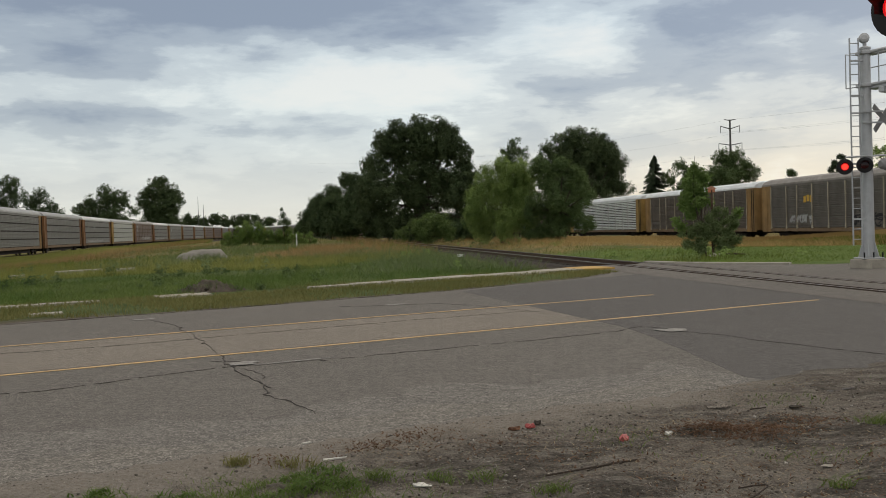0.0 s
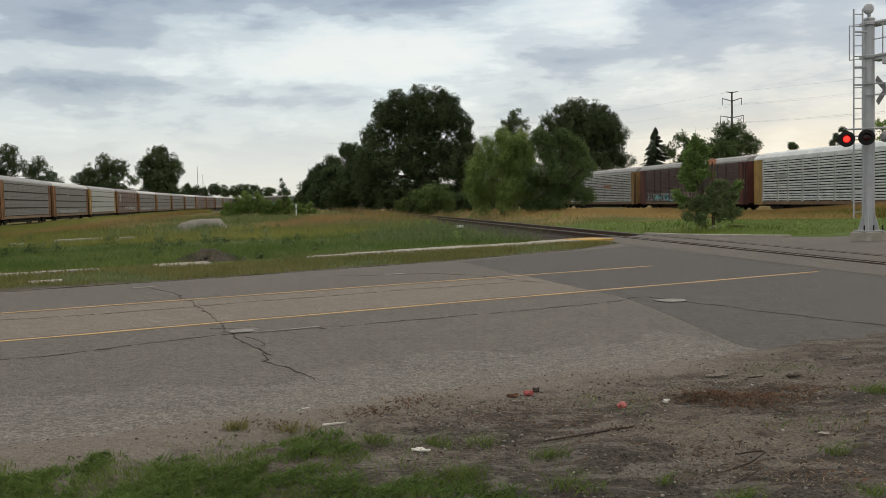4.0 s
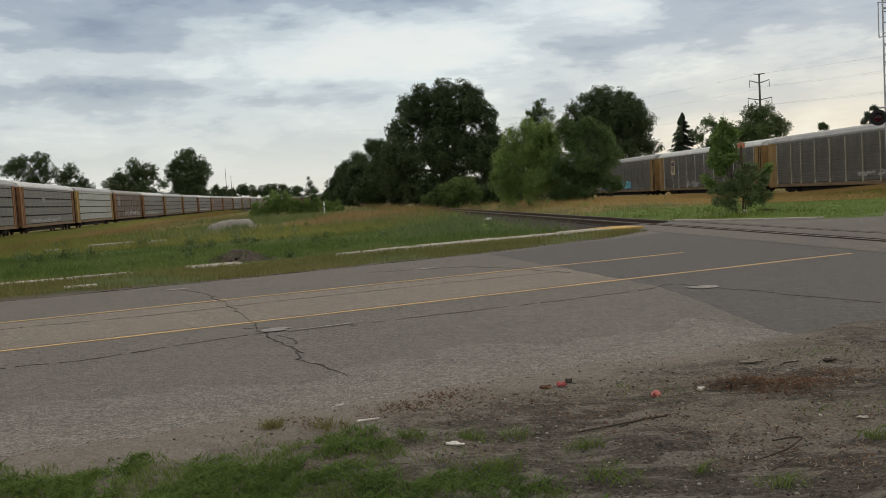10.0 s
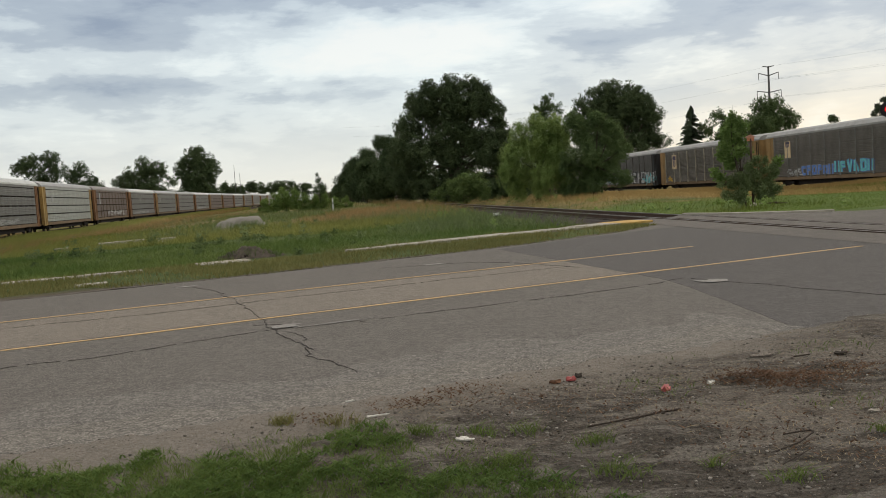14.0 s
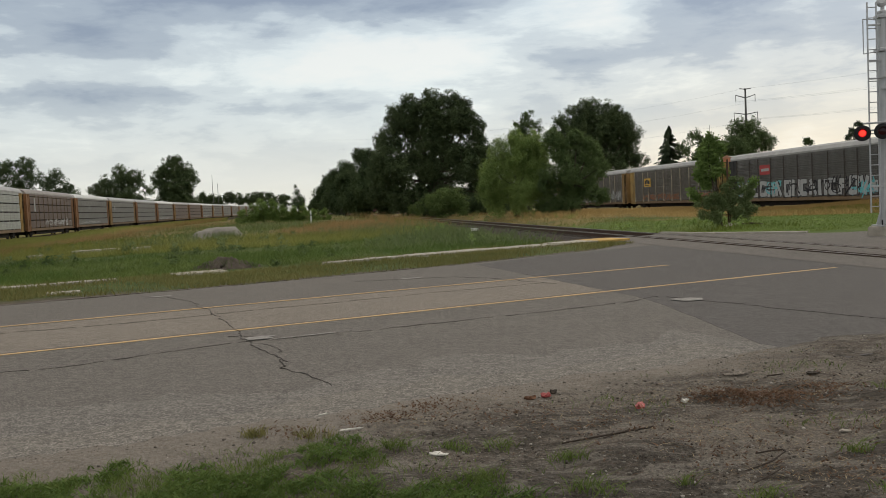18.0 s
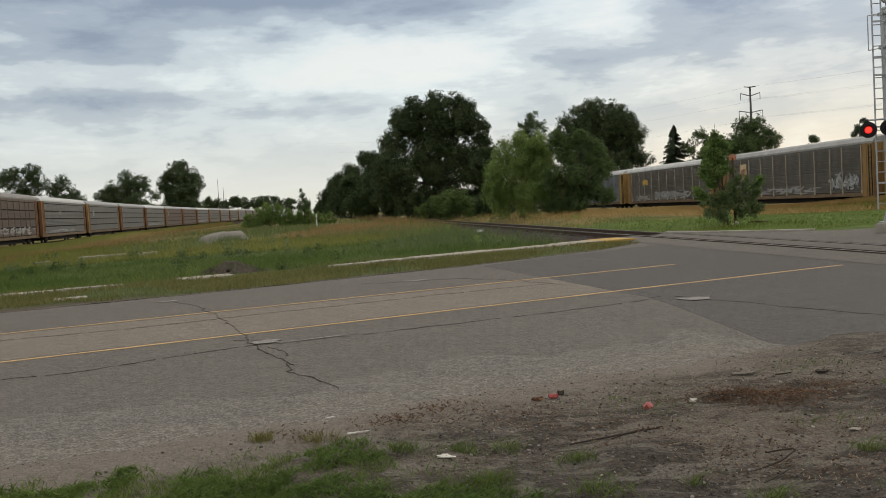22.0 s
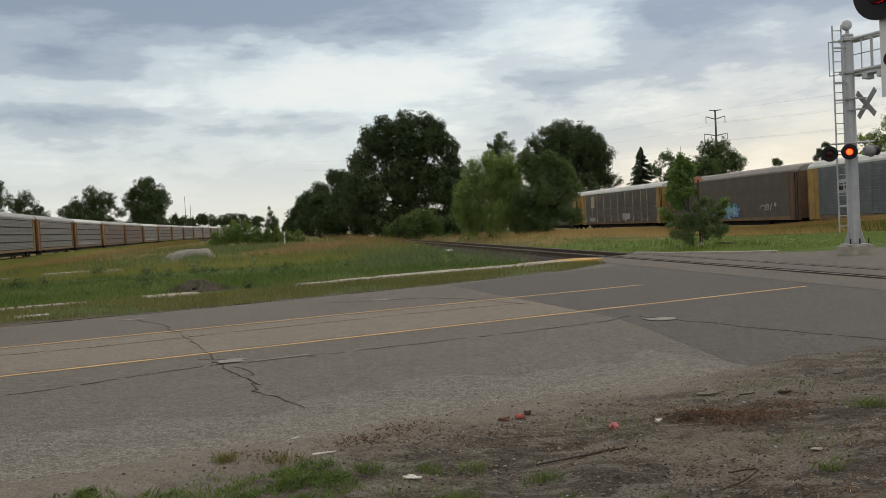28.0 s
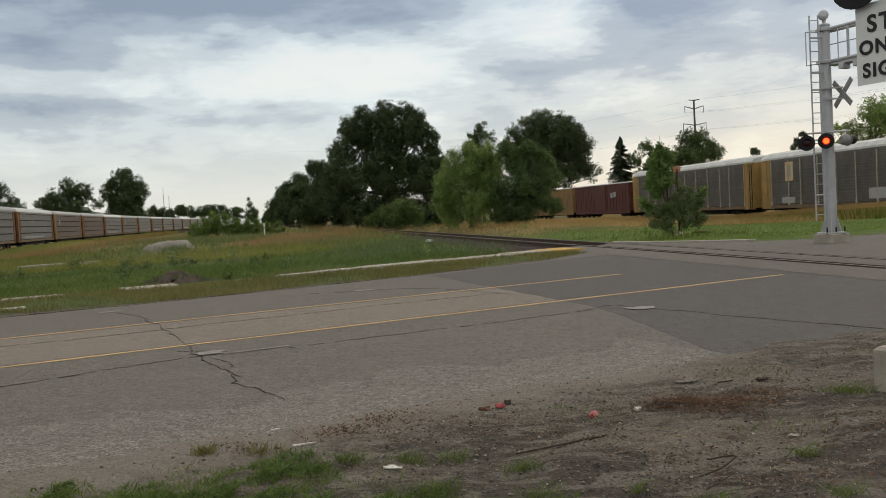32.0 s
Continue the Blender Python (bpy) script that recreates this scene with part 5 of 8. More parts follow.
# index, label, side, trim, roof, posts, extras; car 0 is the bright mint-white one
RIGHT_CARS = [
    (-4, LONG_GREY, "grey", "tan", "grey", "tan", ()),
    (-3, "dull brown-grey autorack car with tan ends", "dim", "tan", "dim", "grey", ()),
    (-2, "weathered grey autorack car with golden emblem and white scrawl", "grey", "tan", "dim", "tan", (badge(-6.2, 3.3), spray(-8.2, -4.8, 1.5, 2.3, 5, 11, "white"), spray(1.0, 5.0, 1.2, 2.4, 4, 12, "black"))),
    (-1, "dull brown-grey autorack car with yellow ends and white roof", "dim", "tan", "bright", "tan", (card(-2.0, 2.9, 1.1, 0.8, "gold", "small golden placard"),)),
    (0, "bright mint-white slatted autorack car with yellow ends", "white", "yellow", "bright", "pale", (card(-9.6, 3.2, 2.4, 0.35, "grey", "faded lettering as a plain bar"),)),
    (1, "dark maroon autorack car with a band of graffiti", "maroon", "maroon", "grey", "dark", (*throw_up(-11.2, -1.0, 1.12, 2.2, 11, 21, "dullgrey"), *throw_up(-1.0, 11.0, 1.12, 2.3, 12, 25, "dullpink"), spray(-9.0, -4.0, 1.2, 1.9, 4, 22, "teal"), spray(3.0, 11.0, 1.2, 2.1, 5, 23, "pink"), spray(-11.0, 11.0, 1.25, 2.0, 14, 24, "black"))),
    (2, "silver slatted autorack car with yellow-tan ends", "silver", "tan", "grey", "grey", (card(2.2, 3.05, 2.6, 0.4, "rust", "faded rust-red stripe placard"),)),
    (3, LONG_GREY, "grey", "tan", "grey", "tan", (spray(2.0, 8.0, 1.4, 1.9, 6, 31, "grey"),)),
    (4, "weathered grey autorack car with white roof and tan ends", "grey", "tan", "white", "pale", (card(-9.55, 2.75, 1.1, 1.75, "cream", "tall cream placard"), crest(-9.4, 3.0, 0.8, 1.3), spray(-5.0, -1.5, 1.2, 1.8, 4, 33, "grey"), card(0.2, 1.3, 1.9, 0.8, "dullgrey", "pale grey painted patch"))),
    (5, "grey autorack car with blue and teal graffiti", "grey", "tan", "grey", "grey", (card(-9.7, 2.9, 1.15, 1.6), crest(-9.5, 3.9, 0.75, 0.55), *throw_up(-6.6, -1.0, 1.1, 2.1, 6, 41, "blue", "dullgrey"), *throw_up(-1.0, 5.0, 1.2, 2.35, 6, 42, "teal", "blue"), spray(-9.0, -6.8, 1.2, 1.8, 3, 43, "white"))),
    (6, "weathered grey autorack car with a cream placard", "grey", "tan", "grey", "tan", (card(-9.6, 2.75, 1.35, 1.8), crest(-9.4, 3.0, 0.95, 1.4), spray(-11.5, -9.8, 1.2, 1.8, 2, 34, "gold"))),
    (7, "dark autorack car with tall white graffiti letters", "dark", "black", "grey", "dark", (*throw_up(-11.6, 10.8, 1.1, 2.75, 15, 51, "white", "black", 0.34), spray(-11.8, 11.0, 1.2, 2.7, 12, 52, "black"), spray(-11.9, -9.0, 1.3, 2.9, 3, 55, "teal"), spray(-5.5, -3.0, 1.2, 2.9, 3, 57, "teal"), spray(8.6, 12.9, 1.1, 2.3, 5, 53, "teal"), spray(11.0, 13.0, 1.2, 2.6, 3, 56, "white"), card(-7.0, 3.35, 2.1, 0.95, "red", "red placard with a pale bar"), ("placard_mark", plate(-6.7, -5.2, 3.68, 3.95, -1.523), "white", "pale bar of writing"))),
    (8, "grey autorack car with yellow ends and golden placard", "grey", "yellow", "grey", "tan", (card(-8.6, 2.95, 2.1, 1.1, "gold", "golden placard with dark bars"), ("placard_mark", emblem(-8.4, 3.3, 1.7, 0.55, -1.523, 3), "black", "plain dark bars of a mark"), ("placard_mark", plate(-8.3, -6.9, 3.1, 3.18, -1.523), "black", "thin dark bar"), spray(-9.5, 2.0, 1.2, 2.0, 9, 61, "rust"), spray(7.0, 10.5, 1.2, 2.0, 3, 62, "rust"))),
    (9, "grey autorack car with a black and white scrawl", "grey", "tan", "grey", "tan", (card(-9.3, 2.75, 1.45, 1.7), ("placard_mark", blocks(-9.1, -8.1, 3.2, 4.0, 2, 70, 0.5, -1.523), "rust", "plain brown shape of a mark"), *throw_up(-10.6, -4.6, 1.25, 2.3, 7, 75, "dullgrey"), spray(-10.5, -4.7, 1.3, 2.3, 7, 76, "white"), *throw_up(7.4, 11.4, 1.3, 2.5, 4, 71, "dullgrey"), spray(7.4, 11.2, 1.4, 2.6, 5, 72, "white"), spray(-4.0, 5.0, 1.2, 1.8, 6, 73, "grey"))),
    (10, "grey autorack car with golden emblem and white scrawl", "grey", "tan", "white", "tan", (badge(-7.9, 3.15, "gold", 1.9, 0.75), *throw_up(-4.0, 3.0, 1.2, 2.2, 7, 81, "dullgrey", "dullgrey", 0.36), spray(-4.0, 6.5, 1.3, 2.2, 7, 84, "white"), spray(-10.0, -6.0, 1.2, 1.8, 4, 82, "grey"))),
    (11, "blue-grey autorack car with yellow ends", "blue", "yellow", "white", "grey", (card(-9.3, 2.8, 2.1, 1.1, "white", "white placard with dark bars"), ("placard_mark", emblem(-9.1, 3.05, 1.7, 0.6, -1.523, 2), "black", "plain dark bars of a mark"))),
    (12, "flat brown autorack car with blue and white graffiti", "brown", "brown", "dim", "dark", (*throw_up(-8.2, -2.4, 1.1, 2.3, 6, 91, "dullgrey", "black"), spray(-8.0, -2.4, 1.15, 2.4, 7, 95, "white"), *throw_up(-2.4, 3.0, 1.1, 2.2, 5, 92, "blue", "black"), spray(-2.2, 3.0, 1.15, 2.6, 6, 93, "teal"), spray(-1.6, 2.4, 1.2, 2.2, 4, 96, "white"), spray(7.5, 8.6, 1.6, 2.3, 1, 94, "grey"), card(9.4, 2.0, 0.35, 0.35, "grey", "small pale sticker"))),
    (13, "grey autorack car with yellow ends and pale placards", "grey", "yellow", "white", "tan", (card(-9.6, 3.1, 1.2, 1.6), card(-9.3, 3.4, 0.6, 1.0, "white", "pale sticker"), card(1.5, 1.3, 2.4, 0.8, "grey", "pale grey painted patch"), card(-10.2, 1.2, 2.0, 0.5, "grey", "pale grey painted patch"))),
    (14, "grey autorack car with white roof and yellow ends", "grey", "yellow", "white", "tan", ()),
]
TRAIN_RIGHT, TRAIN_LEFT = [], []
for j, lab, side, trim, roof, post, ex in RIGHT_CARS:
    TRAIN_RIGHT.append((autorack(lab, side, trim, roof, post, ex, G_PASS), -(j + 0.5) * CAR, 9.9))
red_emb = emblem(3.4, 2.7, 1.9, 0.75, -1.52, 2)
TRAIN_RIGHT.append((boxcar("dark red boxcar with a white emblem", "oxide", 19.0, red_emb), -15.0 * CAR - 9.5, 6.8))
TRAIN_RIGHT.append((boxcar("tan-yellow boxcar behind the red boxcar", "tan", 19.0, emblem(-6.0, 3.0, 1.6, 0.6, -1.52, 3)), -15.0 * CAR - 28.6, 6.8))
TRAIN_RIGHT.append((boxcar("dull brown boxcar behind the tan boxcar", "brown", 19.0, None), -15.0 * CAR - 47.7, 6.8))

LEFT_SIDES = ["light", "light", "light", "light", "pale", "rusty", "light", "light", "light", "light", "rusty", "rusty", "light", "grey", "light", "grey", "light", "light", "grey", "light", "light", "light", "light", "light"]
for k, side in enumerate(LEFT_SIDES):
    idx = k - 1  # car between gap idx-1 and gap idx
    trim = "yellow" if side == "pale" else ("tan" if k % 3 == 1 else "rust")
    roof = "dim" if side == "rusty" and k == 5 else ("grey" if k % 3 else "white")
    ex = ()
    lab = {"light": "light grey slatted autorack car with rust-orange ends", "pale": "pale striped autorack car with yellow ends", "rusty": "rusty pinkish autorack car with pale scrawl", "grey": "weathered grey autorack car with rust-orange ends"}[side]
    if k == 5:
        ex = (card(-9.8, 3.0, 0.7, 1.6, "white", "tall white placard"), spray(-4, 10, 1.2, 2.2, 9, 111, "grey"))
    elif k % 3 == 0:
        ex = (spray(-9.0, 4.0, 1.2, 1.6, 8, 120 + k, "grey"), card(-4.0, 3.4, 1.2, 0.7, "dullgrey"))
    elif k % 3 == 1:
        ex = (card(-9.5, 3.3, 0.8, 0.8, "white", "small white placard"),)
    post = "sill" if k == 5 else "same"
    TRAIN_LEFT.append((autorack(lab, side, trim, roof, post, ex, G_LEFT), (idx - 0.5) * CAR, 9.9))


def lead(t):
    """How far the passing train has come, in car pitches."""
    return 0.4658 + 0.48682 * t - 0.00035104 * t * t


def drift(t):
    """How far the slow train has come, in car pitches (towards the camera)."""
    return 0.3047 - 0.19221 * t - 0.00056856 * t * t


def car_pose(q, s, half, rail):
    ax, ay, _ = line_at(q, s - half, 1.52)
    bx, by, _ = line_at(q, s + half, 1.52)
    return pose((ax + bx) / 2, (ay + by) / 2, rail, 0, 0, math.degrees(math.atan2(by - ay, bx - ax)))


# beds and rails under the two trains
def build_bed(q, rail, s0, s1, nm, lab):
    prof = [(-3.4, -0.75), (-1.9, -0.22), (1.9, -0.22), (3.4, -0.75)]
    v, f, k = [], [], 0
    ss = np.arange(s0, s1, 8.0)
    for s in ss:
        for d, z in prof:
            x, y, _ = line_at(q, s, 1.52 + d)
            v.append((x, y, rail + z))
    for i in range(len(ss) - 1):
        for j in range(3):
            a = 4 * i + j
            f.append((a + 4, a + 5, a + 1, a))
    solid("track_ballast", MB().add(v, f), MAT_BALLAST, lab, "ballast", kind="structure")
    for d in (-0.75, 0.75):
        vs, fs = [], []
        for s in ss:
            for e in (-0.035, 0.035):
                x, y, _ = line_at(q, s, 1.52 + d + e)
                vs += [(x, y, rail), (x, y, rail - 0.2)]
        for i in range(len(ss) - 1):
            a, b = 4 * i, 4 * i + 4
            fs += [(b, b + 2, a + 2, a), (a, a + 1, b + 1, b), (b + 2, b + 3, a + 3, a + 2)]
        solid("rail", MB().add(vs, fs), MAT_RAIL, "rusty steel rail under the train", "rail", kind="structure")


build_bed(LEFT, RAIL_LEFT, -180, 700, "left", "stone ballast bed under the slow train")
build_bed(RIGHT, RAIL_RIGHT, -240, 240, "right", "stone ballast bed under the passing train")

# ---- trees ----
def leaf_cloud(lobes, count, size, seed, depth=0.8, hollow=0.45, droop=0.0, clump=18):
    """Leaves in clumps over lobes (x, y, z, r): a ragged crown with gaps."""
    r = np.random.default_rng(seed)
    sub = []
    for x, y, z, q in lobes:
        m = 7 + int(q * 4.2)
        for _ in range(m):
            d = r.normal(size=3)
            d /= np.linalg.norm(d)
            w = min(q * r.uniform(0.30, 0.55), 1.9)
            e = d * np.array([1, depth, 1]) * (q - w) * r.uniform(0.75, 1.18)
            sub.append((x + e[0], y + e[1], z + e[2], w))
    lb = np.array(sub, float)
    wts = lb[:, 3] ** 2
    nc = max(1, count // clump)
    k = r.choice(len(lb), nc, p=wts / wts.sum())
    d = r.normal(size=(nc, 3))
    d /= np.linalg.norm(d, axis=1)[:, None]
    rad = lb[k, 3] * (hollow + (1.02 - hollow) * r.uniform(size=nc) ** 0.5)
    c = lb[k, :3] + d * rad[:, None] * np.array([1, depth, 1])
    cs = np.repeat(c, clump, 0) + np.clip(r.normal(size=(nc * clump, 3)), -1.6, 1.6) * (size * 1.5)
    cs[:, 2] -= droop * np.abs(r.normal(size=len(cs)))
    n = len(cs)
    # leaves face outwards and up, loosely, so that each clump is lit as one
    face = np.repeat(d, clump, 0) * 0.7 + r.normal(size=(n, 3)) * 0.45 + np.array([0, 0, 0.35])
    face /= np.linalg.norm(face, axis=1)[:, None]
    a = r.normal(size=(n, 3))
    if droop:
        a[:, 2] -= 2.5
    a -= (a * face).sum(1)[:, None] * face
    a /= np.linalg.norm(a, axis=1)[:, None]
    b = np.cross(face, a)
    s = size * r.uniform(0.55, 1.3, n)[:, None]
    bow = face * s * 0.25
    v = np.stack([cs - a * s, cs + b * s * 0.55 + bow, cs + a * s, cs - b * s * 0.55 + bow], 1).reshape(-1, 3)
    f = np.arange(4 * n).reshape(-1, 4)
    return v, f


def limbs(base, lobes, girth, seed):
    r = random.Random(seed)
    mb = MB()
    bx, by, bz = base
    top = max(l[2] for l in lobes)
    cx = sum(l[0] for l in lobes) / len(lobes)
    mid = Vector((bx * 0.6 + cx * 0.4, by, bz + (top - bz) * 0.45))
    b0 = Vector(base)
    pts = [b0, b0.lerp(mid, 0.5) + Vector((r.uniform(-1, 1), r.uniform(-1, 1), 0)) * girth * 0.5, mid]
    for i, (p, q) in enumerate(zip(pts[:-1], pts[1:])):
        mb.tube(p, q, girth * (1 - 0.25 * i), girth * (0.75 - 0.25 * i), 8)
    for l in lobes:
        q = Vector(l[:3])
        s = pts[1].lerp(mid, r.uniform(0.2, 1.0))
        h = s.lerp(q, 0.55) + Vector((0, 0, -0.1 * l[3]))
        mb.tube(s, h, girth * 0.36, girth * 0.2, 6)
        mb.tube(h, q, girth * 0.2, girth * 0.06, 5)
        for _ in range(3):
            e = q + Vector((r.uniform(-1, 1), r.uniform(-1, 1), r.uniform(-0.3, 1))) * l[3] * 0.8
            mb.tube(h.lerp(q, 0.6), e, girth * 0.09, girth * 0.03, 4)
    return mb


def tree(name, label, Y, lobes, leaf, count, size, seed, base=None, girth=0.35, spread=0.9, far=1.0, group="", droop=0.0, category="tree", hollow=0.45, bark=MAT_BARK, clump=18):
    """lobes: (x, z, r) at distance Y; far moves the tree along the same sight lines."""
    lobes = [(x * far, z if far == 1.0 else 1.7 + (z - 1.7) * far, r * far) for x, z, r in lobes]
    Y = Y * far
    if group == "far trees":
        m = sum(l[0] for l in lobes) / len(lobes)
        lobes += [(m - 4, 8.0, 4.5), (m + 3, 7.0, 4.5), (m, 4.0, 4.5), (m + 7, 5.0, 3.5), (m - 8, 5.5, 3.5)]
        count = int(count * 2.2)
    r = random.Random(seed)
    lb = [(x, Y + r.uniform(-0.5, 0.5) * q * spread, z, q) for x, z, q in lobes]
    if base is None:
        w = sum(q for *_, q in lb)
        base = sum(l[0] * l[3] for l in lb) / w
    bz = float(ground_z(np.array([base]), np.array([Y]))[0]) - 0.1
    t = thing(name, (base, Y, bz), label, category, group)
    mb = limbs((base, Y, bz), lb, girth, seed)
    mb.v = [(x - base, y - Y, z - bz) for x, y, z in mb.v]
    part("trunk", mb, bark, t)
    v, f = leaf_cloud(lb, int(count * 3.0), size * 0.47 * far, seed, 0.8, hollow, droop, clump)
    v = v[:] - np.array([base, Y, bz])
    v[:, 2] = np.maximum(v[:, 2], 0.05)
    part("crown", raw_mesh("crown", v, f, leaf), None, t)
    return t


tree("oak_tree", "tall dark broad-leaved tree with a ragged crown", 125, [(-0.2, 14.1, 3.2), (-3.4, 13.4, 3.2), (-5.9, 11.2, 2.7), (3.0, 13.6, 3.2), (5.4, 13.1, 1.9), (6.5, 10.7, 1.7), (7.3, 12.4, 1.0), (-0.4, 9.7, 5.0), (-5.3, 7.5, 3.7), (4.7, 7.1, 3.2), (1.0, 3.7, 4.2), (-3.9, 3.1, 3.4), (6.7, 4.7, 1.9), (6.9, 8.0, 2.0), (7.6, 5.4, 2.0), (5.4, 2.4, 2.3), (8.3, 2.8, 1.9), (-1.5, 1.6, 2.4), (-7.0, 3.6, 2.6), (-7.6, 7.0, 2.0), (2.97, 13.08, 2.1), (5.6, 12.4, 2.1), (6.5, 9.7, 1.9), (3.3, 8.8, 2.1), (0.7, 10.5, 2.4), (5.2, 14.5, 1.5), (4.2, 6.1, 1.9), (-0.6, 6.9, 2.4), (2.5, 2.2, 2.2), (7.7, 9.4, 1.5), (8.0, 6.8, 1.4), (6.0, 6.0, 1.8), (0.6, 16.0, 2.2), (3.2, 15.9, 2.0), (-2.3, 15.6, 2.0), (5.0, 15.0, 1.6), (-4.6, 13.8, 1.8)], LEAF_OAK, 54000, 0.30, 1, 0.0, 0.5)
tree("wood_edge_tree", "dark tree at the edge of the wood beside the track", 150, [(-11.1, 8.9, 3.1), (-12.0, 10.7, 1.5), (-10.3, 5.0, 4.2), (-13.3, 3.2, 2.8), (-8.5, 2.5, 2.6), (-14.5, 6.0, 2.4), (-11.5, 1.6, 2.0)], LEAF_WOOD, 18000, 0.33, 2, None, 0.4, group="wood edge trees")
tree("wood_edge_tree", "dark tree at the edge of the wood beside the track", 190, [(-17.8, 9.2, 3.3), (-20.3, 7.4, 3.0), (-19.3, 3.8, 3.3), (-17.0, 5.5, 3.2), (-21.8, 3.0, 2.6), (-16.5, 2.0, 2.6)], LEAF_WOOD, 10000, 0.42, 3, None, 0.4, group="wood edge trees")
tree("wood_edge_tree", "dark tree at the far end of the wood edge", 240, [(-27.3, 7.5, 3.8), (-29.2, 5.2, 3.3), (-31.2, 3.0, 2.4)], LEAF_WOOD, 5000, 0.5, 4, None, 0.4, group="wood edge trees")
tree("wood_edge_tree", "dark tree at the far end of the wood edge", 320, [(-42.4, 3.9, 2.5), (-44.1, 2.3, 1.6), (-40.0, 4.5, 3.0)], LEAF_WOOD, 2500, 0.6, 5, None, 0.4, group="wood edge trees")
tree("shrub", "dark leafy shrub between the wood and the willow", 112, [(5.6, 1.5, 1.6), (7.3, 1.6, 1.7), (4.3, 1.2, 1.3), (8.9, 1.3, 1.4)], LEAF_WOOD, 6000, 0.2, 66, None, 0.1, category="shrub")
tree("shrub", "light green shrub at the foot of the wood", 105, [(-0.2, 1.7, 1.5), (2.1, 2.3, 1.9), (-2.0, 1.3, 1.1), (3.4, 1.2, 1.5), (1.1, 1.0, 1.2)], LEAF_SHRUB, 5000, 0.20, 6, None, 0.1, category="shrub")
tree("willow_tree", "yellow-green willow with drooping foliage beside dry grass", 90, [(8.1, 6.6, 2.2), (9.5, 7.4, 1.6), (7.7, 4.3, 2.7), (5.8, 3.1, 1.8), (10.0, 5.0, 2.3), (11.2, 6.4, 1.6), (9.4, 2.5, 2.3), (6.4, 1.6, 1.3), (11.1, 3.0, 1.9), (8.6, 8.0, 1.2), (10.6, 7.9, 1.1), (6.2, 5.2, 1.5), (6.9, 7.0, 1.3), (11.2, 7.4, 1.2)], LEAF_WILLOW, 24000, 0.17, 7, 8.6, 0.28, droop=0.35)
tree("tree", "dark green tree top behind the willow", 110, [(12.3, 11.6, 1.2), (11.4, 10.7, 1.1), (13.1, 10.7, 1.1), (12.2, 9.3, 1.7), (12.2, 6.5, 2.6), (12.2, 3.5, 2.6)], LEAF_MID, 6000, 0.24, 8, 12.2, 0.25)
tree("tree", "mid-green bushy tree beside the willow", 88, [(13.3, 6.5, 1.6), (15.8, 6.1, 1.4), (12.6, 3.5, 2.3), (15.4, 3.3, 2.1), (16.5, 1.9, 1.4), (13.7, 1.4, 1.8), (11.7, 1.5, 1.6), (14.6, 7.5, 1.3), (12.4, 7.3, 1.4), (16.1, 6.9, 1.0), (16.6, 4.5, 1.3)], LEAF_THICKET, 19000, 0.18, 9, 14.0, 0.25)
tree("maple_tree", "rounded dark green tree behind the passing train", 165, [(30.3, 15.2, 4.3), (26.6, 15.9, 2.7), (34.5, 14.6, 3.8), (37.1, 13.4, 2.5), (31.2, 10.5, 5.0), (36.5, 9.2, 3.1), (39.1, 6.7, 1.1), (28.0, 8.0, 4.2), (36.1, 14.4, 3.4), (34.7, 17.4, 1.7), (38.1, 12.7, 1.9), (33.6, 11.3, 3.2), (37.5, 8.7, 2.4), (34.0, 8.0, 3.0), (37.0, 10.5, 3.0), (30.0, 12.5, 3.5), (39.2, 8.2, 1.8), (33.0, 14.5, 3.5), (30.3, 17.8, 2.9), (27.4, 17.2, 2.3), (33.4, 17.6, 2.4), (26.6, 12.5, 3.2), (25.8, 9.5, 3.0), (28.6, 14.6, 3.0), (36.0, 16.2, 2.0), (24.8, 15.5, 2.0), (24.6, 12.4, 2.3)], LEAF_OAK, 30000, 0.36, 10, 31.0, 0.45)
tree("tree", "green tree behind the passing train", 170, [(51.3, 12.1, 1.9), (53.5, 10.4, 2.3), (49.1, 10.1, 1.9), (51.5, 7.0, 3.0), (55.0, 9.6, 2.2), (57.0, 8.5, 2.2), (59.0, 10.0, 2.4), (55.5, 6.0, 3.0), (61.0, 8.0, 3.0), (52.5, 8.5, 2.6)], LEAF_MID, 9000, 0.34, 11)
tree("tree", "green tree behind the passing train", 180, [(63.1, 13.6, 2.9), (66.5, 13.8, 2.9), (68.8, 11.4, 2.5), (64.8, 10.6, 3.4), (60.7, 11.0, 2.2), (64.8, 6.5, 4.0)], LEAF_MID, 8000, 0.36, 12)
tree("tree", "small distant tree top above the train", 190, [(81.2, 11.6, 0.9), (82.4, 11.1, 0.7), (81.8, 8.5, 1.8)], LEAF_MID, 1200, 0.34, 13)
tree("tree", "light green tree beyond the crossing mast", 60, [(34.3, 6.7, 1.5), (35.5, 6.9, 1.5), (32.8, 5.9, 0.8), (33.8, 5.4, 1.2), (36.3, 5.6, 1.8), (35.0, 3.8, 2.0), (37.5, 3.8, 2.2), (31.9, 6.0, 0.55), (32.0, 5.2, 0.6), (32.9, 6.3, 0.55), (32.2, 4.2, 1.0)], LEAF_WILLOW, 9000, 0.17, 14, far=1.9)
tree("tree", "dark tree behind the slow train", 330, [(-152.5, 22.6, 4.9), (-158.0, 21.3, 4.9), (-148.5, 19.2, 3.7), (-163.4, 20.2, 3.0), (-155.2, 14.9, 6.0)], LEAF_WOOD, 7000, 0.56, 15, far=0.72, group="far trees")
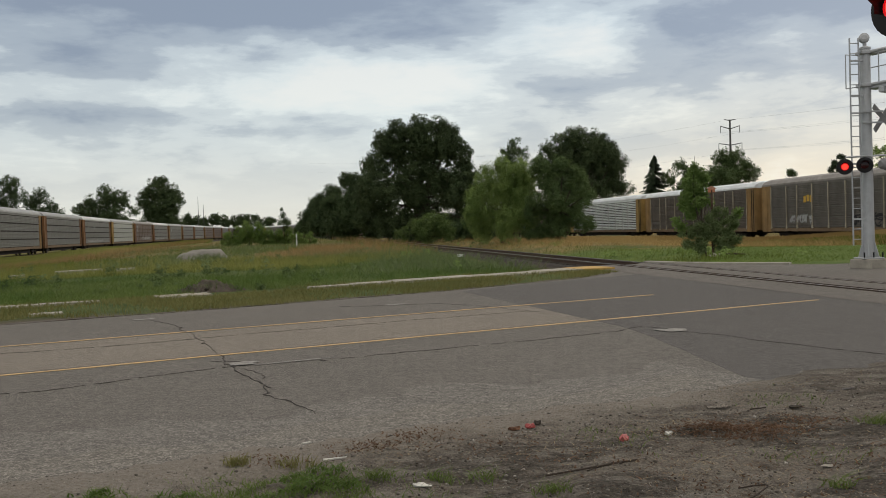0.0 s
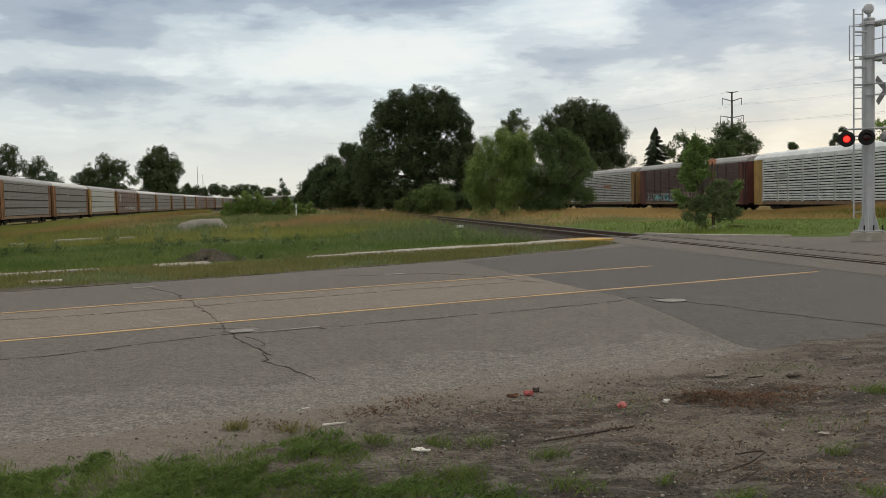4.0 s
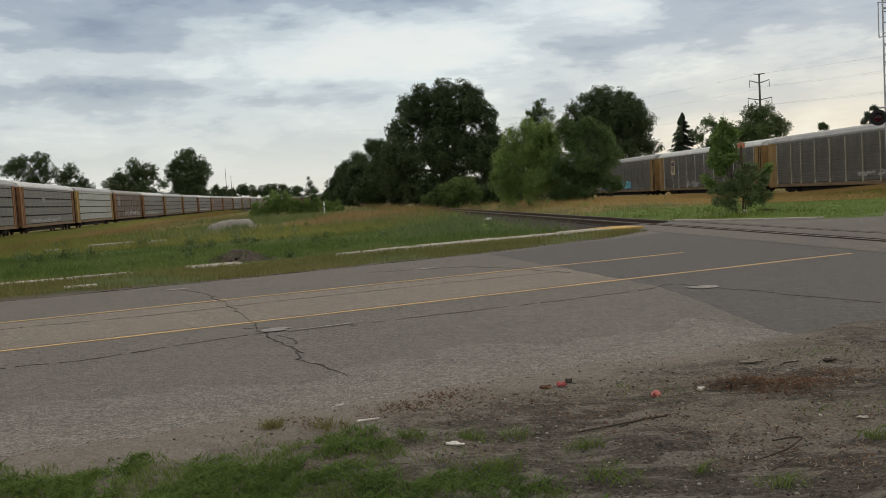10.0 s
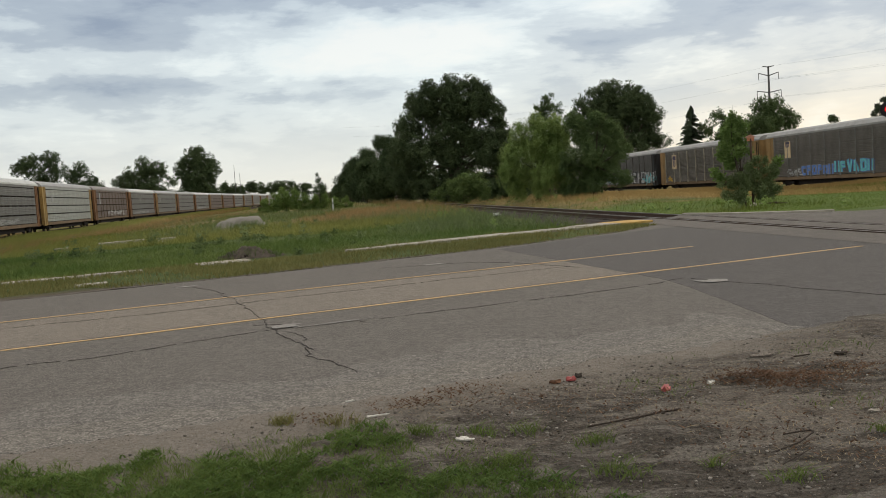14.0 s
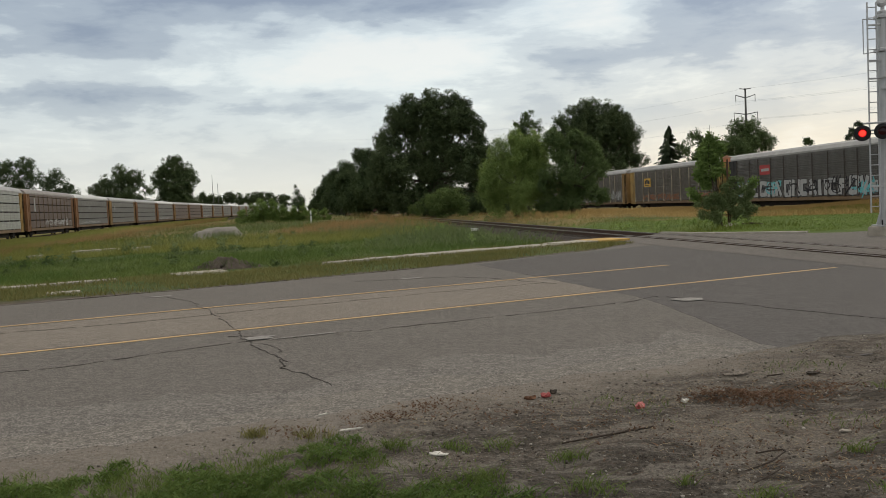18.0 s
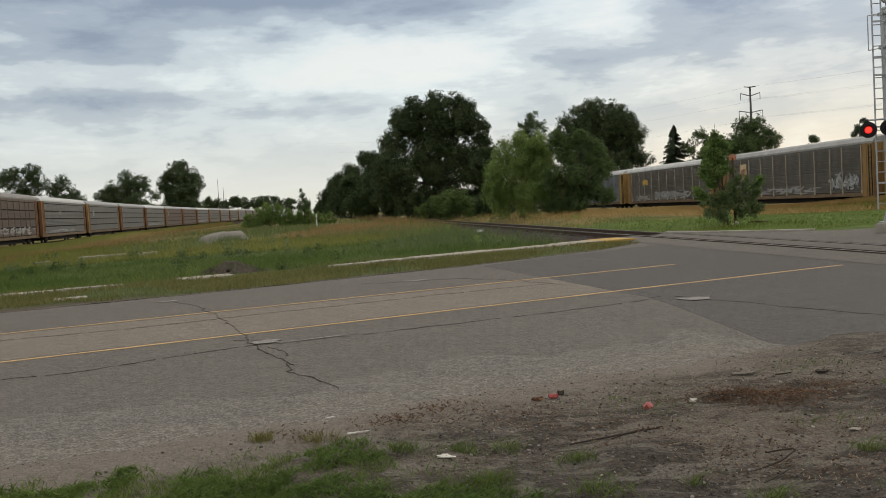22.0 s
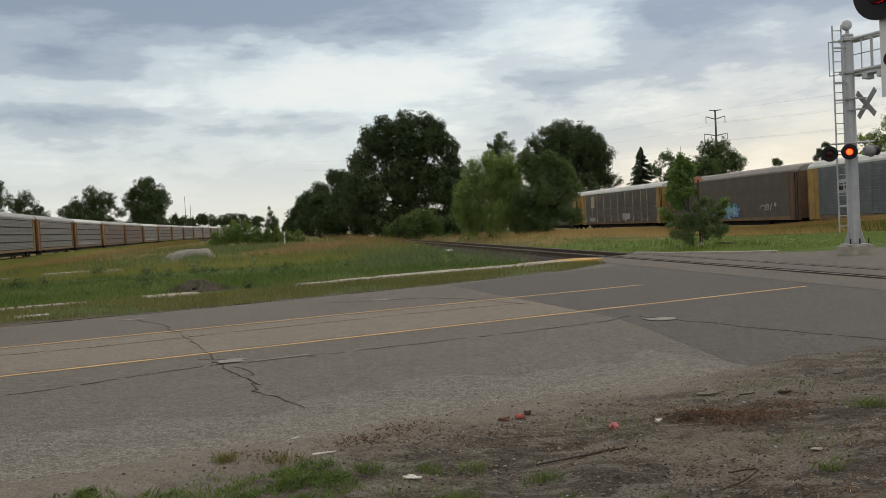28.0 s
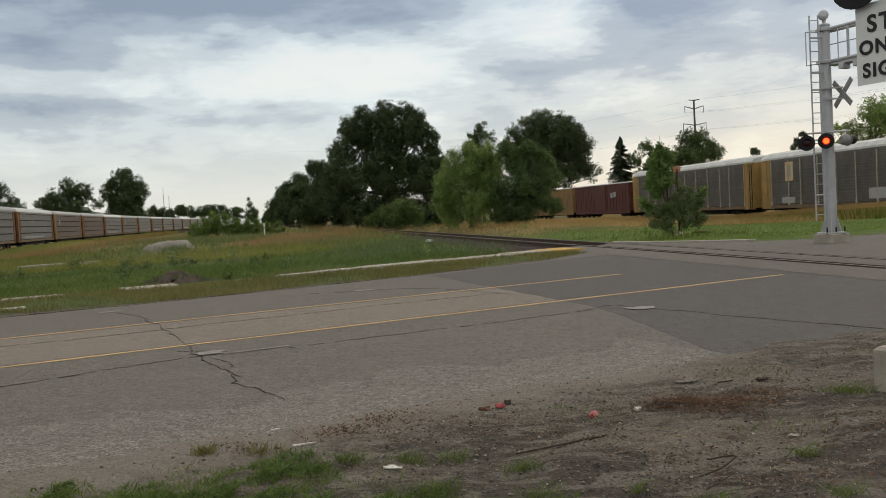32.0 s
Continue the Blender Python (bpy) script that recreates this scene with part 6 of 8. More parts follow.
tree("tree", "dark tree behind the slow train", 330, [(-140.4, 18.3, 4.1), (-143.3, 16.3, 3.3), (-136.0, 15.0, 2.7), (-139.3, 11.5, 4.2)], LEAF_WOOD, 5500, 0.56, 16, far=0.72, group="far trees")
tree("tree", "dark tree behind the slow train", 330, [(-115.5, 17.3, 5.3), (-122.1, 15.0, 3.6), (-111.3, 16.4, 4.1), (-125.5, 13.1, 2.9), (-106.3, 11.9, 2.7), (-117.0, 10.1, 5.6)], LEAF_WOOD, 7000, 0.56, 17, far=0.8, group="far trees")
tree("tree", "tall rounded dark tree behind the slow train", 340, [(-99.0, 19.9, 5.0), (-94.8, 18.6, 4.2), (-102.8, 19.1, 3.4), (-98.4, 14.4, 5.8), (-93.7, 13.1, 3.4), (-100.9, 10.9, 4.7), (-104.5, 15.5, 4.2), (-92.8, 16.3, 3.6), (-97.5, 22.5, 3.2), (-97.0, 10.5, 5.0), (-98.0, 6.5, 4.5)], LEAF_WOOD, 8000, 0.56, 18, far=1.0, group="far trees")


def conifer(x, Y, top, r, seed, label):
    bz = float(ground_z(np.array([x]), np.array([Y]))[0])
    t = thing("conifer", (x, Y, bz), label, "tree")
    part("trunk", MB().tube((0, 0, 0), (0, 0, top - bz), 0.25, 0.03, 6), MAT_BARK, t)
    g = np.random.default_rng(seed)
    nb, nl = 420, 60
    n = nb * nl
    hb = np.repeat(1 - g.uniform(0.0, 0.95, nb) ** 0.8, nl)
    ab = np.repeat(g.uniform(0, 2 * np.pi, nb), nl)
    lb = np.repeat(g.uniform(0.4, 1.35, nb), nl) * r * (1 - hb) ** 0.8 + 0.1
    k = g.uniform(0.05, 1.0, n)
    a = ab + g.normal(0, 0.10, n)
    rr = lb * k
    c = np.stack([np.cos(a) * rr, np.sin(a) * rr, hb * (top - bz) - 0.28 * rr + g.normal(0, 0.10, n)], 1)
    out = np.stack([np.cos(a), np.sin(a), -0.4 + 0 * a], 1)
    side = np.stack([-np.sin(a), np.cos(a), 0 * a], 1)
    s = 0.22
    v = np.stack([c - out * s, c + side * s * 0.4, c + out * s, c - side * s * 0.4 + np.array([0, 0, 0.1])], 1).reshape(-1, 3)
    part("crown", raw_mesh("crown", v, np.arange(4 * n).reshape(-1, 4), LEAF_CONIFER), None, t)


conifer(46.2, 170, 14.4, 4.3, 31, "pointed dark conifer behind the passing train")
tree("tree", "small ragged dark tree behind the passing train", 150, [(73.2, 11.8, 0.7), (72.2, 11.1, 0.65), (73.8, 10.8, 0.7), (72.7, 10.1, 0.95), (71.5, 9.8, 0.6), (74.1, 9.8, 0.6), (73.0, 8.2, 1.8), (73.0, 5.5, 2.2)], LEAF_CONIFER, 8000, 0.24, 32)

# far low woods and the shrubs at the end of the slow train
tree("far_wood", "low dark woods on the horizon", 500, [(-130.9, 10.8, 4.2), (-126.1, 9.8, 3.9), (-115.8, 10.8, 3.6), (-110.1, 9.5, 3.6), (-103.6, 9.7, 3.6), (-98.8, 10.1, 3.9), (-121, 9, 3.5), (-92, 8.5, 4.5), (-84, 7.5, 4.5), (-76, 6.5, 4.0)], LEAF_WOOD, 6000, 0.9, 19, None, 0.3, category="woods", far=1.4)
for i, (x, z, r) in enumerate([(-28.7, 2.3, 1.0), (-27.0, 3.0, 1.1), (-25.4, 2.8, 1.0), (-23.9, 1.9, 1.0), (-22.4, 1.8, 0.9), (-30.2, 1.6, 0.8), (-20.8, 2.0, 0.8), (-19.0, 1.2, 0.7), (-17.4, 1.3, 0.6)]):
    tree("shrub", "leafy green shrub in tall grass", 140, [(x, z, r), (x + 0.6, z - 0.9, r), (x - 0.5, z - 1.3, r * 1.1), (x, z - 2.0, r)], LEAF_BUSH, 1500, 0.2, 40 + i, None, 0.08, category="shrub", group="shrubs in the meadow")
tree("young_tree", "thin young tree among the shrubs", 140, [(-21.5, 4.6, 0.6), (-21.3, 3.7, 0.6), (-21.7, 5.4, 0.35), (-21.1, 2.6, 0.7)], LEAF_WOOD, 420, 0.2, 55, None, 0.08)

# sapling bush in front of the passing train
tree("sapling", "light green young tree with a thin stem", 42.8, [(13.59, 4.34, 0.13), (13.57, 3.95, 0.28), (13.16, 3.52, 0.25), (14.02, 3.82, 0.24), (13.78, 3.33, 0.25), (13.25, 2.91, 0.27), (13.9, 2.93, 0.24), (13.12, 2.41, 0.22), (13.63, 2.33, 0.24), (14.3, 3.75, 0.1), (12.65, 1.71, 0.17), (12.92, 1.42, 0.18), (15.66, 2.08, 0.18), (13.5, 3.05, 0.24), (13.75, 2.6, 0.25), (13.4, 2.05, 0.25), (13.1, 3.1, 0.12), (14.2, 3.2, 0.12), (12.9, 2.7, 0.11), (14.35, 2.6, 0.13), (13.9, 4.2, 0.1)], LEAF_SAPLING, 2500, 0.15, 60, 14.1, 0.04, spread=1.6, hollow=0.1, clump=4)
tree("shrub", "dull green twiggy bush at the foot of the young tree", 42.4, [(13.71, 1.33, 0.42), (14.45, 1.4, 0.39), (15.31, 1.59, 0.39), (13.68, 0.54, 0.48), (14.59, 0.61, 0.48), (15.12, 1.04, 0.41), (14.18, 1.86, 0.26), (15.04, 0.48, 0.3), (14.1, 1.0, 0.41), (14.9, 1.75, 0.32), (15.45, 0.7, 0.28), (15.0, 2.15, 0.23), (15.5, 1.75, 0.28), (14.5, 2.1, 0.26), (13.35, 1.3, 0.28), (13.06, 0.63, 0.31), (13.3, 1.0, 0.29), (12.75, 1.0, 0.18)], LEAF_FOOT, 6000, 0.095, 61, 14.4, 0.03, spread=1.2, hollow=0.1, clump=4, category="shrub")
stem = MB().tube((14.1, 42.75, -0.1), (13.75, 42.75, 1.6), 0.05, 0.04, 7).tube((13.75, 42.75, 1.6), (13.5, 42.75, 3.4), 0.04, 0.02, 6).tube((13.5, 42.75, 3.4), (13.62, 42.75, 4.95), 0.02, 0.006, 5)
part("stem", MB().add([(x - 14.1, y - 42.8, z + 0.1) for x, y, z in stem.v], stem.f), MAT_BARK, bpy.data.objects["sapling"])


# ---- grass ----
def blades(x, y, z, h, w, lean, seed, far=False):
    """Bent tapering blades from root places: two quads each, one where they stand far off."""
    r = np.random.default_rng(seed)
    n = len(x)
    a = r.uniform(0, 2 * np.pi, n)
    l = lean * r.uniform(0.2, 1.0, n) * h
    d = np.stack([np.cos(a), np.sin(a), 0 * a], 1)
    b = r.uniform(0, 2 * np.pi, n)
    s = np.stack([np.cos(b), np.sin(b), 0 * b], 1) * w[:, None]
    p = np.stack([x, y, z - 0.01], 1)
    up = np.array([0, 0, 1.0])
    m = p + d * (l * 0.3)[:, None] + up * (h * 0.55)[:, None]
    t = p + d * l[:, None] + up * h[:, None]
    if far:
        v = np.stack([p - s * 0.5, p + s * 0.5, t + s * 0.12, t - s * 0.12], 1).reshape(-1, 3)
        return v, np.arange(4 * n).reshape(-1, 4)
    v = np.stack([p - s * 0.5, p + s * 0.5, m + s * 0.42, m - s * 0.42, t + s * 0.06, t - s * 0.06], 1).reshape(-1, 3)
    k = np.arange(n)[:, None] * 6
    f = np.concatenate([k + np.array([0, 1, 2, 3]), k + np.array([3, 2, 4, 5])])
    return v, f


def patchy(x, y, k, seed):
    """A cheap smooth random field between 0 and 1."""
    r = np.random.default_rng(seed)
    f = np.zeros_like(x)
    for i in range(7):
        a, q, ph = r.uniform(0, 2 * np.pi), k * r.uniform(0.5, 2.2), r.uniform(0, 6.28)
        f += np.sin((x * np.cos(a) + y * np.sin(a)) * q + ph)
    return np.clip(0.5 + f / 6.5, 0, 1)


def field(name, label, mat, pts, hmin, hmax, w, lean, seed, lift=0.0):
    x, y = pts
    r = np.random.default_rng(seed)
    n = len(x)
    h = r.uniform(hmin, hmax, n)
    v, f = blades(x, y, ground_z(x, y) + lift, h, np.full(n, w) * r.uniform(0.6, 1.4, n), lean, seed, float(y.min()) > 23.0)
    ob = new(name, raw_mesh(name, v, f, mat))
    return tagged(ob, label, "grass", kind="stuff")


def scatter(n, seed, umin, umax, nmin, nmax, keep):
    r = np.random.default_rng(seed)
    u, m = r.uniform(umin, umax, n), r.uniform(nmin, nmax, n)
    x, y = UX * u - UY * m, UY * u + UX * m
    ok = keep(x, y, u, m, r.uniform(size=n))
    return x[ok], y[ok]


def scatter_fan(n, seed, y0, y1, keep, power=1.0):
    """Roots spread over the field of view between two distances, denser near."""
    r = np.random.default_rng(seed)
    y = y0 * (y1 / y0) ** (r.uniform(size=n) ** power)
    x = y * r.uniform(-0.66, 0.66, n)
    u, m = un(x, y)
    ok = keep(x, y, u, m, r.uniform(size=n))
    return x[ok], y[ok]


def near_keep(x, y, u, n, q):
    lim = np.where(u < 2.1, np.interp(u, [-3, -0.4, 0.1, 0.5, 0.75, 1.3, 2.1], [6.7, 6.55, 6.4, 6.42, 6.0, 6.15, 6.0]), np.interp(u, [2.1, 2.5, 3.0, 3.8], [5.3, 4.3, 3.3, 2.8]))
    p = 0.45 * patchy(x, y, 2.3, 5) + 0.55 * patchy(x, y, 9.0, 6)
    return (n < lim + 0.25 * (p - 0.5)) & (q * np.interp(u, [1.4, 2.2], [1.0, 1.8]) < np.clip((p - 0.38 + 0.10 * (u > 0.4) + 0.17 * (n < 5.6) + 0.16 * (u < 0.9)) * 4.5, 0.05, 1) * (0.25 + 0.75 * np.clip((lim - n) * 2.0, 0, 1))) & (y > 2.0)


field("grass", "uneven green grass patch by the dirt verge", GRASS_NEAR, scatter(130000, 3, -4.0, 3.6, 2.9, 7.2, near_keep), 0.02, 0.08, 0.0055, 1.4, 3)
field("clover", "low broad-leaved clover in the near grass", GRASS_CLOVER, scatter(110000, 43, -4.0, 3.2, 2.9, 6.7, lambda x, y, u, n, q: near_keep(x, y, u, n, q) & (patchy(x, y, 5.0, 15) > 0.42)), 0.02, 0.07, 0.013, 2.0, 43)
field("dry_grass", "dry straw-coloured stems in the dirt", GRASS_TAN, scatter(9000, 4, -1.0, 9.0, 3.4, 6.8, lambda x, y, u, n, q: q < 0.55 * np.clip((patchy(x, y, 2.0, 9) - 0.62) * 4, 0, 1)), 0.008, 0.03, 0.004, 2.8, 4)
field("weeds", "small green weeds scattered on the dirt", GRASS_NEAR, scatter(9000, 6, 0.5, 9.5, 3.0, 6.4, lambda x, y, u, n, q: q < np.clip((patchy(x, y, 3.4, 12) - 0.76) * 4, 0, 1)), 0.02, 0.08, 0.006, 1.2, 6)


def tufts(name, label, mat, spots, hmin, hmax, w, lean, seed, lift=0.0):
    """Separate clumps: x, y, radius, blades."""
    r = np.random.default_rng(seed)
    x = np.concatenate([cx + r.normal(0, q * 0.5, n) for cx, cy, q, n in spots])
    y = np.concatenate([cy + r.normal(0, q * 0.36, n) for cx, cy, q, n in spots])
    return field(name, label, mat, (x, y), hmin, hmax, w, lean, seed, lift)


tufts("grass", "single grass tufts on the dirt verge", GRASS_NEAR, [(0.07, 5.97, 0.14, 90), (0.37, 6.0, 0.14, 80), (0.80, 5.57, 0.12, 100), (0.85, 4.95, 0.18, 140), (3.80, 7.10, 0.20, 190), (1.38, 4.99, 0.05, 40), (2.6, 5.44, 0.10, 90), (1.75, 4.72, 0.12, 90), (2.4, 4.6, 0.1, 70), (-0.35, 6.05, 0.12, 110), (0.2, 5.2, 0.2, 200)], 0.02, 0.13, 0.006, 1.7, 81)
tufts("dry_grass", "yellowed grass tuft at the road edge", GRASS_VERGE, [(-1.41, 6.48, 0.08, 160), (-1.0, 6.45, 0.15, 120), (-0.85, 6.4, 0.05, 30)], 0.03, 0.10, 0.006, 0.9, 82)
tufts("leaf_litter", "rust-brown dead stalks and leaves on the dirt", LITTER, [(2.35, 6.95, 0.32, 420), (2.75, 7.0, 0.42, 460), (2.55, 6.75, 0.3, 200), (2.15, 7.05, 0.3, 120), (3.2, 7.25, 0.4, 160), (-0.45, 6.85, 0.35, 178), (-0.1, 7.1, 0.35, 138), (-1.2, 6.55, 0.25, 69), (0.5, 6.8, 0.5, 99), (1.9, 5.5, 0.7, 99), (3.2, 5.9, 0.8, 118), (1.2, 6.4, 0.7, 79), (2.6, 4.9, 0.6, 59)], 0.008, 0.030, 0.013, 3.2, 83, 0.022)
tufts("dry_grass", "pale straw bits strewn on the dirt", STRAW, [(2.0, 6.0, 0.9, 300), (1.0, 6.6, 0.8, 200), (3.0, 7.2, 0.7, 260), (2.2, 5.0, 0.6, 200), (-0.3, 6.7, 0.4, 120), (3.4, 6.2, 0.9, 260), (1.9, 7.1, 0.5, 200)], 0.006, 0.018, 0.0045, 5.5, 84, 0.022)
tufts("twigs", "short dark twigs strewn on the dirt", LITTER, [(2.0, 6.0, 0.9, 120), (1.0, 6.4, 0.8, 90), (3.0, 7.2, 0.7, 110), (2.4, 5.0, 0.8, 120), (3.4, 6.0, 0.9, 120)], 0.008, 0.022, 0.007, 5.0, 86, 0.02)
field("verge_grass", "short yellow-green verge turf between road and pavement", GRASS_VERGE, scatter(80000, 7, -22, 20, 20.3, 26.5, lambda x, y, u, n, q: (n > far_edge(u) + 0.05 * np.sin(5 * u) + np.clip(2.0 - u, 0, 1.3) * (0.4 + 0.9 * patchy(x, y, 1.6, 19))) & ((n < np.interp(u, [-40, 4, 9, 14, 20.4], [25.0, 25.1, 25.75, 26.1, 26.6])) | ((u < 5) & (q < 0.5))) & (u < 19.6 - 0.35 * (n - 25)) & (q < 0.12 + 1.15 * patchy(x, y, 1.5, 3))), 0.04, 0.15, 0.018, 0.9, 7)


def slab_edge(u):
    return np.interp(u, [-40, 4, 9, 14, 20.4], [25.0, 25.1, 25.75, 26.1, 26.6]) + 0.45 * (u < 5.2)


field("grass", "grass growing over the edges of the pavement", GRASS_VERGE, scatter(26000, 37, -14, 19.0, 24.8, 28.4, lambda x, y, u, n, q: (np.abs(n - slab_edge(u) + 0.03) < 0.10 + 0.14 * patchy(x, y, 2.5, 50)) | ((u > 7.8) & (np.abs(n - slab_edge(u) - 1.25 - 0.07 * (u - 14) * (u > 14)) < 0.30 * patchy(x, y, 2.0, 51)))), 0.07, 0.17, 0.016, 0.9, 37)


def clear(x, y):
    return (np.abs(x - track_x(y)) > 2.7) & (near_line(x, y, RXY) > 2.6) & (near_line(x, y, LXY) > 2.8)


def beyond(x, y, u, n):
    return n > np.interp(u, [-40, 4, 9, 14, 20.4, 26, 60], [26.0, 26.3, 27.2, 27.6, 28.2, 23.5, 22.5])


left_of = lambda x, y: x < track_x(y)
slabs = lambda x, y: (np.hypot((x + 19.2) / 1.6, (y - 49.2) / 1.3) > 1) & (np.hypot((x + 16.1) / 0.8, (y - 48.0) / 1.0) > 1)
heap = lambda x, y: slabs(x, y) & (np.hypot((x + 16.3) / 1.9, (y - 64) / 2.2) > 1) & (np.hypot((x + 6.5) / 1.25, (y - 27.5) / 1.1) > 1)
trackside = lambda x, y: (np.abs(x - track_x(y)) > 4.3)
def mown_edge(x):
    """How far out the short turf reaches before the tall meadow begins."""
    return np.interp(x, [-30, -7, -2.6, 0.3, 2.1], [47, 43, 49, 56, 62])


def tanness(x, y):
    """Where the meadow has dried: two broad patches and flecks between."""
    blob = np.maximum(np.exp(-(((x + 5) / 7) ** 4 + ((y - 82) / 22) ** 4)), np.exp(-(((x + 44) / 13) ** 2 + ((y - 115) / 38) ** 2)))
    return 0.85 * blob + 0.36 * patchy(x, y, 0.15, 41) * smooth01(50, 70, y)


def blueness(x, y):
    """Where grey-green weeds stand thick, round and beyond the mound."""
    return np.maximum(np.exp(-(((x + 17) / 7) ** 2 + ((y - 92) / 30) ** 2)), 0.9 * np.exp(-(((x + 36) / 5) ** 2 + ((y - 118) / 16) ** 2)))


meadow_at = lambda x, y, u, n: beyond(x, y, u, n) & left_of(x, y) & trackside(x, y) & heap(x, y)
tall_at = lambda x, y: left_of(x, y) & clear(x, y) & trackside(x, y) & heap(x, y)
field("meadow_grass", "short green turf beyond the pavement", GRASS_MOWN, scatter_fan(190000, 8, 24, 66, lambda x, y, u, n, q: meadow_at(x, y, u, n) & (y < mown_edge(x) + 4) & (q < 0.25 + 1.1 * patchy(x, y, 0.5, 21)), 1.1), 0.05, 0.17, 0.017, 1.5, 8)
field("lawn_grass", "lush green tufts beyond the pavement", GRASS_LUSH, scatter_fan(90000, 28, 25, 54, lambda x, y, u, n, q: meadow_at(x, y, u, n) & (y < mown_edge(x)) & (q < np.clip((patchy(x, y, 0.45, 61) - 0.45) * 5, 0, 0.9)), 1.1), 0.08, 0.26, 0.017, 1.3, 28)
field("meadow_grass", "tall yellow-green meadow grass", GRASS_GOLD, scatter_fan(110000, 36, 42, 82, lambda x, y, u, n, q: meadow_at(x, y, u, n) & (y > mown_edge(x) - 3) & (y < mown_edge(x) + 22) & (tanness(x, y) < 0.6) & (q < (0.35 + 0.9 * patchy(x, y, 0.3, 23)))), 0.18, 0.42, 0.022, 1.1, 36)
field("meadow_grass", "tall meadow grass around the slow train's track", GRASS_FIELD, scatter_fan(80000, 9, 58, 330, lambda x, y, u, n, q: tall_at(x, y) & (y > mown_edge(x) + 12) & (tanness(x, y) < 0.55) & (q < 0.15 + 0.9 * patchy(x, y, 0.12, 22))), 0.22, 0.5, 0.045, 1.0, 9)
field("weeds", "grey-green tall weeds in the meadow", GRASS_BLUE, scatter_fan(110000, 10, 34, 150, lambda x, y, u, n, q: beyond(x, y, u, n) & tall_at(x, y) & (q < np.clip((blueness(x, y) - 0.35) * 3, 0, 0.95) + np.clip((patchy(x, y, 0.16, 31) - 0.66) * 4, 0, 0.5))), 0.25, 0.75, 0.028, 1.0, 10)
field("dry_grass", "reddish-tan dry grass in the meadow", GRASS_TAN, scatter_fan(170000, 11, 52, 190, lambda x, y, u, n, q: tall_at(x, y) & (blueness(x, y) < 0.6) & (q < np.clip((tanness(x, y) - 0.34) * 4, 0, 0.95))), 0.3, 0.62, 0.022, 0.9, 11)
def scatter_line(q, n, seed, s0, s1, d0, d1):
    """Roots along the camera's side of a rail line."""
    r = np.random.default_rng(seed)
    ss = np.arange(s0, s1 + 1, 4.0)
    g = np.array([line_at(q, s) for s in ss])
    s, d = r.uniform(s0, s1, n), r.uniform(d0, d1, n)
    x, y, a = (np.interp(s, ss, g[:, k]) for k in range(3))
    return x + np.sin(a) * d, y - np.cos(a) * d


field("dry_grass", "tall rank grass hiding the slow train's wheels", GRASS_TAN, scatter_line(LEFT, 16000, 15, -70, 170, 0.6, 9.0), 0.6, 1.1, 0.016, 0.8, 15)
field("meadow_grass", "tall rank green grass by the slow train", GRASS_GOLD, scatter_line(LEFT, 46000, 16, -70, 200, 0.6, 7.0), 0.7, 1.2, 0.022, 0.7, 16)
field("meadow_grass", "dense grass along the slow train's rails", GRASS_GOLD, scatter_line(LEFT, 42000, 17, -45, 70, 1.4, 6.0), 0.75, 1.0, 0.03, 0.6, 17)
field("lawn_grass", "fresh green mown grass beside the crossing mast", GRASS_LAWN, scatter_fan(150000, 12, 27, 66, lambda x, y, u, n, q: (x > track_x(y) + 3.0) & beyond(x, y, u, n) & clear(x, y) & (q < smooth01(6, 15, near_line(x, y, RXY)))), 0.03, 0.09, 0.016, 1.6, 12)
field("dry_grass", "tall tan grass in front of the passing train", GRASS_RANK, scatter_fan(110000, 13, 46, 150, lambda x, y, u, n, q: (x > track_x(y) + 3.0) & clear(x, y) & (q < np.clip((8 + 22 * smooth01(46, 75, y) - near_line(x, y, RXY)) / 6, 0, 0.95))), 0.3, 0.65, 0.024, 1.4, 13)
field("dry_grass", "rank grass hiding the passing train's wheels", GRASS_RANK, scatter_line(RIGHT, 80000, 29, -20, 85, 0.6, 5.0), 0.7, 1.15, 0.012, 0.9, 29)
field("meadow_grass", "green rank grass by the passing train", GRASS_FIELD, scatter_line(RIGHT, 9000, 30, 30, 95, 1.5, 7.0), 0.4, 0.9, 0.03, 0.7, 30)
field("meadow_grass", "green tussocks along the empty track", GRASS_FIELD, scatter_fan(26000, 14, 34, 160, lambda x, y, u, n, q: (np.abs(x - track_x(y)) > 3.9) & (np.abs(x - track_x(y)) < 7.0) & beyond(x, y, u, n) & (q < patchy(x, y, 0.5, 44))), 0.15, 0.4, 0.03, 0.8, 14)

field("meadow_grass", "green grass on the far side of the empty track", GRASS_FIELD, scatter_fan(34000, 35, 38, 120, lambda x, y, u, n, q: (x > track_x(y) + 2.6) & (x < track_x(y) + 7.5) & (q < 0.4 + patchy(x, y, 0.5, 49))), 0.12, 0.32, 0.03, 0.8, 35)
tufts("grass", "grass growing over the soil heap", GRASS_LUSH, [(-7.2, 27.3, 0.35, 120), (-6.3, 27.3, 0.4, 110), (-5.8, 27.4, 0.3, 90), (-6.7, 27.7, 0.5, 120)], 0.12, 0.36, 0.016, 1.0, 87)
tufts("weeds", "grey-green weeds in front of the rubble mound", GRASS_BLUE, [(-15.3, 62.2, 0.8, 260), (-14.6, 63.0, 0.9, 260), (-17.6, 63.0, 0.7, 120)], 0.25, 0.65, 0.03, 0.7, 85)
bank = lambda x, y: (x < track_x(y) - 1.7) & (x > track_x(y) - 7.0)
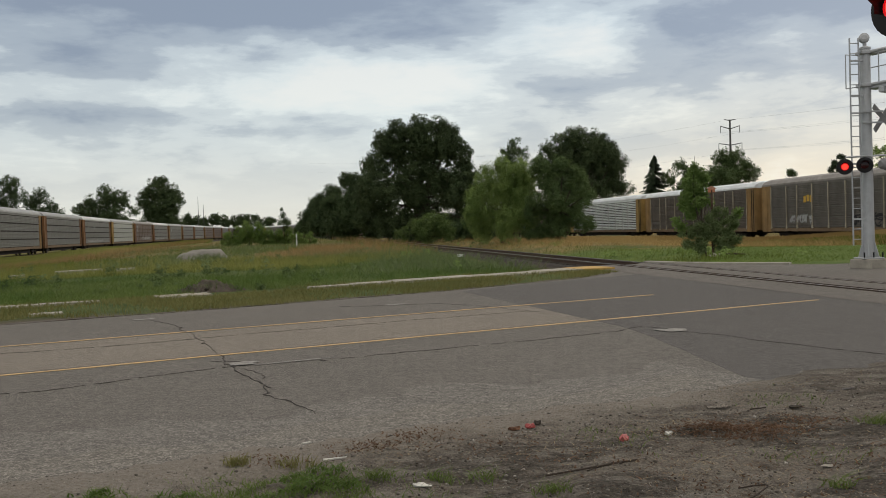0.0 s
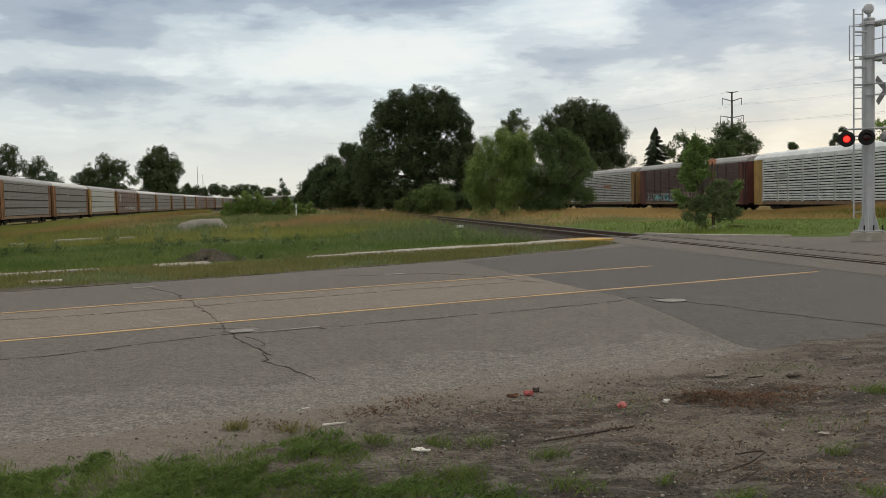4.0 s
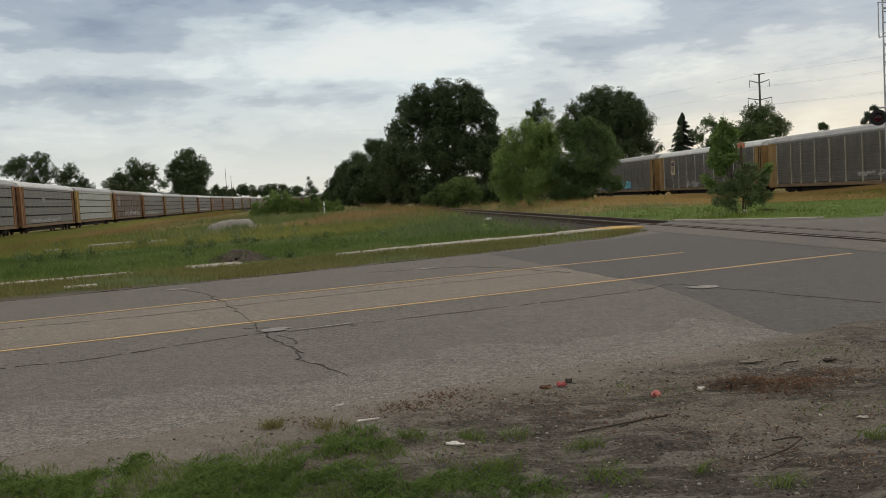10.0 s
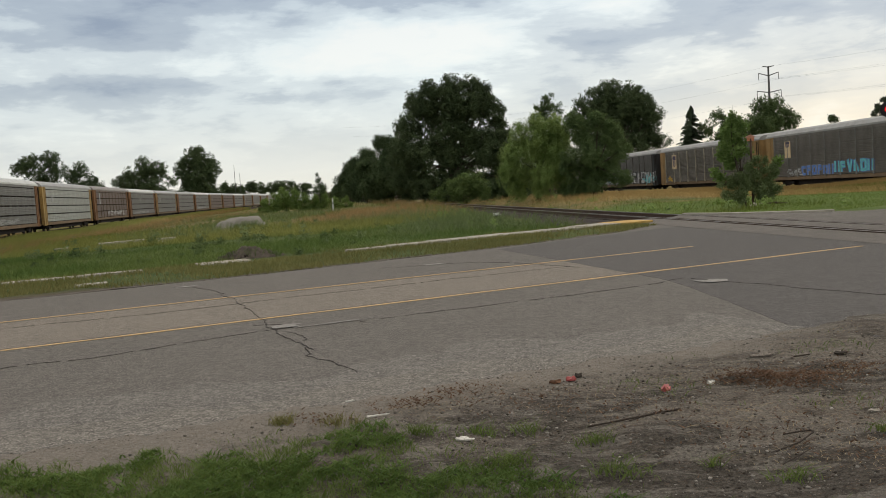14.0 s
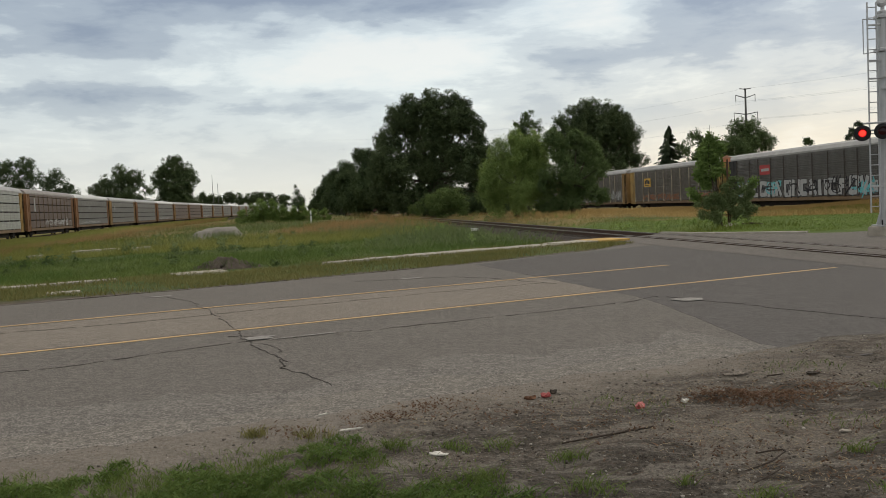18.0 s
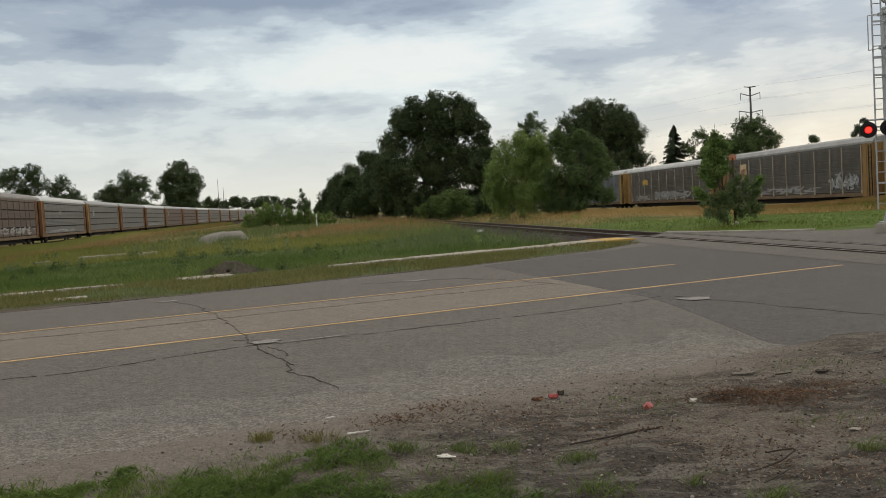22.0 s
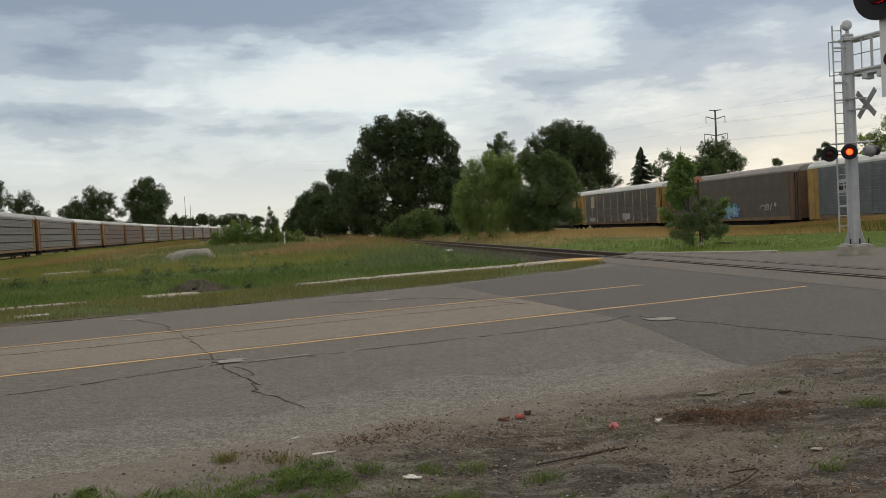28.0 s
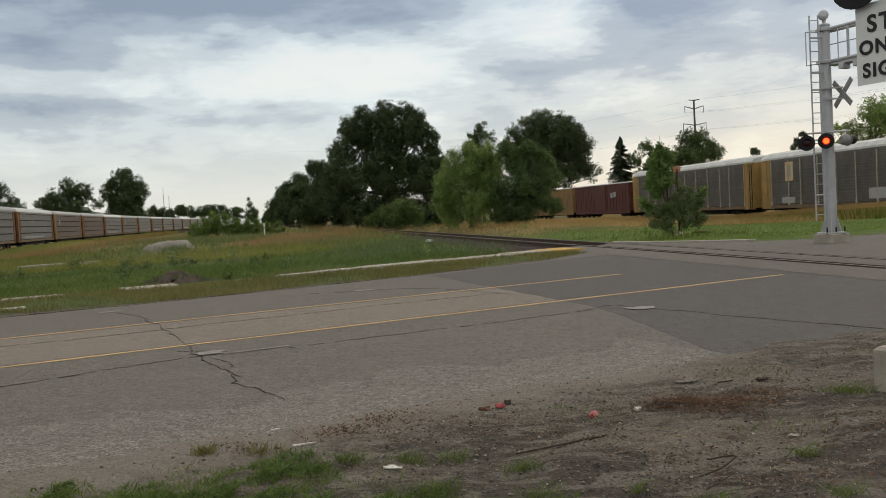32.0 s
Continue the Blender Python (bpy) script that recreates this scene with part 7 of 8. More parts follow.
field("dry_grass", "tall tan grass on the near bank of the empty track", GRASS_TAN, scatter_fan(90000, 33, 52, 190, lambda x, y, u, n, q: bank(x, y) & (q < smooth01(66, 84, y) * (0.35 + patchy(x, y, 0.4, 47)))), 0.7, 1.15, 0.03, 0.6, 33)
field("meadow_grass", "tall green grass on the near bank of the empty track", GRASS_FIELD, scatter_fan(50000, 34, 48, 170, lambda x, y, u, n, q: bank(x, y) & (x < track_x(y) - 3.2) & (q < smooth01(52, 70, y) * patchy(x, y, 0.4, 48))), 0.55, 1.05, 0.03, 0.6, 34)


def weed_clumps(name, label, mat, n, seed, y0, y1, rmin, rmax, keep):
    """Low leafy clumps in the grass."""
    x, y = scatter_fan(n, seed, y0, y1, keep)
    r = np.random.default_rng(seed)
    V, k = [], 0
    z = ground_z(x, y)
    F = []
    for i in range(len(x)):
        q = r.uniform(rmin, rmax)
        v, f = leaf_cloud([(x[i], y[i], z[i] + q * 0.35, q)], 54, 0.05 + 0.05 * q, int(seed * 1000 + i), 1.0, 0.3)
        v[:, 2] = np.maximum(v[:, 2], z[i] + 0.01)
        V.append(v)
        F.append(f + k)
        k += len(v)
    ob = new(name, raw_mesh(name, np.concatenate(V), np.concatenate(F), mat))
    return tagged(ob, label, "weeds", kind="stuff")


meadow_spot = lambda x, y, u, n, q: beyond(x, y, u, n) & left_of(x, y) & trackside(x, y) & heap(x, y)
weed_clumps("weeds", "low leafy green weeds in the meadow", LEAF_MID, 130, 71, 26, 60, 0.10, 0.26, meadow_spot)
weed_clumps("weeds", "grey-green tall weeds in the meadow", GRASS_BLUE, 260, 72, 34, 110, 0.2, 0.5, meadow_spot)
weed_clumps("weeds", "rank green weeds by the empty track", LEAF_BUSH, 520, 73, 36, 130, 0.15, 0.5, lambda x, y, u, n, q: beyond(x, y, u, n) & (np.abs(x - track_x(y)) > 3.6) & (np.abs(x - track_x(y)) < 8) & (q < 0.8))
weed_clumps("weeds", "dark green undergrowth at the foot of the wood", LEAF_MID, 1200, 74, 92, 190, 0.5, 1.3, lambda x, y, u, n, q: (x > track_x(y) + 4.5) & (x < track_x(y) + 14) & (near_line(x, y, RXY) > 6))

# ---- heaps and debris ----
def heap_mesh(w, d, h, seed, n=34):
    r = np.random.default_rng(seed)
    g = np.linspace(-1, 1, n)
    X, Y = np.meshgrid(g, g, indexing="ij")
    R = np.hypot(X, Y)
    Z = smooth01(0, 0.42, 1 - R) * h * (0.8 + (0.25 if h > 0.5 else -0.4) * X)
    for k in (3, 7, 13, 19):
        a, b = r.uniform(0, 6, 2)
        Z += (np.clip(1 - R, 0, 1) ** 0.5) * h * (0.22 if h > 0.5 else 1.5) / k * np.sin(k * X + a) * np.sin(k * Y + b) * 2
    Z += (R < 0.95) * r.normal(0, (0.28 if h < 0.5 else 0.03) * h, Z.shape)
    Z[R > 0.98] = -0.15
    v = np.stack([X * w, Y * d, Z], -1).reshape(-1, 3)
    i, j = np.meshgrid(np.arange(n - 1), np.arange(n - 1), indexing="ij")
    f = np.stack([i * n + j, (i + 1) * n + j, (i + 1) * n + j + 1, i * n + j + 1], -1).reshape(-1, 4)
    return v, f


for x, y, w, d, h, mat, lab, nm in ((-16.0, 64.5, 2.25, 1.7, 0.85, MAT_SANDHEAP, "grey sand and rubble heap in the meadow", "rubble_mound"), (-6.5, 27.6, 1.15, 0.75, 0.17, MAT_MOUND, "dark heap of turned soil in the grass", "soil_mound")):
    ob = new(nm, raw_mesh(nm, *heap_mesh(w, d, h, 5), mat))
    ob.matrix_world = pose(x, y, float(ground_z(np.array([x]), np.array([y]))[0]))
    tagged(ob, lab, "heap")


def pebble(r, s):
    """A lumpy little stone."""
    t = (1 + 5 ** 0.5) / 2
    v = np.array([(-1, t, 0), (1, t, 0), (-1, -t, 0), (1, -t, 0), (0, -1, t), (0, 1, t), (0, -1, -t), (0, 1, -t), (t, 0, -1), (t, 0, 1), (-t, 0, -1), (-t, 0, 1)]) / 1.9
    v = v * r.uniform(0.6, 1.25, (12, 1)) * np.array([1, r.uniform(0.6, 1), r.uniform(0.45, 0.8)]) * s
    return v


ICO = np.array([(0, 11, 5), (0, 5, 1), (0, 1, 7), (0, 7, 10), (0, 10, 11), (1, 5, 9), (5, 11, 4), (11, 10, 2), (10, 7, 6), (7, 1, 8), (3, 9, 4), (3, 4, 2), (3, 2, 6), (3, 6, 8), (3, 8, 9), (4, 9, 5), (2, 4, 11), (6, 2, 10), (8, 6, 7), (9, 8, 1)])


OCTA = np.array([(0, 2, 4), (2, 1, 4), (1, 3, 4), (3, 0, 4), (2, 0, 5), (1, 2, 5), (3, 1, 5), (0, 3, 5)])


def gravel(name, label, n, seed, umin, umax, nmin, nmax, smin, smax, keep):
    mat = {"gravel": MAT_STONE, "stone_chips": MAT_BLOCK}.get(name, MAT_DIRTHEAP)
    lift = 0.2 if name == "earth_clods" else 0.0
    r = np.random.default_rng(seed)
    x, y = scatter(n, seed, umin, umax, nmin, nmax, keep)
    V, F, k = [], [], 0
    z = ground_z(x, y)
    for i in range(len(x)):
        s = smin * (smax / smin) ** (r.uniform() ** 2.2)
        a = r.uniform(0, 6.28)
        if s < 0.011:
            p = np.array([(1, 0, 0), (-1, 0, 0), (0, 1, 0), (0, -1, 0), (0, 0, 1), (0, 0, -1)]) * r.uniform(0.6, 1.2, (6, 1)) * np.array([1, 0.8, 0.65]) * s + r.normal(0, 0.15 * s, (6, 3))
            F.append(OCTA + k)
        else:
            p = pebble(r, s)
            F.append(ICO + k)
        k += len(p)
        c, q = math.cos(a), math.sin(a)
        up = lift * max(0.0, 1 - np.hypot((x[i] + 6.5) / 1.15, (y[i] - 27.6) / 0.75))
        V.append(np.stack([p[:, 0] * c - p[:, 1] * q + x[i], p[:, 0] * q + p[:, 1] * c + y[i], p[:, 2] + z[i] + s * 0.2 + up], 1))
    ob = new(name, raw_mesh(name, np.concatenate(V), np.concatenate(F), mat))
    return tagged(ob, label, "gravel", kind="stuff")


gravel("gravel", "small stones strewn over the dirt verge", 34000, 17, -3.0, 10.0, 3.2, 7.2, 0.0025, 0.018, lambda x, y, u, n, q: (q < (0.3 + 0.9 * patchy(x, y, 1.5, 8)) * np.where(n > 6.3, 0.4, 1.0)) & ((n > 6.4 - 0.28 * u) | (u > 2.2)))
gravel("stone_chips", "pale chips of stone trodden into the dirt", 6000, 57, -0.5, 10.0, 3.2, 6.8, 0.0022, 0.008, lambda x, y, u, n, q: (q < patchy(x, y, 2.4, 58)) & ((n > 6.4 - 0.28 * u) | (u > 2.2)))
gravel("soil_crumbs", "dark crumbs of soil on the dirt verge", 5000, 27, -1.0, 10.0, 3.2, 6.1, 0.004, 0.014, lambda x, y, u, n, q: (q < 0.9 * patchy(x, y, 1.9, 18)) & ((n > 6.4 - 0.28 * u) | (u > 2.2)))
gravel("earth_clods", "dark clods on the soil heap", 900, 19, 3.6, 8.4, 26.0, 30.0, 0.025, 0.11, lambda x, y, u, n, q: np.hypot((x + 6.85) / 1.1, (y - 27.4) / 0.75) < 0.35 + 0.55 * q)
gravel("gravel", "loose grit along the road edge", 14000, 18, -5.0, 10.0, 5.9, 7.7, 0.0025, 0.009, lambda x, y, u, n, q: q < np.clip(1.0 - (n - 6.9) * 1.3, 0.06, 0.9) * (0.4 + 0.6 * patchy(x, y, 3.0, 29)))


def stick(pts, r, label):
    mb = MB()
    for (p, q) in zip(pts[:-1], pts[1:]):
        mb.tube(p, q, r, r * 0.8, 6)
    solid("stick", mb, MAT_WOOD, label, "stick")


stick([(0.80, 5.90, 0.03), (1.02, 5.98, 0.035), (1.25, 6.05, 0.045), (1.50, 6.18, 0.04)], 0.0075, "long dead stick lying on the dirt")
stick([(1.76, 5.10, 0.03), (1.98, 5.24, 0.04), (2.13, 5.40, 0.05), (2.13, 5.44, 0.05), (2.05, 5.44, 0.045), (1.95, 5.42, 0.04)], 0.006, "bent brown stick folded back on the dirt")
stick([(1.10, 5.98, 0.03), (1.30, 6.10, 0.045), (1.49, 6.15, 0.04)], 0.005, "thin dead stick beside the longer one")
stick([(1.75, 4.89, 0.03), (1.98, 5.09, 0.04)], 0.004, "thin dead twig lying on the dirt")
stick([(2.9, 7.72, 0.03), (3.05, 7.75, 0.035)], 0.008, "short dark twig by the road edge")


def scrap(x, y, w, d, h, turn, mat, label, cat, nm):
    r = np.random.default_rng(int(1000 * (x + y)))
    mb = MB()
    n = 13
    top = [(w * (0.7 + 0.5 * r.uniform()) * math.cos(t), d * (0.7 + 0.5 * r.uniform()) * math.sin(t), h * r.uniform(0.15, 1.25)) for t in np.linspace(0, 6.28, n, endpoint=False)]
    bot = [(a * 0.9, b * 0.9, 0.0) for a, b, c in top]
    mb.add(top + bot + [(0, 0, h)], [(i, (i + 1) % n, 2 * n) for i in range(n)] + [(n + i, n + (i + 1) % n, (i + 1) % n, i) for i in range(n)])
    ob = solid(nm, mb, mat, label, cat)
    ob.matrix_world = pose(x, y, float(ground_z(np.array([x]), np.array([y]))[0]) + 0.004, 0, 0, turn)


scrap(0.877, 7.326, 0.042, 0.03, 0.03, 20, MAT_SCRAP, "crumpled faded red plastic scrap on the dirt", "litter", "plastic_scrap")
scrap(1.57, 6.90, 0.066, 0.04, 0.04, 60, MAT_SCRAP, "crumpled faded red plastic scrap on the dirt", "litter", "plastic_scrap")
scrap(-0.05, 5.76, 0.075, 0.03, 0.015, -20, MAT_PAPER, "crumpled dirty white paper in the grass", "litter", "paper_scrap")
scrap(-0.7, 6.51, 0.10, 0.012, 0.012, 20, MAT_PAPER, "thin strip of white litter on the dirt", "litter", "paper_scrap")
scrap(1.95, 6.98, 0.03, 0.025, 0.025, 20, MAT_PAPER, "small white scrap on the dirt", "litter", "paper_scrap")
scrap(-0.99, 7.17, 0.04, 0.012, 0.012, 20, MAT_PAPER, "small white scrap on the dirt", "litter", "paper_scrap")
scrap(0.73, 7.29, 0.055, 0.028, 0.025, 5, MAT_DEADLEAF, "curled rust-brown dead leaf on the dirt", "leaf", "dead_leaf")
scrap(0.95, 7.42, 0.03, 0.03, 0.03, 5, MAT_DIRTHEAP, "dark clod of earth beside the road", "clod", "earth_clod")
scrap(2.64, 7.86, 0.12, 0.05, 0.018, 15, MAT_PALE, "flat broken slab of pale asphalt", "rubble", "asphalt_chunk")
scrap(3.3, 7.7, 0.06, 0.04, 0.016, 5, MAT_DIRTHEAP, "dark clod of earth beside the road", "clod", "earth_clod")
scrap(2.75, 5.9, 0.05, 0.03, 0.012, 5, MAT_BLOCK, "pale flat stone in the dirt", "stone", "flat_stone")

# ---- crossing signals ----
def glow(name, color, power):
    m = bpy.data.materials.new(name)
    m.use_nodes = True
    t = m.node_tree
    p = t.nodes["Principled BSDF"]
    p.inputs["Base Color"].default_value = (*mul(color, 0.3), 1)
    p.inputs["Emission Color"].default_value = (*color, 1)
    p.inputs["Emission Strength"].default_value = power
    return m


GLOW_RED = glow("lit_red_lamp", (0.62, 0.006, 0.010), 1.0)
GLOW_HOT = glow("lit_amber_core", (1.0, 0.13, 0.015), 2.2)
GLOW_CORE = glow("lit_red_core", (1.0, 0.045, 0.025), 1.5)
MAT_LENS = m_plain("unlit_red_lens", (0.035, 0.004, 0.005), 0.15, 0, 0.1)
FLASHERS = []
TURN = pose(0, 0, 0, 90, 0, 0)  # z axis to -y


def flasher(name, parent, at, phase, big=1.0, hot=False):
    """A round crossing lamp: black disc, hood and an added two-sided disc, turned glowing side forward to imitate
    flashing.
    """
    lamp = part(name, MB().lathe([(0.30 * big, 0.0), (0.30 * big, 0.012), (0.13, 0.02), (0.13, 0.0)], at @ TURN, 28), MAT_BLACK, parent, "black round lamp with deep hood")
    hood, prof = MB(), []
    n = 16
    for k in range(n + 1):
        a = math.radians(-15 + 210 * k / n)
        for r, d in ((0.155, 0.02), (0.155, 0.20 if 15 < math.degrees(a) < 165 else 0.12), (0.147, 0.20 if 15 < math.degrees(a) < 165 else 0.12), (0.147, 0.02)):
            prof.append(at @ Vector((r * math.cos(a), -d, r * math.sin(a))))
    hood.add(prof, [(4 * k + j, 4 * k + 4 + j, 4 * k + 4 + (j + 1) % 4, 4 * k + (j + 1) % 4) for k in range(n) for j in range(4)])
    part("hood", hood, MAT_BLACK, lamp)
    part("housing", MB().lathe([(0.16, -0.22), (0.17, -0.05), (0.14, -0.004)], at @ TURN, 20), MAT_BLACK, lamp)
    me = MB().lathe([(0.118, 0.004), (0.118, 0.010), (0.02, 0.022)], TURN, 24).mesh("lamp_face", GLOW_RED)
    spin = new("lamp_face", me)
    spin.parent = lamp
    spin["label"] = "lit red lamp face"
    back = MB().lathe([(0.02, -0.022), (0.118, -0.010), (0.118, -0.002)], TURN, 24)
    nb = len(me.polygons)
    both = MB()
    both.v = [tuple(v.co) for v in me.vertices]
    both.f = [tuple(p.vertices) for p in me.polygons]
    both.add([Vector(p) for p in back.v], back.f)
    nf = len(both.f)
    core = MB().lathe([(0.092, 0.014), (0.088, 0.024), (0.02, 0.026)], TURN, 20)
    both.add([Vector(p) for p in core.v], core.f)
    spin.data = both.mesh("lamp_face", GLOW_RED)
    spin.data.materials.append(MAT_LENS)
    spin.data.materials.append(GLOW_HOT if hot else GLOW_CORE)
    for i, p in enumerate(spin.data.polygons):
        p.material_index = 0 if i < nb else (1 if i < nf else 2)
    FLASHERS.append((spin, at @ Matrix.Translation((0, -0.035, 0)), phase))
    return lamp


MAT_BOARD = m_plain("dull_board_back", (0.27, 0.27, 0.27), 0.7, 0.1, 0.15, 4)


def far_signal():
    bx, by = 14.71, 28.35
    s = thing("crossing_signal_mast", (bx, by, 0), "galvanised cantilever crossing mast with ladder and red lamps", "crossing signal")
    part("foundation", MB().box(-0.40, 0.40, -0.40, 0.40, -0.4, 0.30, pose(0, 0, 0, 0, 0, 25), bevel=0.03), MAT_BLOCK, s, "concrete foundation block")
    part("base_plate", MB().box(-0.34, 0.34, -0.34, 0.34, 0.30, 0.35, bevel=0.01), MAT_GALV, s)
    gus = MB()
    for k in range(6):
        a = k * math.pi / 3
        c, q = math.cos(a), math.sin(a)
        gus.add([(c * 0.17, q * 0.17, 0.36), (c * 0.36, q * 0.36, 0.36), (c * 0.17, q * 0.17, 1.0), (c * 0.17 - q * 0.02, q * 0.17 + c * 0.02, 0.36), (c * 0.36 - q * 0.02, q * 0.36 + c * 0.02, 0.36), (c * 0.17 - q * 0.02, q * 0.17 + c * 0.02, 1.0)], [(0, 1, 2), (5, 4, 3), (0, 3, 4, 1), (1, 4, 5, 2), (2, 5, 3, 0)])
    part("gussets", gus, MAT_GALV, s)
    for dx, dy in ((-0.30, -0.30), (0.30, -0.30), (0.0, -0.31), (0.30, 0.30)):
        part("anchor_bolt", MB().tube((dx, dy, 0.3), (dx, dy, 0.52), 0.025, None, 6), MAT_BLACK, s)
    part("mast", MB().tube((0, 0, 0.36), (0, 0, 7.14), 0.188, 0.165, 24), MAT_GALV, s, smooth=False)
    part("cap", MB().lathe([(0.185, 7.14), (0.185, 7.19), (0.06, 7.24), (0.06, 7.36)], None, 20), MAT_GALV, s)
    part("bell", MB().lathe([(0.05, -0.09), (0.155, -0.08), (0.165, 0.0), (0.155, 0.06), (0.08, 0.09)], pose(-0.04, -0.05, 7.49) @ pose(0, 0, 0, 80, 0, -25), 24), MAT_GALV, s, "round silver bell on the mast top")
    # ladder on the outer side
    lx0, lx1, ly = -0.56, -0.27, -0.12
    lad = part("ladder", MB().box(lx0 - 0.016, lx0 + 0.016, ly - 0.025, ly + 0.025, 0.75, 7.48), MAT_GALV, s)
    part("stile", MB().box(lx1 - 0.016, lx1 + 0.016, ly - 0.025, ly + 0.025, 0.75, 7.48), MAT_GALV, lad)
    rung = MB().tube((lx0, ly, 0), (lx1, ly, 0), 0.016, None, 6).mesh("rung", MAT_GALV)
    for z in np.arange(0.95, 7.45, 0.335):
        part("rung", rung, None, lad, at=Matrix.Translation((0, 0, z)))
    for z in (1.6, 3.4, 5.05, 5.6, 6.75):
        part("ladder_bracket", MB().box(lx0, -0.15, ly - 0.02, ly + 0.05, z - 0.02, z + 0.03), MAT_GALV, s)
    part("guard_rail", MB().tube((-0.70, ly, 5.85), (-0.70, ly, 6.95), 0.018).tube((-0.70, ly, 5.85), (-0.3, ly, 5.9), 0.016).tube((-0.70, ly, 6.95), (-0.25, ly, 6.92), 0.016), MAT_GALV, s)
    # cantilever arm out over the road
    a = Vector((0.50, -0.866, 0))
    for z, nm in ((7.02, "upper_chord"), (5.96, "lower_chord")):
        p = Vector((0, 0, z))
        part(nm, MB().tube(p + a * 0.1, p + a * 7.5 + Vector((0, 0, 0.25)), 0.055, 0.05, 10), MAT_GALV, s)
        q = Vector((0.36, 0.22, z))
        part(nm, MB().tube(q + a * 0.0, q + a * 7.5 + Vector((0, 0, 0.25)), 0.06, 0.05, 8), MAT_GALV, s)
    for k in range(1, 21):
        p = a * (0.12 + 0.35 * k) + Vector((0, 0, 0.0117 * k))
        part("baluster", MB().tube(p + Vector((0, 0, 5.96)), p + Vector((0, 0, 7.02)), 0.02 if k % 2 else 0.045, None, 6), MAT_GALV, s)
    part("mid_rail", MB().tube(Vector((0, 0, 6.5)) + a * 0.15, Vector((0, 0, 6.72)) + a * 7.4, 0.018, None, 6), MAT_GALV, s)
    for d in (0.55, 1.05):
        part("bracket", MB().box(d - 0.09, d + 0.09, -0.10, 0.30, 5.66, 5.84, pose(0.05, 0, 0, 0, 0, -60), bevel=0.02), MAT_GALV, s, "bracket under the walkway")
    part("walkway", MB().box(0, 7.4, -0.05, 0.45, 5.84, 5.90, pose(0.05, 0, 0, 0, 0, -60)), MAT_GALV, s)
    for z in (5.96, 7.02):
        part("clamp", MB().box(-0.21, 0.32, -0.22, 0.22, z - 0.06, z + 0.06, bevel=0.02), MAT_GALV, s)
    # crossbuck seen from behind and beside
    for tilt in (42, -42):
        part("crossbuck_board", MB().box(-0.015, 0.015, -0.60, 0.60, -0.09, 0.09, pose(0.42 - 0.03 * (tilt > 0), -0.28, 4.90) @ pose(0, 0, 0, 0, 0, 7) @ pose(0, 0, 0, tilt, 0, 0)), MAT_BOARD, s, "grey back of a crossbuck board")
    for z in (4.70, 5.06):
        part("crossbuck_strap", MB().box(-0.25, 0.44, -0.27, -0.2, z, z + 0.05), MAT_GALV, s)
    # lamp bar, two lamps to the road on this side and one to the far side
    part("lamp_bar", MB().tube((-0.85, -0.28, 3.62), (0.62, -0.28, 3.66), 0.03).tube((0, -0.2, 3.5), (0, -0.28, 3.64), 0.05), MAT_GALV, s)
    face = pose(0, 0, 0, 0, 0, -25)
    flasher("lamp", s, pose(-0.98, -0.50, 3.30) @ face, 0, 0.84)
    flasher("lamp", s, pose(-0.34, -0.52, 3.34) @ face, 1, 0.84, True)
    rear = pose(0.46, -0.35, 3.36) @ pose(0, 0, 0, 0, 0, 108)
    lamp = part("rear_lamp", MB().lathe([(0.21, 0.0), (0.21, 0.012), (0.15, 0.02), (0.12, 0.0)], rear @ TURN, 28), MAT_BOARD, s, "grey back of a lamp facing away")
    part("housing", MB().lathe([(0.10, -0.26), (0.17, -0.18), (0.18, -0.01)], rear @ TURN, 20), MAT_BOARD, lamp)
    part("hood", MB().lathe([(0.15, 0.02), (0.155, 0.26), (0.145, 0.26)], rear @ TURN, 20), MAT_BLACK, lamp)
    return s


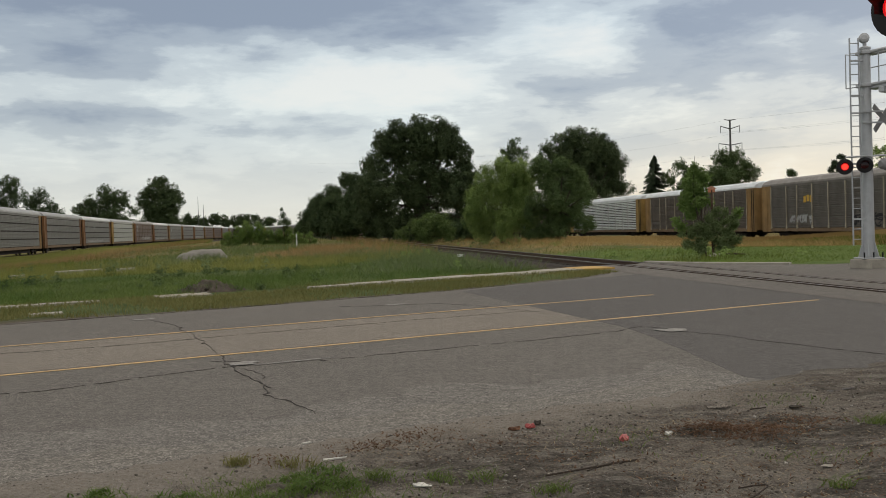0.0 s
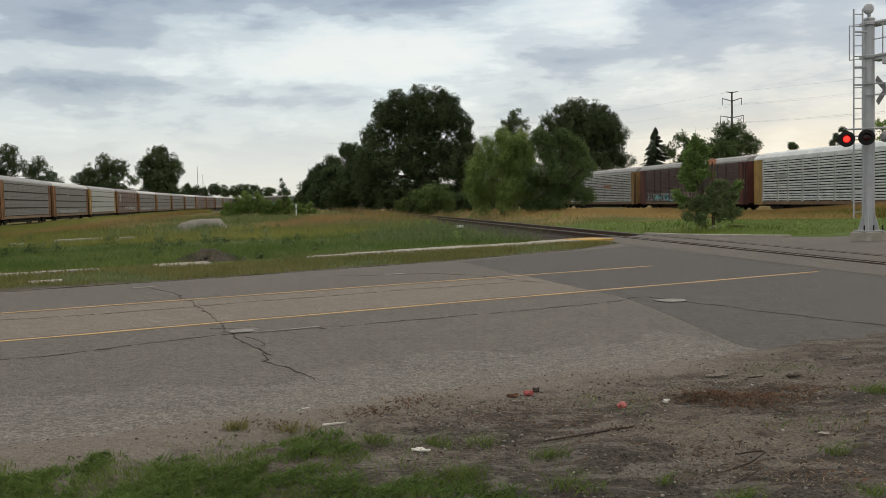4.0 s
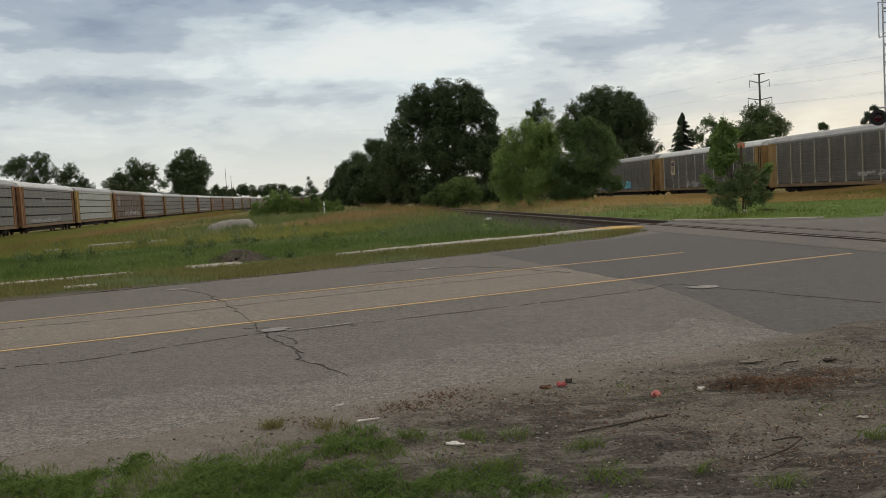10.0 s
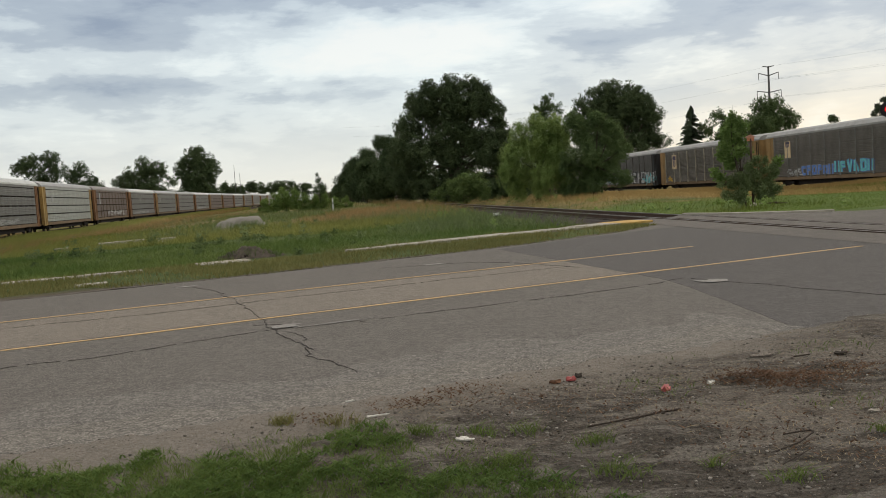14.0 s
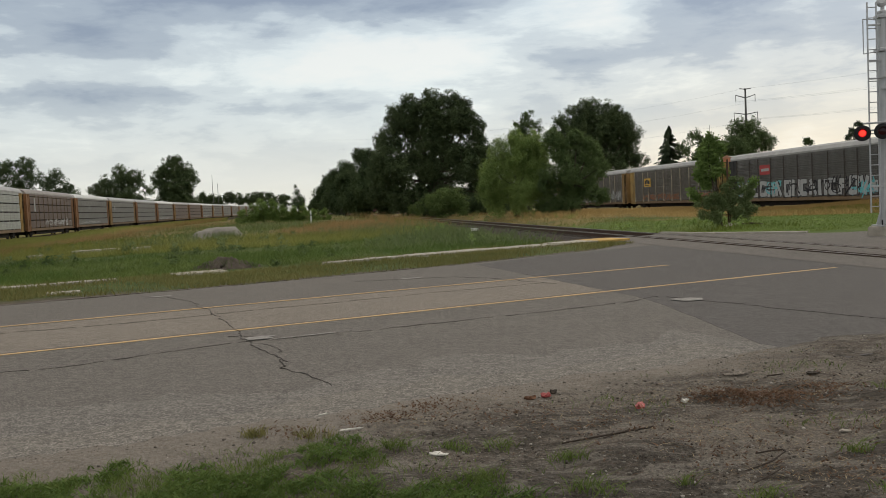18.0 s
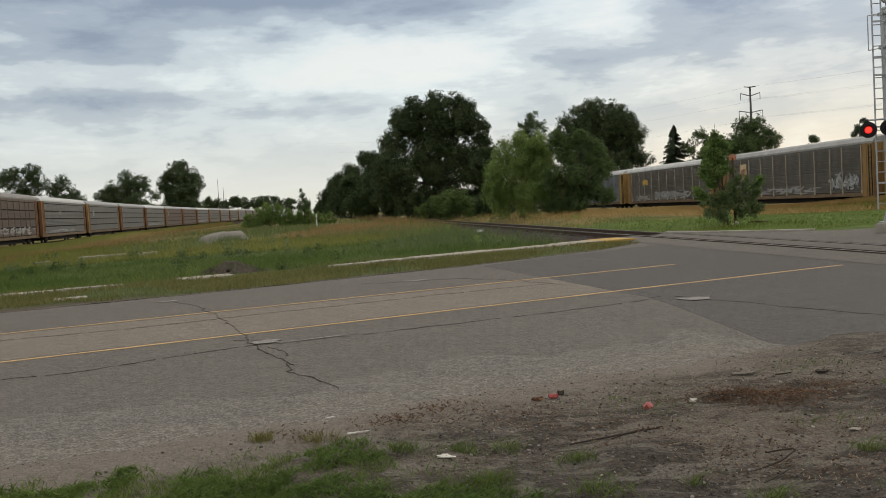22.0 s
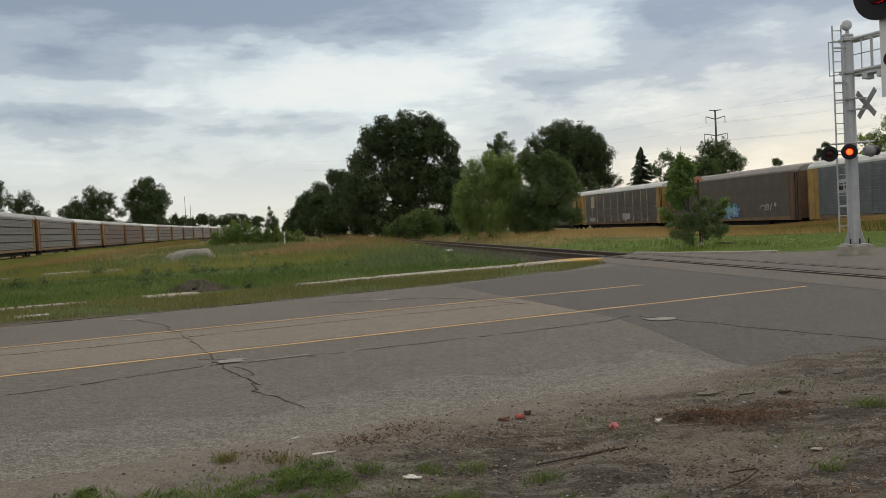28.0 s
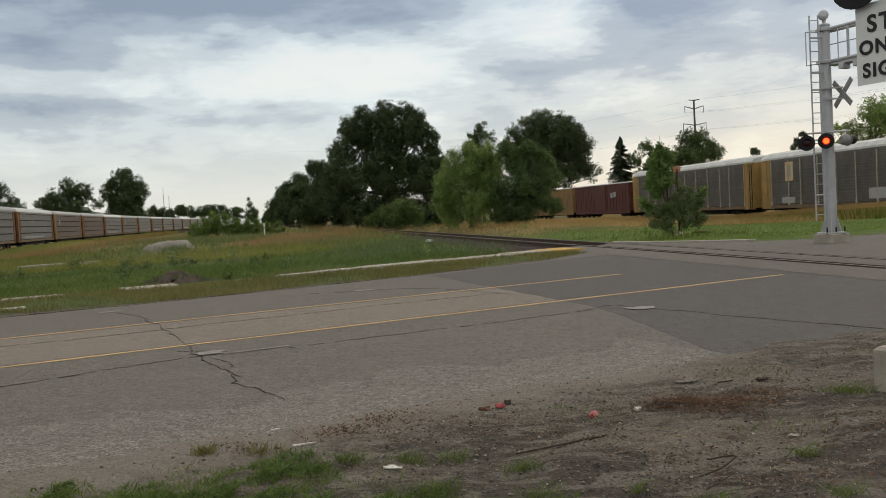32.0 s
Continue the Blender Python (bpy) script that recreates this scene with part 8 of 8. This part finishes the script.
def near_signal():
    w = Vector((0.4243, -0.9055, 0))
    face = pose(0, 0, 0, 0, 0, math.degrees(math.atan2(w.y, w.x)))
    c = Vector((4.30, 6.96, 0))
    s = thing("crossing_signal", tuple(c), "near crossing signal with white sign and round lamps", "crossing signal")
    part("foundation", MB().box(-0.25, 0.24, -0.20, 0.28, -0.3, 0.38, face, bevel=0.03), MAT_BLOCK, s, "pale concrete foundation block")
    part("mast", MB().tube((0, 0, 0.38), (0, 0, 4.6), 0.065, 0.06, 16), MAT_GALV, s)
    part("lamp_bar", MB().box(-0.5, 0.5, 0.02, 0.08, 3.40, 3.46, face), MAT_BLACK, s)
    sign = part("sign", MB().box(-0.38, 0.38, -0.10, -0.097, 2.57, 3.24, face, bevel=0.0), MAT_SIGN, s, "white sign reading STOP ON RED SIGNAL")
    for txt, z, size in (("STOP", 3.06, 0.195), ("ON RED", 2.87, 0.16), ("SIGNAL", 2.68, 0.16)):
        row, adv = [], 0.0
        for ch in txt:
            if ch == " ":
                adv += 0.07
                continue
            cu = bpy.data.curves.new("letter", "FONT")
            cu.body, cu.size, cu.align_y, cu.extrude, cu.offset = ch, size, "CENTER", 0.002, 0.005
            ob = new("letter", cu)
            dg = bpy.context.evaluated_depsgraph_get()
            me = bpy.data.meshes.new_from_object(ob.evaluated_get(dg))
            bpy.data.objects.remove(ob)
            me.materials.clear()
            me.materials.append(MAT_LETTER)
            xs = [v.co.x for v in me.vertices]
            row.append((me, adv - min(xs)))
            adv += max(xs) - min(xs) + 0.022
        for me, x in row:
            part("letter", me, None, sign, at=face @ Matrix.Translation((x - adv / 2, -0.105, z)) @ TURN)
    flasher("lamp", s, face @ pose(-0.33, -0.14, 3.46), 0, 0.85)
    flasher("lamp", s, face @ pose(0.35, -0.14, 3.46), 1, 0.85)
    part("crossbuck_board", MB().box(-0.6, 0.6, -0.02, 0.0, -0.11, 0.11, face @ pose(0, -0.09, 4.2) @ pose(0, 0, 0, 0, 45, 0)), MAT_SIGN, s)
    part("crossbuck_board", MB().box(-0.6, 0.6, -0.02, 0.0, -0.11, 0.11, face @ pose(0, -0.115, 4.2) @ pose(0, 0, 0, 0, -45, 0)), MAT_SIGN, s)


far_signal()
near_signal()

# ---- small things on the far side ----
def marker_posts():
    x, y = -14.9, 107.0
    z = float(ground_z(np.array([x]), np.array([y]))[0])
    t = thing("marker_post", (x, y, z), "white marker post with dark bands in the meadow", "post")
    part("post", MB().box(-0.07, 0.07, -0.05, 0.05, 0, 1.75, bevel=0.01), MAT_SIGN, t)
    part("band", MB().box(-0.075, 0.075, -0.056, 0.056, 1.1, 1.25), MAT_LETTER, t)
    x, y = 2.27, 49.0
    t = thing("track_marker", (x, y, -0.1), "low white track marker on a dark stub", "marker")
    part("plate", MB().box(-0.2, 0.2, -0.02, 0.02, 0.22, 0.36, bevel=0.008), MAT_SIGN, t)
    part("stub", MB().box(-0.1, 0.1, -0.02, 0.02, 0.0, 0.22), MAT_LETTER, t)
    t = thing("reflector_board", (14.36, 42.6, -0.1), "faded orange board fixed on a stake in the sapling", "sign")
    part("board", MB().box(-0.17, 0.17, -0.02, 0.02, 3.18, 3.36, bevel=0.01), m_plain("faded_orange_board", (0.55, 0.22, 0.12), 0.6), t)
    part("stake", MB().box(-0.04, 0.04, -0.03, 0.03, 0.0, 3.3), m_plain("rusty_brown_stake", (0.085, 0.05, 0.036), 0.8), t)
    part("roof_cap", MB().add([(-0.26, -0.04, 3.36), (0.26, -0.04, 3.36), (0, -0.04, 3.50), (-0.26, 0.04, 3.36), (0.26, 0.04, 3.36), (0, 0.04, 3.50)], [(0, 1, 2), (5, 4, 3), (0, 3, 4, 1), (1, 4, 5, 2), (2, 5, 3, 0)]), m_plain("pinkish_cap", (0.48, 0.24, 0.16), 0.6), t)


marker_posts()

stick([(14.5, 42.0, 0.02), (15.1, 42.0, 0.08), (15.8, 42.1, 0.0)], 0.06, "dark dead branch lying beside the sapling")
for x, y, s in ((14.2, 41.9, 0.16), (14.45, 41.85, 0.13), (14.0, 41.95, 0.10)):
    scrap(x, y, s, s * 0.7, s, 30 * x, MAT_BLOCK, "pale stone at the foot of the sapling", "stone", "stone")


def pylon(x, y, top, label):
    t = thing("power_pole", (x, y, 0), label, "power pole")
    part("pole", MB().tube((0, 0, 0), (0, 0, top), 0.45, 0.22, 10), MAT_PYLON, t)
    for z, h, tip, drop in ((top - 0.1, 1.55, 0.12, 0.0), (top - 2.4, 2.6, 0.7, 1.8), (top - 6.8, 3.15, 0.45, 2.0)):
        part("crossarm", MB().tube((-h, 0, z + tip), (0, 0, z - 0.1), 0.10, 0.14, 6).tube((h, 0, z + tip), (0, 0, z - 0.1), 0.10, 0.14, 6), MAT_PYLON, t)
        if drop:
            for sx in (-h, h):
                part("insulator", MB().tube((sx, 0, z + tip), (sx, 0, z + tip - drop), 0.08, 0.08, 6), MAT_PYLON, t)


pylon(84.7, 235, 28.6, "tall steel power pole with two pairs of arms")
cable = MB()
for z, dx in ((28.6, 0), (25.1, 2.6), (25.1, -2.6), (20.3, 3.15), (20.3, -3.15)):
    p, q = Vector((84.7 + dx, 235, z)), Vector((165 + dx, 105, z + 2))
    last = p
    for k in range(1, 15):
        f = k / 14
        c = p.lerp(q, f) - Vector((0, 0, 9 * f * (1 - f)))
        cable.tube(last, c, 0.014, None, 4, False)
        last = c
for z, dx in ((28.6, 0), (25.1, 2.6), (20.3, 3.15)):
    p, q = Vector((84.7 + dx, 235, z)), Vector((-40 + dx, 330, z - 1))
    last = p
    for k in range(1, 15):
        f = k / 14
        c = p.lerp(q, f) - Vector((0, 0, 14 * f * (1 - f)))
        cable.tube(last, c, 0.012, None, 4, False)
        last = c
solid("power_cable", cable, MAT_PYLON, "sagging power cables running from the pole", "cable", kind="stuff")
for x, top in ((-111.9, 22.0), (-109.3, 17.5)):
    t = thing("radio_mast", (x, 450, 0), "thin distant radio mast above the woods", "mast")
    part("mast", MB().tube((0, 0, 0), (0, 0, top), 0.22, 0.10, 6), MAT_PYLON, t)


# ---- everything that moves ----
def lit(t, phase):
    return (math.floor((t + 0.605) / 0.6635) % 2 == 1) == (phase == 1)


def motions():
    for cars, q, rail, place in ((TRAIN_RIGHT, RIGHT, RAIL_RIGHT, lead), (TRAIN_LEFT, LEFT, RAIL_LEFT, drift)):
        for car, off, half in cars:
            walk(car, [(t, car_pose(q, off + place(t) * CAR, half, rail)) for t in np.arange(0, 32.01, 1.0)])
    for spin, at, phase in FLASHERS:
        flip = [(0.0, 0.0 if lit(0.0, phase) else 180.0)]
        k = 1
        while True:
            t = k * 0.6635 - 0.605
            k += 1
            if t > 31.95:
                break
            if t < 0.02:
                continue
            a = flip[-1][1]
            f = round(t * 30)
            s = round(f / 30) * 30
            if f - 2 <= s <= f + 2:
                f = s + 1 if s < t * 30 else s - 2
            flip += [((f - 1) / 30, a), (f / 30, a + 60), ((f + 1) / 30, a + 120), ((f + 2) / 30, a + 180)]
        flip.append((32.0, flip[-1][1]))
        walk(spin, [(t, at @ pose(0, 0, 0, 0, 0, a % 360)) for t, a in flip])


motions()
